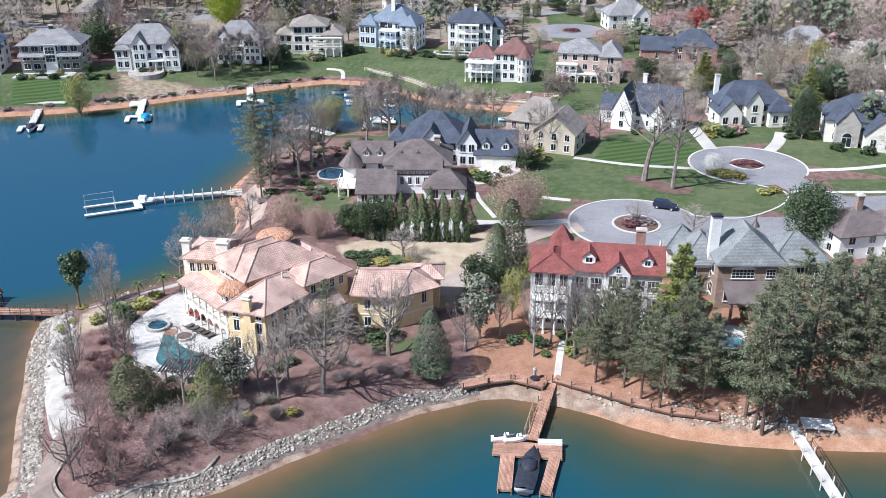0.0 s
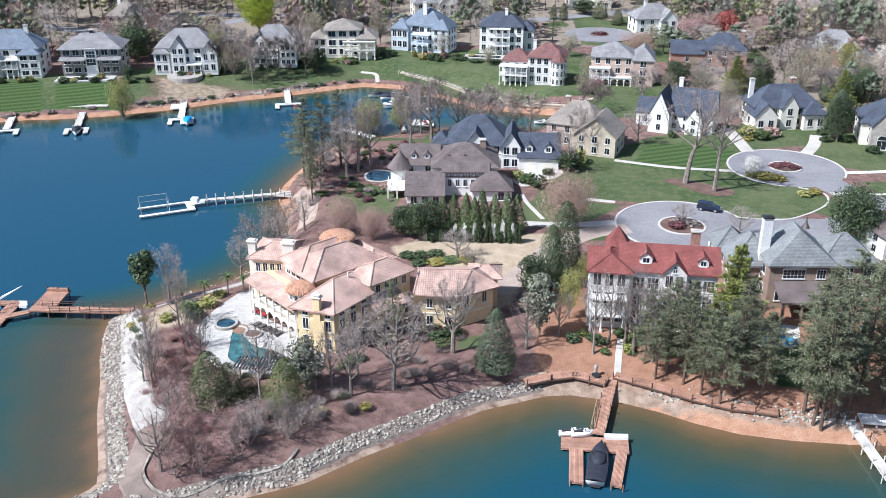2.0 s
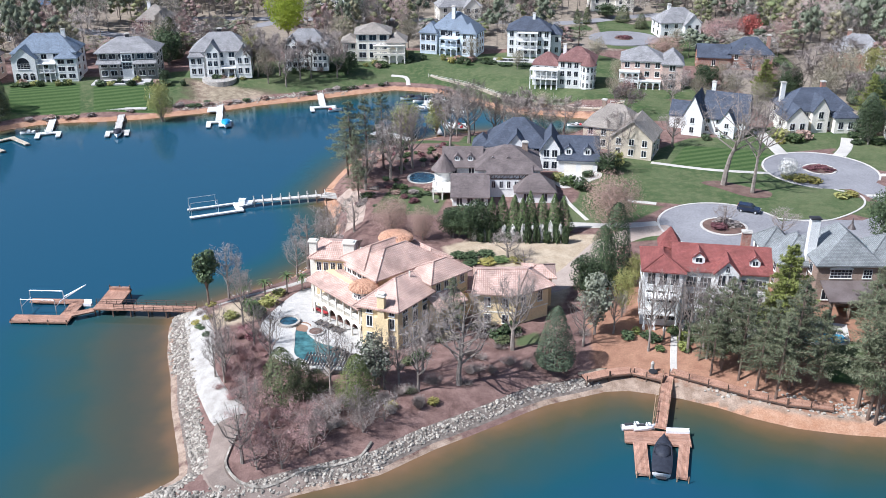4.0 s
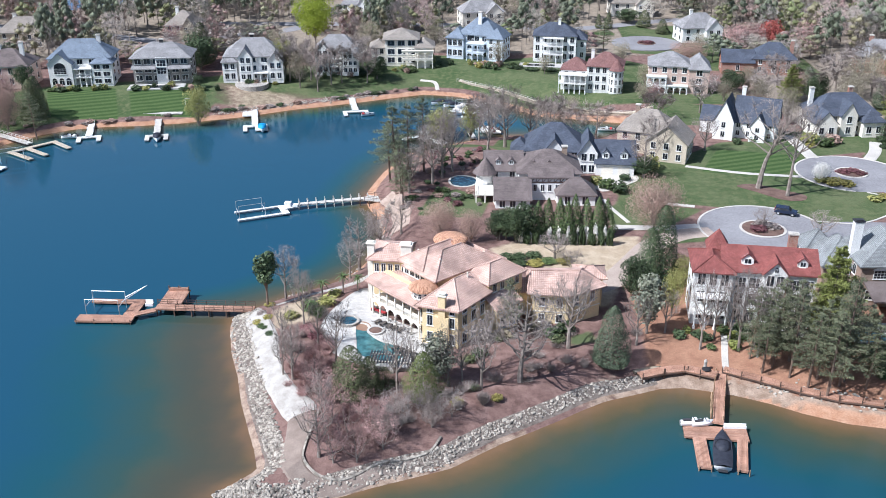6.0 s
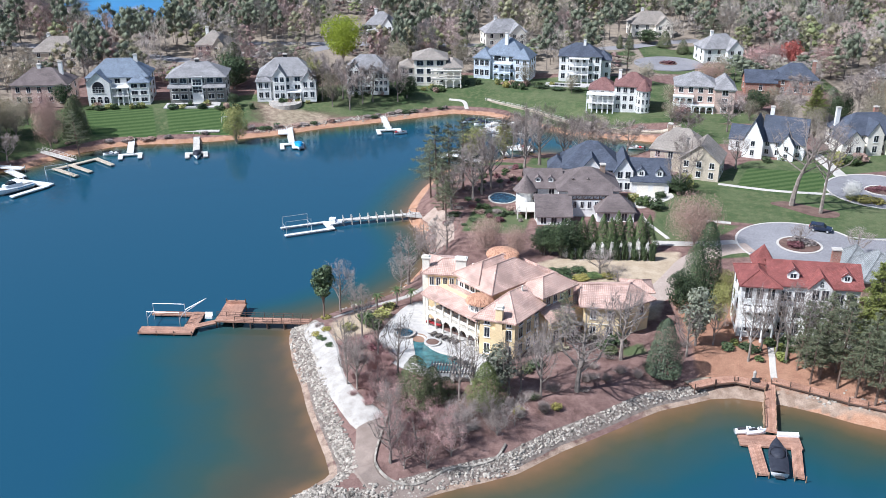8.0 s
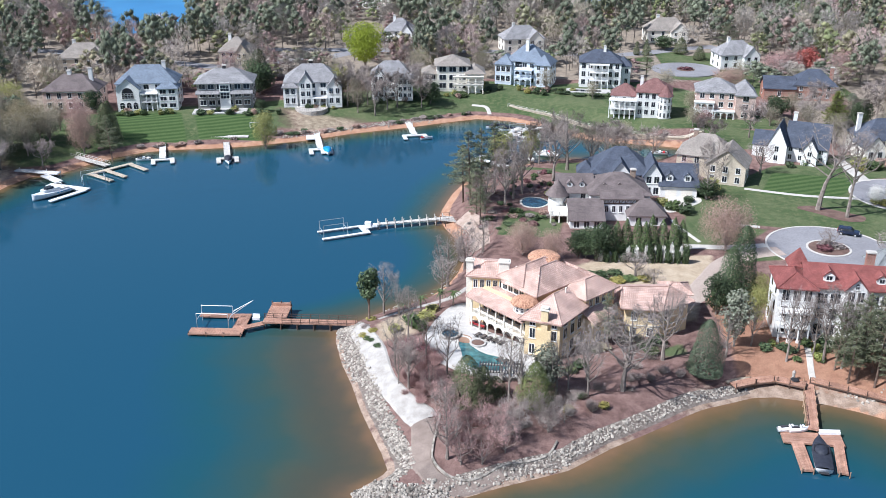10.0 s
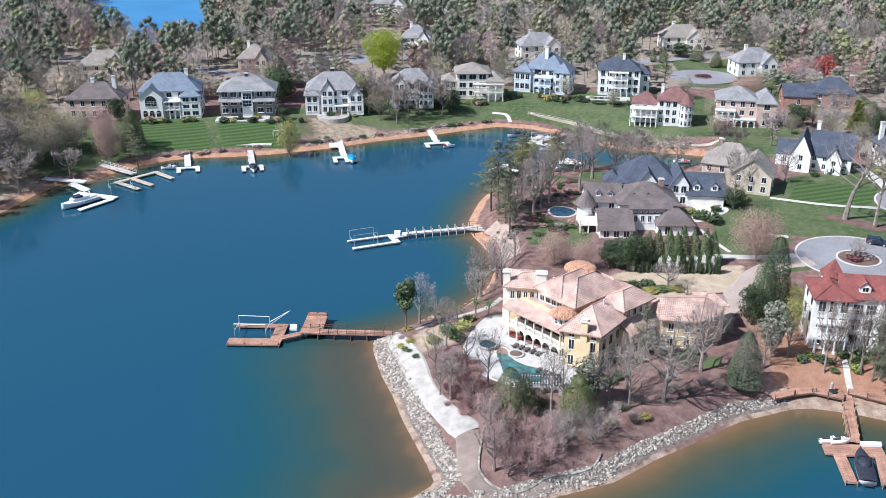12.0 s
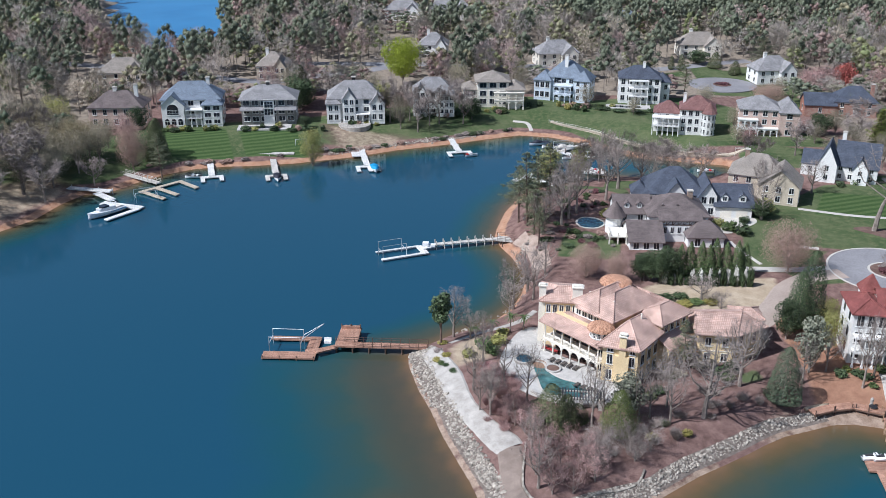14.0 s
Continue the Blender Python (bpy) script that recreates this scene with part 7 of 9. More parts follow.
def cone_tree(seed, height, spread, count, size=0.3, power=0.75, base=0.04, trunk=0.14):
    """A dense conifer or arborvitae down to the ground."""
    rng = random.Random(seed)
    wood, leaf = Solid().tube((0, 0, -0.3), (0, 0, height * 0.8), trunk, 0.03, 6, False), Solid()
    bumps = [(rng.random() * 6.28, rng.random(), rng.uniform(0.05, 0.22)) for _ in range(26)]
    for _ in range(count):
        t = rng.random() ** 1.35
        ang = rng.random() * 6.28
        rad = spread / 2 * (1 - t) ** power * min(1, 0.55 + t * 5)
        for a, h, k in bumps:
            da = abs((ang - a + math.pi) % (2 * math.pi) - math.pi)
            if da < 0.6 and abs(t - h) < 0.09:
                rad *= 1 + k * (1 - da / 0.6)
        rad *= rng.uniform(0.55, 1.0) ** 0.5
        z = height * (base + (1 - base) * t)
        c = Vector((math.cos(ang) * rad, math.sin(ang) * rad, z))
        n = Vector((math.cos(ang), math.sin(ang), rng.gauss(0.5, 0.5))).normalized()
        u = n.orthogonal().normalized()
        u.rotate(Matrix.Rotation(rng.random() * 6.28, 3, n))
        v = n.cross(u)
        k = size * rng.uniform(0.5, 1.4) * (1 - 0.4 * t)
        leaf.face(c - u * k, c - v * k * 0.6, c + u * k, c + v * k * 0.6)
    return wood, leaf


def round_tree(seed, height, spread, count, size=0.35, trunk_share=0.2, lobes=9, low=0.0):
    """A leafy tree whose crown is made of several uneven lobes on limbs."""
    rng = random.Random(seed)
    wood, leaf = Solid(), Solid()
    r = height * 0.016 + 0.05
    wood.tube((0, 0, -0.3), (0, 0, height * 0.55), r, r * 0.5, 7, False)
    zc = height * (0.5 + trunk_share * 0.5)
    for i in range(lobes):
        a = i * 2.399 + rng.uniform(-0.3, 0.3)
        k = rng.uniform(0.25, 0.62) if i else 0.0
        f = -0.75 + 1.6 * (i + 0.5) / lobes + rng.uniform(-0.12, 0.12)
        k *= math.sqrt(max(0.15, 1 - f * f))
        c = Vector((math.cos(a) * k * spread / 2, math.sin(a) * k * spread / 2, zc + f * (height * (1 - trunk_share) / 2) * 0.72))
        rad = spread * rng.uniform(0.21, 0.31)
        wood.tube((0, 0, height * trunk_share * 0.9), c, r * 0.45, 0.03, 4, False)
        leaf_cloud(rng, leaf, c, (rad, rad, rad * 0.95), count // lobes, size, 1, 0.5)
    return wood, leaf


def bush_solid(seed, count, size=0.16, lobes=5):
    rng = random.Random(seed)
    s = Solid()
    for i in range(lobes):
        a = i * 2.4
        c = (math.cos(a) * 0.28 * (i > 0), math.sin(a) * 0.28 * (i > 0), 0.42 + rng.uniform(-0.1, 0.12))
        leaf_cloud(rng, s, c, (0.36, 0.36, 0.40), count // lobes, size, 1, 0.5)
    return s


def kind(name, solids, barkm, leafm, crown, label, category="tree"):
    """A first tree of a kind, standing at its first place later."""
    root = thing(name, pose(0, 0, 0), label, category)
    part("trunk", solids[0], barkm, root)
    part(crown, solids[1], leafm, root)
    return root


def plant(protos, rows, h0, w0, group=""):
    """Rows of x, y, height, width."""
    for i, (x, y, h, w) in enumerate(rows):
        proto = protos[i % len(protos)]
        m = pose(x, y, ground_z(x, y) - 0.05, 0, 0, (i * 137) % 360) @ Matrix.Diagonal((w / w0, w / w0, h / h0, 1))
        if not proto.get("stands"):
            proto.matrix_world = m
            proto["stands"] = 1
            ob = proto
        else:
            scale_free = proto.scale.copy()
            proto.scale = (1, 1, 1)
            ob = copy_thing(proto, m)
            proto.scale = scale_free
        if group:
            ob["group"] = group


bare = [kind("bare_tree", limb_tree(s, 13, 7, 900, 0.03, 1.0, 0.30, 17, 1.25), BARK, TWIG, "crown", "leafless grey-barked tree with fine twigs standing in mulch") for s in (1, 2, 3)]
bare_big = [kind("bare_tree", limb_tree(s, 20, 11, 1700, 0.036, 1.3, 0.3, 23, 1.35), BARK, TWIG, "crown", "tall leafless hardwood with spreading limbs") for s in (11, 12)]
bare_far = [kind("bare_tree", limb_tree(s, 14, 9, 1100, 0.07, 1.4, 0.25, 9), BARK, TWIG, "crown", "leafless tree with a hazy brown crown by the far shore") for s in (21, 22)]
pine = [kind("pine_tree", pine_tree(s, 18, 9.6, 48, 120, 0.22, 0.30), PINEBARK, PINEGREEN, "crown", "tall pine with an open grey-green crown on a bare trunk") for s in (31, 32, 33)]
thuja = [kind("arborvitae", cone_tree(s, 9, 3, 2600, 0.16), BARK, THUJA, "foliage", "narrow dense arborvitae standing in a row") for s in (41, 42)]
cypress = [kind("cypress_tree", cone_tree(45, 13.5, 5.8, 7600, 0.17, 0.42), BARK, DARKLEAF, "foliage", "tall dark green cypress beside the drive")]
cedar = [kind("cedar_tree", cone_tree(s, 12, 6, 9000, 0.15, 0.5), BARK, CEDARLEAF, "foliage", "broad conical dark cedar") for s in (51,)]
magnolia = [kind("magnolia_tree", round_tree(s, 10, 6.5, 4200, 0.20, 0.06, 13), BARK, DARKLEAF, "crown", "dense dark evergreen magnolia") for s in (61, 62)]
grey_ever = [kind("olive_tree", round_tree(65, 12, 6, 2400, 0.24, 0.08, 11), BARK, GREYLEAF, "crown", "tall grey-green evergreen tree")]
oak = [kind("evergreen_tree", round_tree(68, 12, 5.4, 2400, 0.26, 0.3, 9), PINEBARK, DARKLEAF, "crown", "dark evergreen with a clear trunk at the water")]
hazy = [kind("bare_tree", round_tree(s, 15, 12, 4300, 0.165, 0.16, 17), BARK, OLIVETWIG, "crown", "broad tree with a dense haze of olive-brown buds") for s in (25, 26, 27)]
lime = [kind("spring_tree", round_tree(s, 15, 13, 11000, 0.21, 0.12, 16), BARK, LIME, "crown", "bright lime-green tree in new leaf") for s in (71,)]
olive = [kind("budding_tree", round_tree(s, 15, 10, 4200, 0.2, 0.12, 15), BARK, OLIVE, "crown", "tree hazy with yellow-green new leaves") for s in (75, 76)]
bud = []
for s in (81, 82):
    w, f = round_tree(s, 11, 12, 11000, 0.12, 0.1, 21)
    bud.append(kind("budding_tree", (w, f), BARK, BUD, "crown", "broad tree covered in pinkish orange buds"))
redtree = [kind("red_tree", round_tree(85, 10, 11, 2200, 0.35, 0.15), BARK, REDLEAF, "crown", "tree with bright red spring leaves")]
blossom = [kind("blossom_tree", round_tree(88, 5, 6, 5200, 0.11, 0.15, 14), BARK, BLOSSOM, "crown", "small tree covered in white blossom")]

plant(bare, [(-60.4, 154.4, 11.5, 5.7), (-54.5, 124.1, 8, 3.4), (-52.8, 123.9, 10.4, 4), (-35.9, 120.1, 13.4, 4.8), (-33.8, 123.2, 8.4, 4), (-22.9, 121.6, 12.5, 5), (-22.6, 126.9, 12, 5), (-28.1, 121.8, 12, 4.5), (-26, 123.4, 10, 4), (13.6, 136.5, 15, 5), (16.4, 139.4, 13, 4.4), (19.8, 136, 16.5, 5.6), (18.7, 138.2, 12, 4), (22.6, 134.5, 15, 5), (-46.1, 111.1, 9.2, 4), (-45.3, 103.4, 10.2, 5.7), (-52.7, 122.5, 10.3, 4.2), (-46.5, 127, 12.3, 4.8), (-55.8, 130.6, 10.1, 4.2), (-54.3, 140.9, 11.1, 4.0), (-50.5, 133, 9.5, 4)], 13, 7)
plant(bare, [(45.9, 179, 7, 5.6), (-48.3, 169.3, 12.4, 7.7), (-44.1, 169.5, 10.2, 6.5), (-49.2, 162.6, 8.9, 5.3), (-41, 183, 9, 6), (-45, 178, 11, 7), (36, 185, 5, 5), (-6, 163, 5, 5), (-9, 168, 6, 6), (15.2, 216.6, 11.4, 7.9), (20.5, 231.3, 12.7, 9.8), (34.3, 238.6, 10.2, 7.2), (3, 137, 10, 5), (8.4, 141, 9, 4), (-57, 150, 7, 4), (25.5, 139.6, 13, 6), (29.5, 139.8, 12, 6), (22.4, 136.5, 12, 5)], 13, 7)
plant(bare_big, [(-16.9, 123.8, 16.5, 10), (-8.6, 134.7, 14.5, 8), (-33.9, 214.2, 18.6, 8.5), (-22.9, 229.2, 18.8, 9), (-18.4, 240.8, 18.8, 10.5), (-36, 209.6, 16, 7.5), (-31.6, 218.3, 16.2, 7.5), (-11.4, 243.5, 15.4, 8), (-7.4, 251.2, 13.6, 7), (-41, 202.8, 12.9, 8)], 20, 11)
shade = [kind("bare_tree", limb_tree(s, 24, 14, 1300, 0.028, 1.3, 0.46, 17, 1.3), BARK, TWIG, "crown", "tall leafless oak with a thick pale trunk in a lawn bed") for s in (15, 16)]
plant(shade, [(41.3, 210.3, 25, 16), (46.7, 205.3, 23.5, 12)], 24, 14)
plant(bare_far, [(-185.2, 230.6, 20.3, 15.6), (-88.7, 312.2, 16.1, 10.1), (-83.5, 310.9, 14.5, 9.1), (-76.4, 309, 14, 9), (-90.2, 308.2, 13, 10), (-64.7, 313.7, 13.1, 8.1), (-79.9, 303, 15, 8), (-73, 311, 15, 8), (-68.7, 318, 14, 8), (-25.5, 255, 14.6, 7.7), (-22.2, 255.5, 16.3, 7.7), (-17.4, 259, 13.1, 7), (-9.3, 259.4, 13.2, 8), (-5, 259, 14.1, 8), (-1.6, 258.4, 12.4, 8), (7.7, 257.5, 12.2, 10.6), (2.2, 257.6, 8.8, 7.1), (99.2, 311.8, 16, 13.5), (86.6, 297, 15.4, 12.8), (72.2, 310.4, 10.7, 11.3)], 14, 9, "bare trees by the water")
plant(bare_far, [(-190, 245, 15, 12), (-178, 228, 14, 11), (-198, 225, 18, 14), (-186, 212, 15, 12), (-194, 260, 17, 13), (-170, 243, 9, 8), (-70, 327, 13, 10), (-104, 322, 15, 10), (-134, 318, 14, 9), (26, 268, 11, 9), (40, 275, 12, 9), (60, 282, 13, 10), (78, 285, 14, 11), (-208, 240, 18, 14), (95, 275, 13, 11), (110, 268, 15, 12)], 14, 9, "bare trees by the water")
plant(pine, [(-18.0, 137.8, 11.5, 5.4), (24.4, 131.9, 12.8, 6.9), (26.6, 129.4, 15.9, 7.2), (28.7, 126.7, 13.8, 7), (30.9, 124.2, 15.1, 8), (33.6, 126.9, 19, 8), (21.3, 134.2, 13.4, 6.1), (37.1, 134.9, 13, 8), (42.8, 123, 19.4, 9.3), (43.4, 120.6, 18.2, 9.1), (44.3, 119.7, 21, 9.1), (46.5, 122.1, 22, 9.3), (51.2, 125.5, 22, 9.5), (55.2, 127.9, 22, 8.9), (58.4, 128.1, 22, 9.8), (61.9, 129, 23, 10), (40.2, 134.5, 9, 6.5), (52.5, 135.7, 18.8, 11), (59.6, 139.4, 16.4, 11), (64.6, 141.3, 15, 11)], 18, 9, "pines on the east bank")
plant(pine, [(67.5, 136.4, 18.8, 11), (24.4, 132.8, 15.5, 7.6), (27.4, 133.2, 15.0, 7.4), (22.6, 130.8, 11.5, 6.4), (30.6, 128.6, 14, 7.6), (34.6, 127.8, 13.5, 7.4), (37.4, 126.2, 11.5, 7), (44.4, 122.4, 13, 8.4), (49.2, 123.4, 14.5, 9), (54.4, 124.2, 15, 9), (59.5, 124.6, 15, 9.4), (65.5, 125.6, 15.5, 10), (71, 131, 18, 11), (-44.6, 209.1, 19.4, 10.5), (-42.0, 213.9, 18.2, 10.5), (-38.6, 218, 18.5, 9.5), (-46.6, 213.4, 15.5, 9), (-43.0, 203.4, 13, 7), (-153.2, 252.9, 15.1, 8), (59.7, 398.7, 14.4, 14), (18.7, 349.2, 14.1, 7.9), (54, 147, 11, 7), (63, 150, 12, 8), (69, 148, 13, 9), (-42, 198, 10, 6), (72, 143, 16, 10), (49, 139, 12, 8)], 18, 9)
plant(thuja, [(-10.1, 177.8, 9.0, 5), (-7.7, 177.6, 9.2, 5), (-4.6, 178.3, 9.8, 5), (-2.1, 179, 8.6, 5), (0.4, 179.1, 9, 5), (2.3, 180.3, 8.2, 4.6), (-12.2, 177.2, 8.6, 5), (-6.1, 177.4, 8.6, 4.8)], 9, 3, "arborvitae hedge")
sunny = [kind("arborvitae", cone_tree(47, 8, 6, 7000, 0.125, 0.5), BARK, SUNTHUJA, "foliage", "broad yellow-green arborvitae on the mulched point")]
plant(sunny, [(-31.7, 118.2, 8.2, 6.6)], 8, 6)
bushpine = [kind("pine_bush", cone_tree(48, 8, 6, 6000, 0.15, 0.42), BARK, BUSHPINE, "foliage", "dense rounded dark pine on the point")]
plant(bushpine, [(-42.8, 118.6, 8.6, 7.2), (-40.2, 119.4, 6.4, 4.6), (-38.2, 121.4, 3.4, 4)], 8, 6)
plant(cypress, [(10.4, 160, 15.8, 6.8), (8.0, 158.6, 12, 5.8)], 13.5, 5.4)
plant(cedar, [(-1.9, 131.2, 11, 6.8), (78.8, 300, 8.7, 7.3), (88.9, 253.3, 11.3, 8.3), (106.4, 285, 10.8, 9), (96, 282, 10, 7)], 12, 6)
bigmag = [kind("magnolia_tree", round_tree(69, 14, 11, 9000, 0.2, 0.05, 21), BARK, DARKLEAF, "crown", "large dense dark magnolia at the road bend")]
plant(bigmag, [(66.8, 176.8, 13.5, 11.5)], 14, 11)
plant(magnolia, [(4.6, 153.4, 9.2, 5.6), (-18.7, 176.5, 8, 5.5), (-14.7, 176.2, 8.7, 5.7), (-16.6, 175, 8.8, 4.3), (15.2, 217.4, 4.9, 6.6), (-124.6, 322.1, 13.5, 11.8), (-61.8, 317.9, 8.2, 8.2), (-61.6, 390.7, 16.8, 17.3), (35.7, 411.5, 6.5, 10.6), (101.7, 446.4, 14.5, 17.6), (54.5, 298.8, 7.9, 9), (-20.5, 177, 7, 5), (-174, 292, 9, 7), (-118, 297, 5, 4)], 10, 6.5)
plant(grey_ever, [(5.2, 140.5, 12.4, 6.2), (-29.8, 122.8, 9.4, 6.4)], 12, 6)
plant(oak, [(-62.7, 149.4, 12.1, 5.4)], 12, 5.4)
plant(lime, [(-91, 363, 20, 17)], 15, 13)
plant(hazy, [(-189, 245, 15, 13), (-182, 245, 14, 12), (-177, 249, 14, 11), (-174, 258, 13, 10), (-202, 272, 15, 13), (-196, 262, 16, 13), (-196, 236, 16, 13), (-186, 233, 14, 12), (-205, 250, 17, 14), (-180, 238, 14, 12), (-186, 258, 14, 12), (-190, 224, 15, 12), (-198, 213, 15, 13), (-208, 226, 16, 14), (-176, 270, 10, 9), (-86, 304, 13, 9), (-20, 333, 9, 8), (55, 352, 9, 9), (-4, 322, 7, 6), (-130, 330, 14, 11), (-160, 322, 15, 12), (-100, 334, 13, 11), (-68, 345, 14, 11), (-44, 352, 13, 10), (24, 336, 9, 8), (60, 300, 9, 8), (50, 289, 7, 7), (25, 287, 7, 7), (28, 306, 8, 7), (3, 285, 6, 6)], 15, 12, "hazy trees round the far houses")
plant(olive, [(14.1, 158.7, 7.1, 5.1), (10.5, 147.0, 10, 5), (-110.3, 268.7, 14.8, 8.6), (-196, 280, 15, 11), (107.7, 305, 14, 8.6), (-36, 262, 13, 9), (-28, 258, 12, 8), (-38, 256, 11, 7), (-93, 314, 14, 10)], 15, 10)
tawny = [kind("budding_tree", round_tree(s, 14, 12, 8200, 0.15, 0.14, 19), BARK, TAWNY, "crown", "full rounded tree covered in tawny olive buds") for s in (91, 92)]
plant(tawny, [(-192.0, 248.2, 15, 13), (-185.9, 248.6, 14, 13), (-180.6, 255.8, 14, 12), (-178.2, 260.6, 12, 10), (-196.6, 265.6, 15, 13), (-189.9, 271.1, 13, 12)], 14, 12, "hazy trees round the far houses")
plant(bushpine, [(-159.7, 269.2, 12, 7)], 8, 6)
golden = [kind("golden_cypress", pine_tree(37, 16, 9.6, 100, 190, 0.26, 0.06), BARK, SUNLEAF, "crown", "yellow-green golden cypress with layered sprays")]
plant(golden, [(35.8, 141.8, 16.6, 9.2), (92, 262, 14, 8), (70, 288, 12, 8)], 16, 9)
plant(bud, [(12.6, 182.5, 12.2, 13.5), (-32.3, 177.6, 7.9, 8.9), (-163.1, 256.3, 15, 10.9), (48.9, 342.1, 7.5, 16), (72.2, 292.9, 9.4, 9.8), (-26, 175, 7, 7)], 11, 12)
rosy = [kind("budding_tree", round_tree(86, 10, 11, 4200, 0.15, 0.15, 14), BARK, PINKTWIG, "crown", "tree hazy with rose-pink buds")]
plant(rosy, [(70, 361, 10, 12), (77, 364, 10, 11), (-170, 271, 11, 9), (28, 286, 6, 7), (-128, 352, 12, 10), (-78, 372, 12, 11), (12, 229, 7, 6), (-58, 362, 10, 9), (-140, 342, 12, 10), (96, 360, 11, 12)], 10, 11)
plant(bigmag, [(85.6, 243, 13, 8), (76.6, 284, 11, 8), (96, 268, 13, 7), (102, 274, 13, 7)], 14, 11)
plant(hazy, [(62.5, 264, 12, 8), (56, 272, 12, 9), (104, 284, 15, 11), (84, 276, 13, 10), (90, 292, 14, 11), (115, 292, 14, 11), (98, 297, 15, 11), (78, 268, 10, 8), (110, 276, 14, 11), (120, 262, 13, 10), (48, 268, 9, 7)], 15, 12)
plant(bushpine, [(41.5, 404, 7, 7), (47, 391, 6, 6), (26, 399, 7, 4), (22, 400, 6, 3.4), (-159, 265, 13, 9), (-126, 330, 15, 11)], 8, 6)
plant(redtree, [(84, 367, 11, 10)], 10, 11)
plant(blossom, [(131.8, 328.9, 7.5, 12.6), (57.5, 216.5, 4.5, 5.5), (-72, 336, 7, 9), (118, 322, 7, 11)], 5, 6)

# shrubs
BUSH = {}


def bush(x, y, w, h, leafm, label, group=""):
    if leafm.name not in BUSH:
        BUSH[leafm.name] = [bush_solid(90 + k, 420, 0.105).mesh("shrub", leafm) for k in range(2)]
    meshes = BUSH[leafm.name]
    ob = new("shrub", meshes[int(abs(x * 7 + y * 3)) % 2])
    ob.matrix_world = pose(x, y, ground_z(x, y) - 0.05, 0, 0, (x * 53 + y * 31) % 360) @ Matrix.Diagonal((w, w, h, 1))
    return tagged(ob, label, "shrub", group)


def twig_bush(seed):
    rng = random.Random(seed)
    s = Solid()
    for _ in range(760):
        a, out = rng.random() * 6.28, rng.uniform(0.1, 0.55)
        base = Vector((math.cos(a) * out * 0.25, math.sin(a) * out * 0.25, 0))
        d = Vector((math.cos(a) * out, math.sin(a) * out, rng.uniform(0.55, 1.0)))
        o = base + d * rng.uniform(0.0, 0.6)
        n = d + Vector((rng.gauss(0, 0.35), rng.gauss(0, 0.35), rng.gauss(0, 0.2)))
        side = n.orthogonal().normalized() * 0.0065
        s.face(o - side, o + side, o + n * rng.uniform(0.25, 0.5))
    return s


TWIGBUSH = {m.name: [twig_bush(s).mesh("bare_shrub", m) for s in (1, 2, 3)] for m in (TWIG, PINKTWIG)}


def bare_bush(x, y, w, h, leafm, label, group="", k=0):
    ob = new("bare_shrub", TWIGBUSH[leafm.name][k % 3])
    ob.matrix_world = pose(x, y, ground_z(x, y) - 0.05, 0, 0, (k * 77) % 360) @ Matrix.Diagonal((w, w, h, 1))
    return tagged(ob, label, "shrub", group)


r = random.Random(5)
pink = [kind("budding_shrub", limb_tree(s, 5, 5, 900, 0.024, 0.6, 0.10, 13), BARK, PINKTWIG, "crown", "many-stemmed leafless shrub with pinkish twigs on the point") for s in (91, 92)]
plant(pink, [(-45.6, 106.2, 6.4, 4.4), (-43.2, 102.8, 6, 4.6), (-40.0, 103.6, 6.2, 5), (-36.6, 106.2, 5.6, 4.6), (-41.8, 107, 5.4, 5.4), (-38.6, 109.4, 5.2, 5), (-44.6, 111, 6.6, 4.6), (-40.6, 112.6, 5, 4.6), (-46.4, 115.4, 6.6, 4.2), (-48.6, 119.6, 6, 4.2), (-49.4, 124.4, 5.4, 4)], 5, 5, "pinkish shrubs on the point")
for k in range(28):
    t, s = r.random(), r.random()
    x, y = -46 + 24 * t + r.uniform(-1, 1), 104.5 + 8.5 * t + 9 * s
    if signed(np.array([x]), np.array([y]), LAND)[0] > 5.5:
        bare_bush(x, y, r.uniform(1.8, 3.0), r.uniform(1.3, 2.2), PINKTWIG if t < 0.45 else TWIG, "leafless pinkish shrub in mulch on the point" if t < 0.45 else "leafless grey shrub in mulch on the point", "bare shrubs on the point", k)
for k in range(40):
    x, y = r.uniform(-56, -47), r.uniform(117, 138)
    if x > -53 - (y - 120) * 0.22 and not (x > -46.5 and y > 128):
        bare_bush(x, y, r.uniform(1.4, 2.6), r.uniform(1.2, 2.4), PINKTWIG, "small leafless plum-coloured shrub in mulch", "shrubs below the terrace", k)
for k in range(30):
    x, y = r.uniform(-30, 4), r.uniform(121, 140)
    if signed(np.array([x]), np.array([y]), LAND)[0] > 6 and not (-33 < x < -24 and y > 130):
        bare_bush(x, y, r.uniform(1.5, 3.0), r.uniform(1.0, 2.4), TWIG, "leafless grey shrub below the villa", "shrubs below the villa", k)
grey_rows = []
for k in range(20):
    x, y = r.uniform(-38, -25), r.uniform(108, 117)
    if signed(np.array([x]), np.array([y]), LAND)[0] > 6:
        grey_rows.append((x, y, r.uniform(3.4, 5.4), r.uniform(3.4, 5.0)))
grey_shrub = [kind("bare_shrub", limb_tree(s, 5, 5, 800, 0.022, 0.6, 0.10, 13), BARK, TWIG, "crown", "many-stemmed leafless grey shrub on the point", "shrub") for s in (95, 96)]
plant(grey_shrub, grey_rows, 5, 5, "grey shrubs on the point")
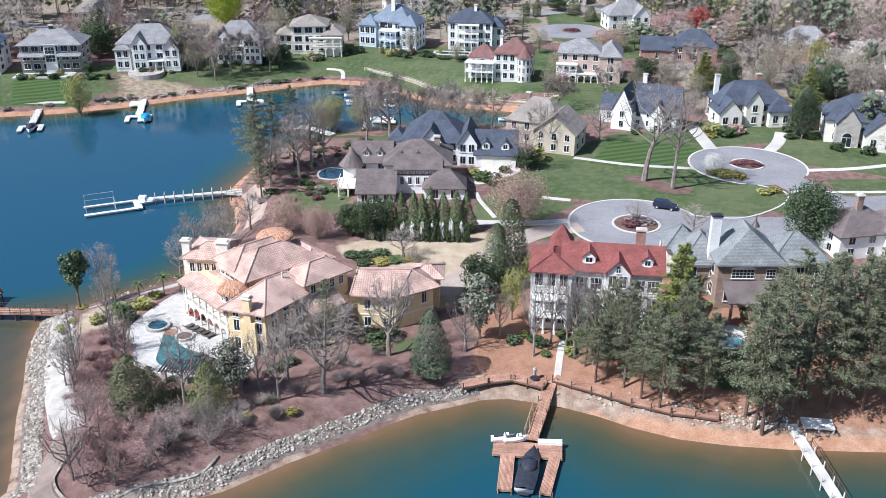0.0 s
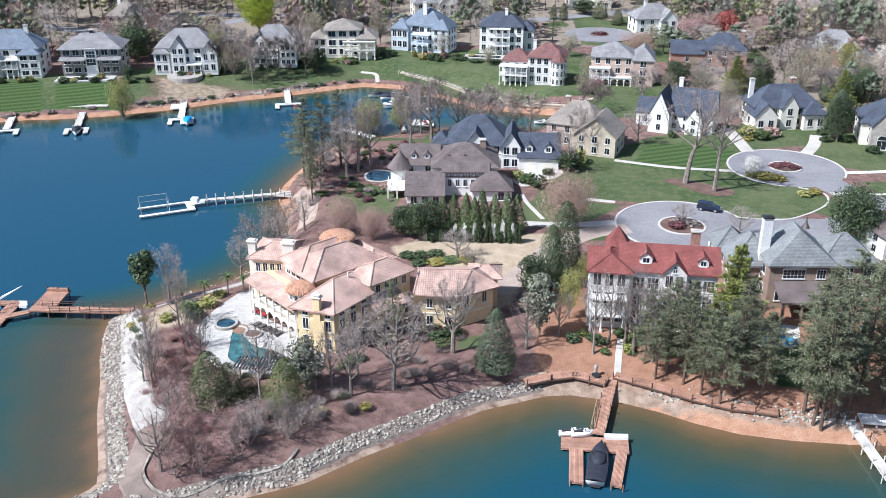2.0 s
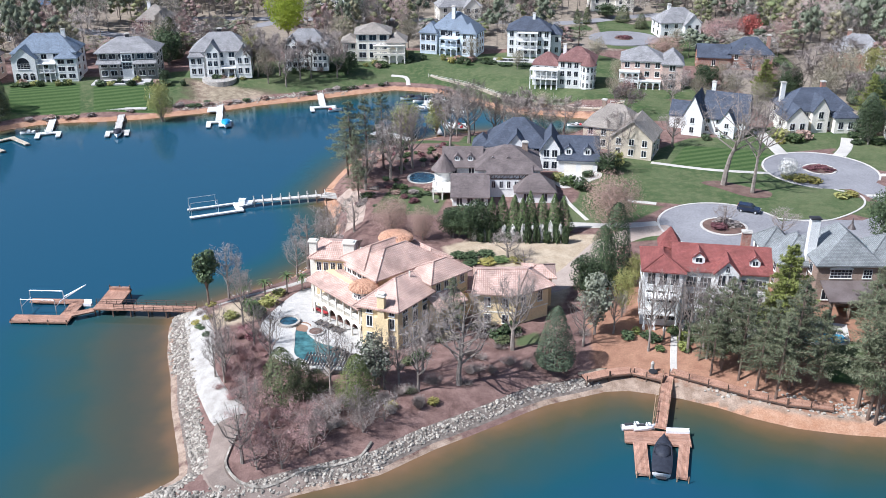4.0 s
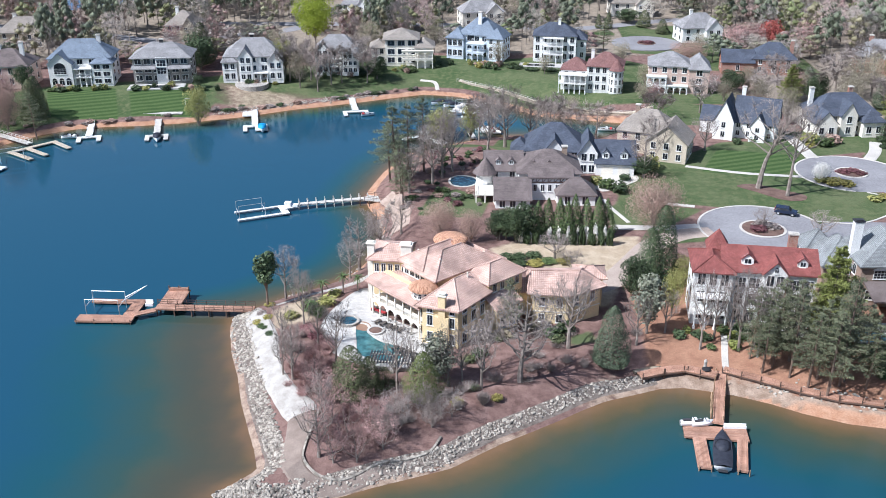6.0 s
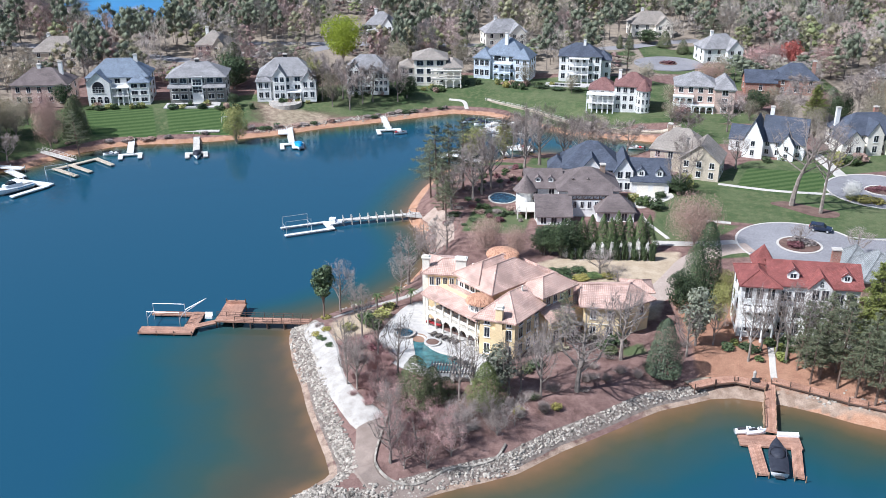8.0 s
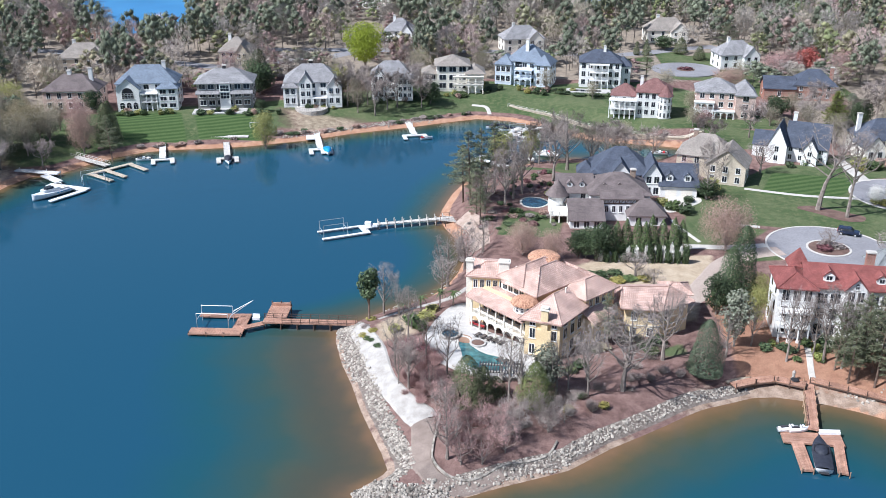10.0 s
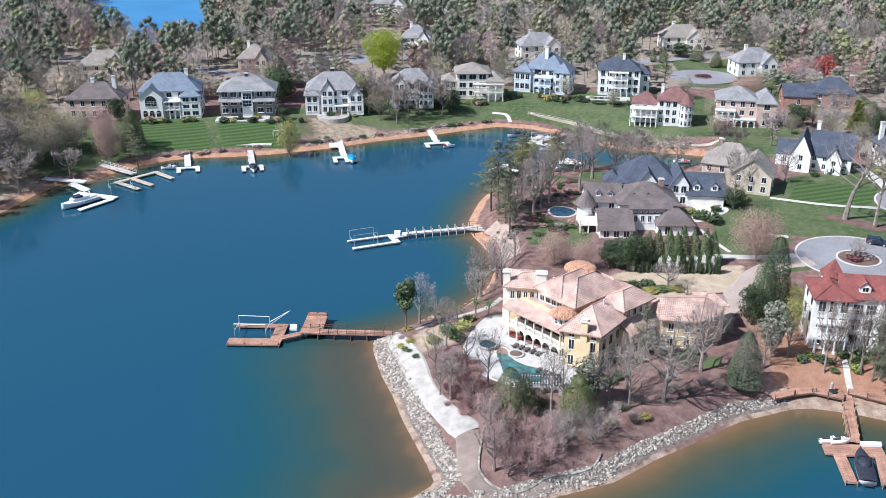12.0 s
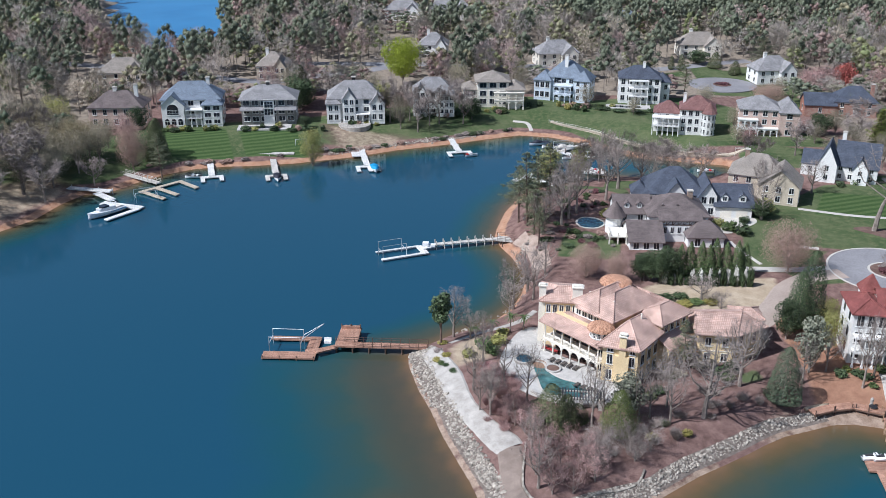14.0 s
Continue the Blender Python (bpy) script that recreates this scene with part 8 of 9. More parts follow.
for k in range(34):
    x, y = r.uniform(11, 46), r.uniform(136.2, 141.5)
    if abs(x - 17) > 1.4:
        bush(x, y - 0.12 * max(0, x - 22), r.uniform(1.2, 2.6), r.uniform(0.8, 1.8), (DARKLEAF, THUJA, BUSHPINE, SUNLEAF, DARKLEAF)[k % 5], "low green shrub below the pines", "shrubs on the east bank")
for x, y, w, h, m, label in (
    (-20.5, 119.0, 1.6, 1.1, GOLD, "golden shrub in mulch"), (-26.5, 117.0, 1.8, 1.2, GOLD, "golden shrub in mulch"), (-24, 121, 1.6, 1.2, THUJA, "round green shrub in mulch"),
    (-14.6, 141.4, 2.6, 1.2, OLIVETWIG, "clipped brownish hedge at the garage wall"), (-12.4, 141.8, 2.6, 1.2, OLIVETWIG, "clipped brownish hedge at the garage wall"), (-11, 138.6, 3.0, 2.0, DARKLEAF, "dark clipped shrub at the garage wall"), (-8.8, 140.2, 3.0, 2.2, DARKLEAF, "dark clipped shrub at the garage wall"), (-10.2, 136.9, 2.4, 1.5, BUSHPINE, "dark clipped shrub at the garage wall"), (-18.6, 138.2, 2.4, 1.2, OLIVETWIG, "brownish hedge below the villa"), (-20.8, 137.0, 2.4, 1.2, BUSHPINE, "dark shrub below the villa"), (-23.4, 131.4, 2.6, 1.3, DARKLEAF, "dark shrub below the villa"), (-25.2, 129.6, 2.2, 1.2, BUSHPINE, "dark shrub below the villa"),
    (-57.0, 143.0, 2.4, 1.4, OLIVE, "yellow-green shrub by the terrace"), (-54.5, 146.5, 3, 1.8, THUJA, "green shrub by the terrace"), (-51.5, 148.5, 3, 2.2, OLIVE, "yellow-green shrub by the terrace"), (-52.5, 144, 2.6, 1.8, THUJA, "green shrub by the terrace"), (-50.6, 152.2, 2.2, 1.3, OLIVE, "yellow-green shrub by the terrace"),
    (-62.9, 145.6, 1.7, 0.5, TWIG, "low brown grass tuft on crushed stone"), (-62.8, 142.4, 1.8, 0.55, GOLD, "low golden-brown grass tuft on crushed stone"), (-61.3, 143.4, 1.7, 0.5, GOLD, "low golden-brown grass tuft on crushed stone"), (-61.8, 140.8, 1.6, 0.5, THUJA, "low dark shrub on crushed stone"), (-61.0, 139.9, 1.3, 0.5, DARKLEAF, "low dark shrub on crushed stone"), (-59.5, 137.4, 1.6, 0.5, DARKLEAF, "low dark shrub on crushed stone"), (-62.3, 149.4, 1.8, 0.9, GOLD, "golden shrub beside the dock"),
    (-16, 168.5, 3, 1.2, DARKLEAF, "clipped dark evergreen hedge row"), (-13.4, 169.0, 3, 1.2, DARKLEAF, "clipped dark evergreen hedge row"), (-18.6, 168, 3, 1.2, DARKLEAF, "clipped dark evergreen hedge row"), (-13, 166.2, 3.2, 0.9, GOLD, "golden hedge along the dry lawn"), (-10.2, 166.8, 3.2, 0.9, THUJA, "green hedge along the dry lawn"), (-7.4, 167.3, 3.0, 0.8, GOLD, "golden hedge along the dry lawn"), (-16, 165.6, 3, 0.9, DARKLEAF, "dark hedge along the dry lawn"),
    (5.5, 208, 3.4, 2.8, THUJA, "round green shrub by the drive"), (8.5, 205.8, 3.6, 3.0, DARKLEAF, "round dark shrub by the drive"), (3.2, 211, 3, 2.6, OLIVE, "round yellow-green shrub by the drive"), (10.5, 214, 2.6, 2.2, DARKLEAF, "round dark shrub by the garage"), (12.5, 221, 5, 3.6, GREYLEAF, "large grey-green shrub on the lawn"), (17, 223, 5.5, 3.8, OLIVE, "large olive shrub on the lawn"),
    (60.0, 214.5, 4.2, 1.7, GOLD, "golden clipped shrub bed in the lawn"), (57.8, 215.8, 3.2, 1.6, OLIVE, "golden clipped shrub bed in the lawn"), (62.6, 213.2, 3.4, 1.6, GOLD, "golden clipped shrub bed in the lawn"), (66, 203.5, 3, 1.4, OLIVE, "golden clipped shrub at the road"), (68.5, 204.6, 2.8, 1.4, GOLD, "golden clipped shrub at the road"),
    (64.8, 222.2, 3, 1.0, PURPLE, "plum-red flower bed in a round island"), (67.5, 223.6, 3, 1.0, PURPLE, "plum-red flower bed in a round island"), (68.8, 221.6, 2.8, 1.0, PURPLE, "plum-red flower bed in a round island"), (35, 184, 3.4, 1.4, PURPLE, "plum shrubs in a round island"), (37.8, 185.6, 3.2, 1.3, TWIG, "brown shrubs in a round island"), (35.8, 187.2, 3, 1.3, TWIG, "brown shrubs in a round island"),
    (49, 247.5, 2.6, 2.0, THUJA, "round green shrub at a white house"), (44, 245, 2.4, 2.0, DARKLEAF, "round green shrub at a white house"), (52, 248.5, 2.6, 2.0, OLIVE, "round green shrub at a white house"),
    (64, 247, 4.5, 3.4, OLIVE, "large green shrub at a front garden"), (67, 244, 4.5, 3.2, THUJA, "large green shrub at a front garden"), (70, 247, 4, 3, BUD, "russet shrub at a front garden"), (63, 243, 2.2, 1.4, GOLD, "golden shrub at a front garden"), (84, 249, 3, 2, DARKLEAF, "round shrub at a front garden"), (86.5, 246.5, 3.4, 2, GREYLEAF, "round shrub at a front garden"), (83, 243.5, 3, 1.6, DARKLEAF, "round shrub at a front garden"), (88, 243, 3, 1.8, THUJA, "round shrub at a front garden"), (91.5, 234, 3, 2.4, DARKLEAF, "round shrub at an entrance"), (98, 231.5, 3.4, 2.6, DARKLEAF, "round shrub at an entrance"),
    (38, 372, 5, 1.3, PURPLE, "plum shrubs in the far turning circle"), (2, 354, 4, 3, DARKLEAF, "dark shrub behind a far house"), (-14, 330, 5, 1.2, DARKLEAF, "clipped dark hedge round a far pool"), (-8, 327, 5, 1.2, DARKLEAF, "clipped dark hedge round a far pool"), (-2, 326.5, 5, 1.2, DARKLEAF, "clipped dark hedge round a far pool"), (4, 327.5, 5, 1.2, DARKLEAF, "clipped dark hedge round a far pool"), (18, 300, 4, 3.4, DARKLEAF, "dark shrub beside a white house"), (-27, 330, 2.4, 2.6, GOLD, "golden shrub before the pale blue house"), (-24, 328.5, 2, 3, DARKLEAF, "small dark conical shrub before the pale blue house"), (-21, 327, 2, 3, DARKLEAF, "small dark conical shrub before the pale blue house"), (-45, 335, 4, 5, OLIVE, "yellow-green shrub between far houses"),
    (-45, 184, 3, 1.4, TWIG, "brown shrub on the bank"), (-30, 201, 2.2, 1.2, TWIG, "brown shrub on the bank"), (-27, 203.5, 2, 1.2, BUD, "russet shrub by the garden pool"), (-33, 204, 2.4, 1.4, THUJA, "green shrub by the garden pool"), (-24, 217, 3, 2.4, OLIVE, "green shrub by the garden pool"), (-20, 219, 3, 2.6, THUJA, "green shrub by the garden pool"),
    (18.6, 141.5, 2.2, 1.4, THUJA, "green shrub at the white house"), (21.5, 142.4, 2.4, 1.5, DARKLEAF, "green shrub at the white house"), (25, 142.2, 2.4, 1.6, DARKLEAF, "green shrub at the white house"), (10.4, 139.5, 2.2, 1.6, DARKLEAF, "green shrub at the white house"),
    (37, 168.5, 3.2, 3, PURPLE, "dark red round shrub by the road"), (-51.5, 136.4, 2.4, 1.0, PURPLE, "plum shrub below the terrace"), (-49.6, 133.4, 2.4, 1.0, PURPLE, "plum shrub below the terrace"), (-53.4, 139.0, 2.2, 1.0, PURPLE, "plum shrub below the terrace"),
):
    bush(x, y, w, h, m, label)
r = random.Random(9)
for k in range(70):
    x = r.uniform(-165, -5)
    front = np.interp(x, [-165, -140, -110, -85, -57, -36, -5], [292, 296, 299, 315, 327, 335, 335])
    bush(x, front - r.uniform(0.5, 4), r.uniform(1.6, 3.2), r.uniform(1.2, 2.6), (DARKLEAF, THUJA, DARKLEAF, BUD, OLIVE)[k % 5], "shrub at the foot of a far lakeside house", "shrubs at the far houses")
for k in range(34):
    x = r.uniform(-165, -45)
    front = np.interp(x, [-165, -130, -99, -68, -45], [258, 270, 283, 299, 312])
    bush(x, front + r.uniform(1, 3), r.uniform(1.5, 3), r.uniform(0.8, 1.6), (DARKLEAF, TWIG, BUD, TWIG)[k % 4], "low shrub on the far bank", "shrubs on the far bank")
for k in range(30):
    bush(-15.5 + k * 0.63, 175.2 - 0.25 * (k % 3), r.uniform(0.7, 1.5), r.uniform(2.2, 5.4), BLOSSOM if k % 3 == 0 else DARKLEAF, "white-flowering shrub before the hedge" if k % 3 == 0 else "dark shrub before the hedge", "flowering shrubs at the hedge")
for k in range(90):
    x, y = r.uniform(-45, -23), r.uniform(192, 238)
    if signed(np.array([x]), np.array([y]), LAND)[0] > 4 and not (-34 < x < -23 and 205 < y < 217):
        bush(x, y, r.uniform(0.9, 2.4), r.uniform(0.5, 1.5), (PURPLE, DARKLEAF, BUD, THUJA, TWIG, DARKLEAF)[k % 6], "low shrub in a mulched bed above the cove", "shrubs above the cove")

# palms beside the terrace
def palm(x, y, h):
    p = thing("palm_tree", pose(x, y, ground_z(x, y)), "small palm with drooping fronds by the terrace", "palm", "palms by the terrace")
    part("trunk", Solid().tube((0, 0, -0.2), (0.1, 0, h), 0.16, 0.12, 7), BARK, p)
    rg = random.Random(int(h * 100))
    for i in range(18):
        a, up = i * 2.4, rg.uniform(-0.2, 0.9)
        s, prev, w = Solid(), Vector((0.1, 0, h)), 0.22
        d = Vector((math.cos(a), math.sin(a), up)).normalized()
        side = Vector((-math.sin(a), math.cos(a), 0))
        for j in range(4):
            nxt = prev + d * 0.42
            s.face(prev - side * w, prev + side * w, nxt + side * w * 0.7, nxt - side * w * 0.7)
            prev, w, d = nxt, w * 0.7, (d + Vector((0, 0, -0.35))).normalized()
        part("frond", s, THUJA, p)


for x, y, h in ((-52.8, 151.0, 3.2), (-49.2, 153.0, 3.6), (-46.6, 154.0, 3.0), (-56.0, 148.6, 2.8), (-54.0, 144.0, 2.6), (-20.0, 176.5, 3.6)):
    palm(x, y, h)

# ---- distant woods ----
def woods(name, rows, kinds, label):
    """One mesh of many trees; rows of x, y, height, width, colour."""
    vs, fs, cols, n = [], [], [], 0
    for x, y, h, w, c in rows:
        tmpl_v, tmpl_f, cvals = RNG.choice(kinds[1] if y > 455 else kinds[0])
        a = RNG.random() * 6.28
        ca, sa = math.cos(a), math.sin(a)
        v = tmpl_v.copy()
        v[:, 0], v[:, 1] = (tmpl_v[:, 0] * ca - tmpl_v[:, 1] * sa) * w + x, (tmpl_v[:, 0] * sa + tmpl_v[:, 1] * ca) * w + y
        v[:, 2] = tmpl_v[:, 2] * h + ground_cache(x, y)
        vs.append(v)
        fs.append(tmpl_f + n)
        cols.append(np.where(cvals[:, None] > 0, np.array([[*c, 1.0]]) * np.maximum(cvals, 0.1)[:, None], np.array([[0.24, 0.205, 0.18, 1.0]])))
        n += len(v)
    v, f, c = np.concatenate(vs), np.concatenate(fs), np.concatenate(cols)
    me = bpy.data.meshes.new(name)
    me.vertices.add(len(v))
    me.vertices.foreach_set("co", v.ravel())
    me.loops.add(f.size)
    me.loops.foreach_set("vertex_index", f.ravel().astype(np.int32))
    me.polygons.add(len(f))
    me.polygons.foreach_set("loop_start", np.arange(0, f.size, 3, dtype=np.int32))
    me.update(calc_edges=True)
    at = me.color_attributes.new("tree_colour", "FLOAT_COLOR", "POINT")
    at.data.foreach_set("color", c.ravel())
    me.materials.append(WOODLAND)
    ob = new(name, me)
    return tagged(ob, label, "woodland", "", "stuff")


WOODLAND = tinted("woodland")


def ground_cache(x, y):
    return 3.0 + 1.5 + 0.012 * min(max(y - 330, 0), 400) - 0.3


def template(seed, style, share=1.0):
    """One tree of unit height and width: a trunk, limbs, and a crown of small pieces gathered in lobes."""
    rng = random.Random(seed)
    V, F, C = [], [], []

    def tri(a, b, c, leaf):
        F.append((len(V), len(V) + 1, len(V) + 2))
        V.extend([tuple(a), tuple(b), tuple(c)])
        C.extend([1.0 if leaf else 0.0] * 3)

    for k in range(3):
        a = k * 2.09
        tri((0.02 * math.cos(a), 0.02 * math.sin(a), 0), (0.02 * math.cos(a + 2.09), 0.02 * math.sin(a + 2.09), 0), (0, 0, 0.9), False)
    low = {"bare": 0.32, "pine": 0.45, "leaf": 0.22}[style]
    lobes = []
    for i in range(13):
        f = i / 12
        reach = (0.36 if style == "pine" else 0.40) * math.sqrt(max(0.05, 1 - (2 * f - 0.75) ** 2 / 1.6)) * rng.uniform(0.55, 1.0)
        a = i * 2.4 + rng.uniform(-0.4, 0.4)
        c = Vector((math.cos(a) * reach, math.sin(a) * reach, low + 0.06 + (0.88 - low) * f))
        lobes.append((c, rng.uniform(0.11, 0.18)))
        s = Vector((-math.sin(a), math.cos(a), 0)) * 0.009
        root = Vector((0, 0, max(0.1, c.z - 0.25)))
        tri(root - s, root + s, c, False)
    # Lobe cores are painted darker, for the shade inside the crown.
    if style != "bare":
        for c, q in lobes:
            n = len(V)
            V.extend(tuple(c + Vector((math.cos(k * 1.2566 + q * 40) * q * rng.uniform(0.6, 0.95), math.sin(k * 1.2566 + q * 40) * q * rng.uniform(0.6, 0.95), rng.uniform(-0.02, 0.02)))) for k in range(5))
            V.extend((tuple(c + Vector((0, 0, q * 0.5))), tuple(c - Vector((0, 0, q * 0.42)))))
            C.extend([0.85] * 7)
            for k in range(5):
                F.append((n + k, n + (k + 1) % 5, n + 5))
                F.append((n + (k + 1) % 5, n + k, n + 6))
    count = int({"bare": 820, "pine": 620, "leaf": 600}[style] * share)
    large = share ** -0.5
    for i in range(count):
        c, q = lobes[rng.randrange(13)]
        d = Vector((rng.gauss(0, 1), rng.gauss(0, 1), rng.gauss(0.1, 1))).normalized()
        o = c + Vector((d.x * q, d.y * q, d.z * q * 0.62)) * rng.random() ** 0.35
        if style == "bare":
            w = (d + Vector((0, 0, rng.uniform(-0.2, 0.7)))).normalized()
            s = w.orthogonal().normalized() * 0.0075 * large
            tri(o - s, o + s, o + w * rng.uniform(0.05, 0.12), True)
        else:
            n = (d * 0.8 + Vector((rng.gauss(0, 0.5), rng.gauss(0, 0.5), rng.gauss(0.5, 0.5)))).normalized()
            u = n.orthogonal().normalized()
            u.rotate(Matrix.Rotation(rng.random() * 6.28, 3, n))
            w = n.cross(u)
            k = rng.uniform(0.014, 0.028) * large
            tri(o - u * k, o + u * k, o + w * k * 1.6, True)
    return np.array(V), np.array(F), np.array(C)


T_BARE, T_PINE, T_LEAF = [[[template(a + k, style, share) for k in range(5)] for share in (1.0, 0.32)] for a, style in ((0, "bare"), (20, "pine"), (40, "leaf"))]
KEEP_CLEAR = [(x, y, 13) for x, y in ((-203, 356), (-145, 372), (-82, 420), (-26, 404), (40, 429), (60, 376), (-93, 366), (-91, 354), (-88, 344), (38, 356), (38, 344), (13, 496), (-104, 518), (-80, 523), (112, 333), (136, 303), (-228, 424), (68, 318), (-160, 302), (-182, 296), (-131, 306), (-101, 310), (-76, 325), (-48, 338), (-25, 347), (5, 347), (95, 330))] + [(38, 372, 24), (44, 396, 18), (20, 391, 11), (12, 402, 10), (-5, 398, 9), (-35, 402, 9), (60, 405, 10), (-120, 382, 11), (-132, 374, 11), (-106, 392, 9), (-145, 364, 9), (-212, 340, 9), (-152, 356, 9), (-89, 404, 10), (-35, 388, 10), (30, 412, 12), (52, 358, 12)]
SEEN = ((-203, 352), (-146, 369), (-83, 418), (-26, 401), (40, 426), (60, 376), (-120, 384), (38, 372), (20, 402), (84, 368), (72, 362), (-104, 518), (-80, 522))
bare_rows, pine_rows, leaf_rows = [], [], []
rw = random.Random(77)
for j in range(60):
    for i in range(90):
        y = 322 + j * 7.4 + rw.uniform(-2.6, 2.6)
        step = 9.0 + (y - 340) * 0.006
        x = -405 + i * step + rw.uniform(-3, 3)
        left, right = -150 - 0.42 * (y - 120) - 40, 95 + 0.40 * (y - 130)
        if not left < x < right:
            continue
        front = np.interp(x, [-420, -180, -150, -80, -40, 20, 60, 100, 200], [300, 305, 322, 338, 358, 356, 336, 292, 270])
        if y < front:
            continue
        if signed(np.array([x]), np.array([y]), LAKE_BEYOND)[0] > -6 or any((x - a) ** 2 + (y - b) ** 2 < q * q for a, b, q in KEEP_CLEAR):
            continue
        if y > 400 and -0.415 < (x + 53) / (y + 15) < -0.29:
            continue
        if y < 470 and noise.noise(Vector((x * 0.035, y * 0.03, 9.0))) > 0.22:
            continue
        patch = noise.noise(Vector((x * 0.012, y * 0.012, 0)))
        pines = 0.20 + 0.5 * max(0, patch) + 0.55 * max(0, min(1, (y - 440) / 60)) * (x > -20) + 0.15 * (x < -150)
        u = rw.random()
        short = 0.5 if any(abs(x - a - (b - y) * 0.1 * (a > 0)) < 13 and 0 < b - y < 48 for a, b in SEEN) else 1.0
        # Distance haze is put into these tree colours by lightening them.
        if u < pines:
            pine_rows.append((x, y, rw.uniform(15, 23) * short, rw.uniform(9, 13), tuple(c * q for q in (rw.uniform(0.75, 1.25),) for c in (0.172, 0.192, 0.132))))
        elif u > 0.70:
            c = rw.choice(((0.25, 0.255, 0.13), (0.29, 0.265, 0.165), (0.33, 0.235, 0.205), (0.23, 0.26, 0.12), (0.30, 0.205, 0.185), (0.28, 0.27, 0.17)))
            leaf_rows.append((x, y, rw.uniform(11, 18) * short, rw.uniform(9, 13), c))
        else:
            c = rw.choice(((0.38, 0.33, 0.295), (0.33, 0.295, 0.27), (0.41, 0.31, 0.285), (0.36, 0.32, 0.275), (0.40, 0.35, 0.275)))
            bare_rows.append((x, y, rw.uniform(13, 20) * short, rw.uniform(10, 15), c))
for k in range(120):
    x, y = rw.uniform(-300, -186), rw.uniform(190, 320)
    if signed(np.array([x]), np.array([y]), LAND)[0] > 5 and not (-193 < x < -168 and 278 < y):
        (bare_rows if k % 3 else pine_rows).append((x, y, rw.uniform(12, 18), rw.uniform(9, 13), (0.44, 0.38, 0.30) if k % 3 else (0.14, 0.17, 0.11)))
for k in range(60):
    x, y = rw.uniform(100, 175), rw.uniform(215, 300)
    (bare_rows if k % 2 else pine_rows).append((x, y, rw.uniform(11, 16), rw.uniform(8, 11), (0.45, 0.38, 0.33) if k % 2 else (0.14, 0.17, 0.11)))
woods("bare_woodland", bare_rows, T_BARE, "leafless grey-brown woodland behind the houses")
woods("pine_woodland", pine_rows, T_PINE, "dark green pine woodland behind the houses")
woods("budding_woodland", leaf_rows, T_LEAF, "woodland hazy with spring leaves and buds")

# ---- rocks along the shore ----
def stone_mesh(seed):
    rng = random.Random(seed)
    s = Solid()
    s.ball((0, 0, 0), (0.5, 0.5, 0.38), 4, 6)
    s.v = [tuple(c * rng.uniform(0.75, 1.2) for c in p) for p in s.v]
    return s.mesh("stone", ROCK)


STONES = [stone_mesh(s) for s in range(10)]
riprap = thing("riprap", pose(0, 0, 0), "bank of tumbled pale grey granite rocks along the water", "rocks")
rr = random.Random(3)


def shore_line(a, b):
    pts = [p for p in SOUTH_SHORE + WEST_SHORE]
    return flow(pts[pts.index(a):pts.index(b) + 1], 10)


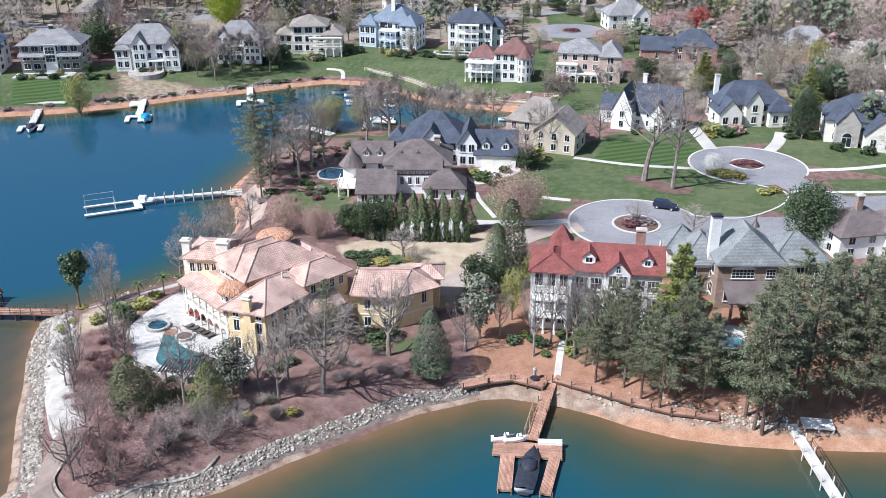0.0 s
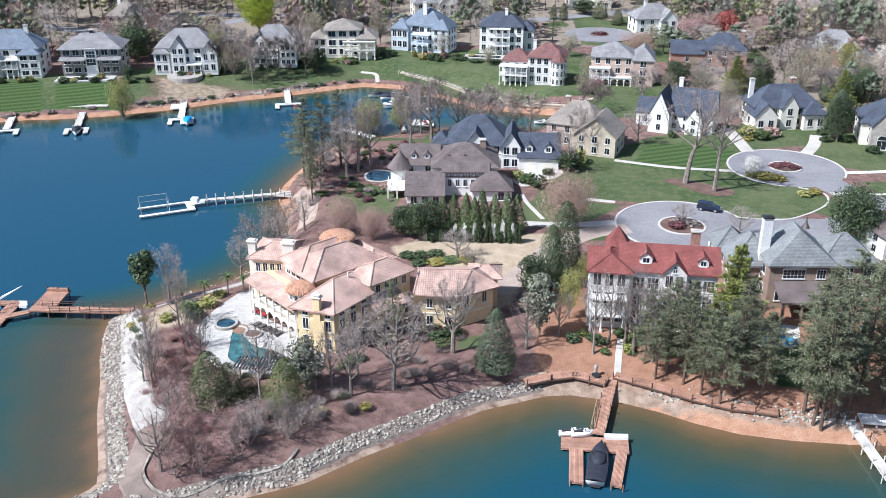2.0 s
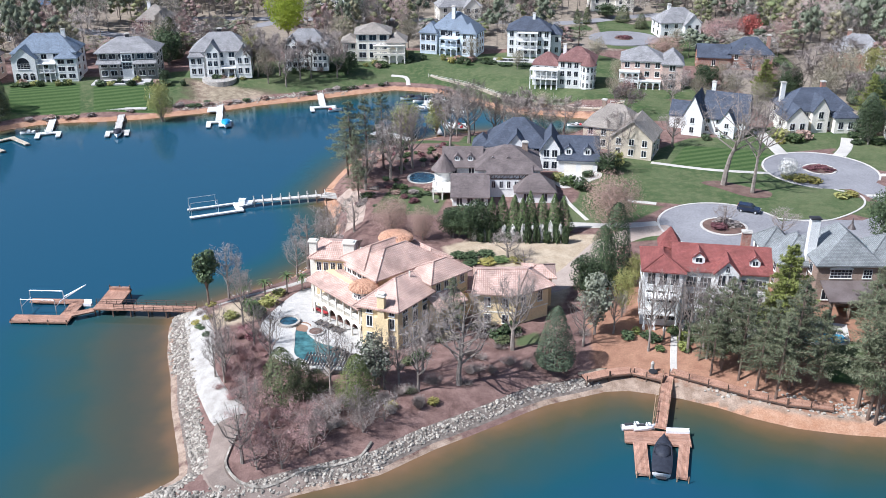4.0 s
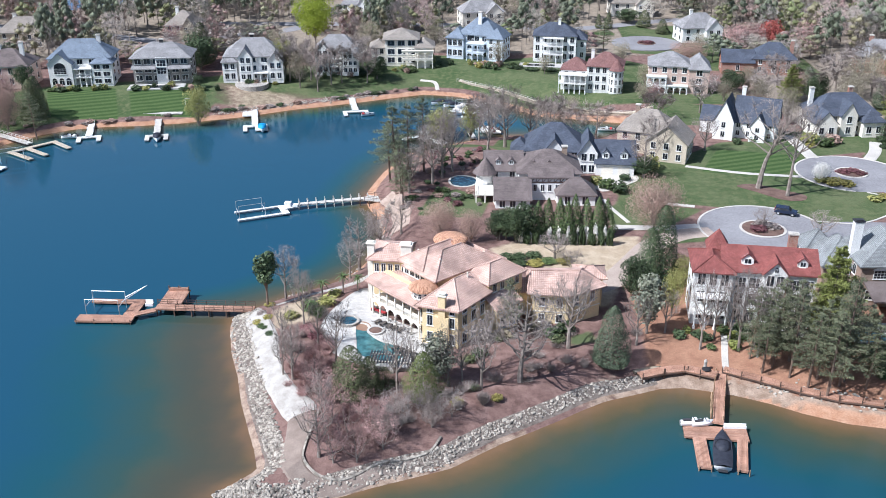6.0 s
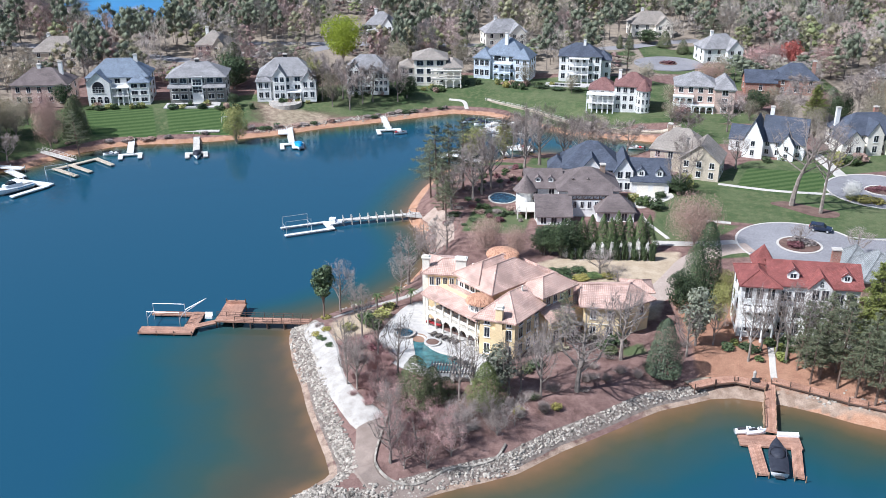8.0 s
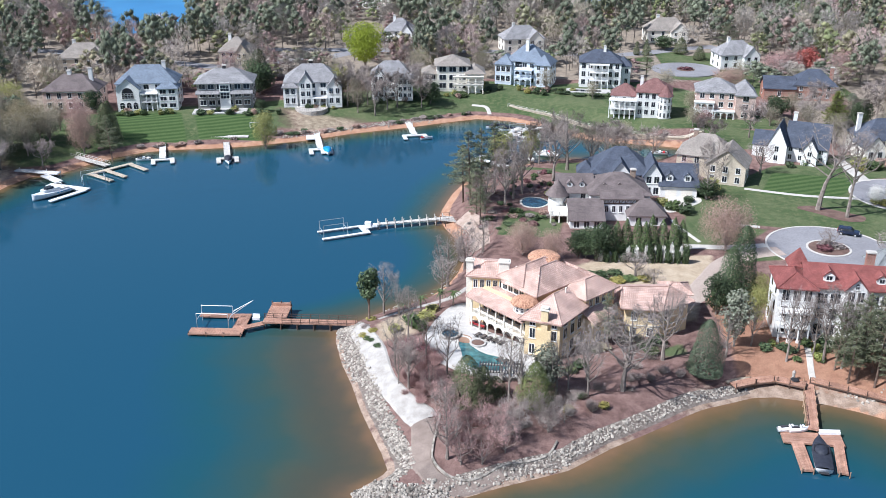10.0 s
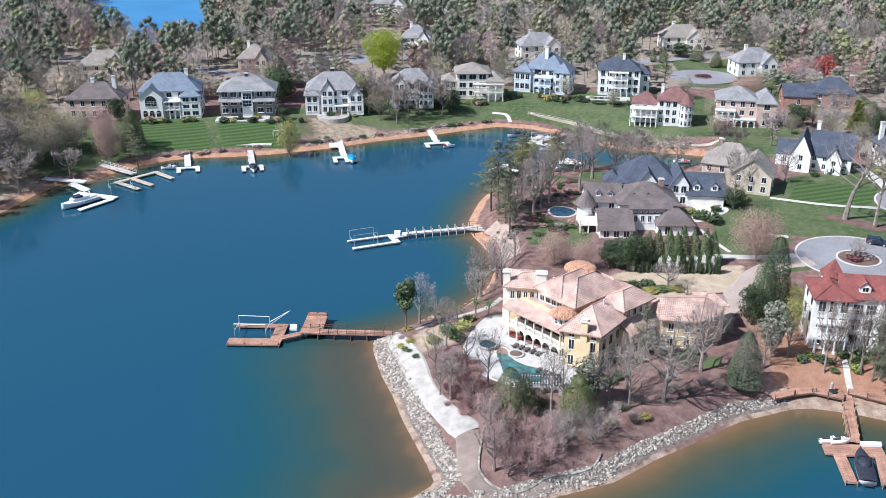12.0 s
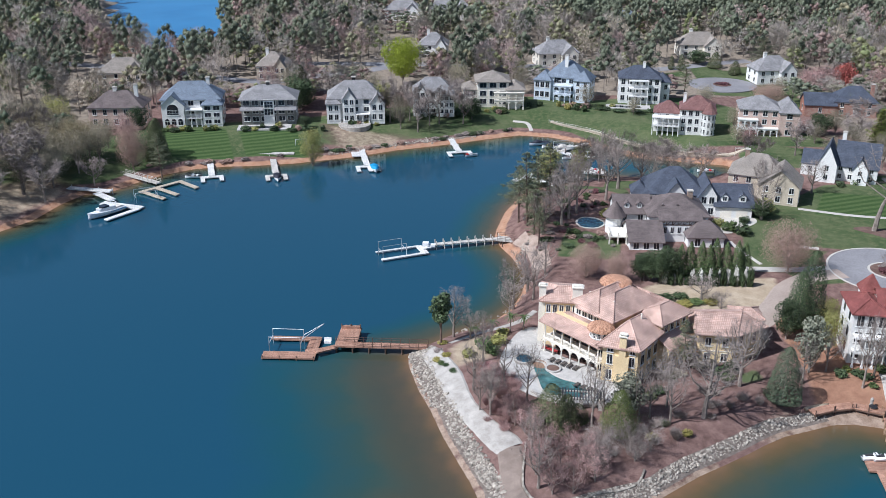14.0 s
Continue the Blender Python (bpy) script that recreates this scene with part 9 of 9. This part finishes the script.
rest_v, rest_f = [], []
BED = mat("dark_rubble", (0.115, 0.092, 0.078), (0.235, 0.198, 0.17), big=1.6, fine=3.0, rough=0.95, bump=0.9, vary=0.0)
main = shore_line((6, 127.6), (-66.4, 151.4))
inner = []
for i, p in enumerate(main):
    d = (Vector(main[min(i + 1, len(main) - 1)]) - Vector(main[max(i - 1, 0)])).normalized()
    inner.append((p[0] + d.y * 2.3, p[1] - d.x * 2.3))
structure("rubble_bed", draped(inner, 3.2, 0.05), BED, "dark broken stone under the shore rocks")
spots = []
for k in range(6400):
    i = rr.randrange(len(main) - 1)
    p, q = Vector(main[i]), Vector(main[i + 1])
    d = (q - p).normalized()
    inland = Vector((d.y, -d.x))
    west = i > len(main) * 0.46
    if not west and rr.random() < (0.25 if p.x < -20 else 0.5):
        continue
    c = p.lerp(q, rr.random()) + inland * rr.uniform((1.5 if 101 < p.y < 128 else 0.3) if west else 0.5 + 1.0 * (p.x > -26), 4.1 if west else 3.5)
    spots.append((c.x, c.y, (1.0 if west else 0.82) * rr.choice((0.18, 0.22, 0.26, 0.3, 0.36, 0.46, 0.6)) * rr.uniform(0.8, 1.2)))
for p0, p1, n in (((40, 122.5), (49, 122.2), 160), ((22, 128.0), (40, 122.2), 140), ((-44, 203), (-48.5, 190), 90), ((-49, 170), (-62, 157), 150), ((-108, 279.5), (-86, 291.5), 240), ((-84, 293), (-60, 304.5), 220)):
    for _ in range(n):
        t = rr.random()
        spots.append((p0[0] + (p1[0] - p0[0]) * t + rr.gauss(0, 0.9), p0[1] + (p1[1] - p0[1]) * t + rr.gauss(0, 0.9), rr.uniform(0.25, 0.6)))
spots.sort(key=lambda s: -s[2] + (0 if s[1] < 122 else 5))
base_mesh = [(np.array([v.co[:] for v in m.vertices]), [tuple(p.vertices) for p in m.polygons]) for m in STONES]
xs = np.array([s[0] for s in spots])
ys = np.array([s[1] for s in spots])
zs = heights(xs, ys)
for k, (x, y, size) in enumerate(spots):
    m = pose(x, y, zs[k] + size * 0.12, rr.uniform(-25, 25), rr.uniform(-25, 25), rr.uniform(0, 360)) @ Matrix.Diagonal((size * 1.25, size, size, 1))
    if k < 290:
        ob = new("stone", STONES[k % 10])
        ob.parent = riprap
        ob.matrix_local = m
    else:
        v, f = base_mesh[k % 10]
        n = len(rest_v)
        rest_v += [tuple(m @ Vector(p)) for p in v]
        rest_f += [tuple(n + i for i in q) for q in f]
me = bpy.data.meshes.new("loose_rubble")
me.from_pydata(rest_v, [], rest_f)
me.materials.append(ROCK)
ob = new("loose_rubble", me)
ob.parent = riprap
tagged(ob, "smaller tumbled rocks", "", "", "stuff")
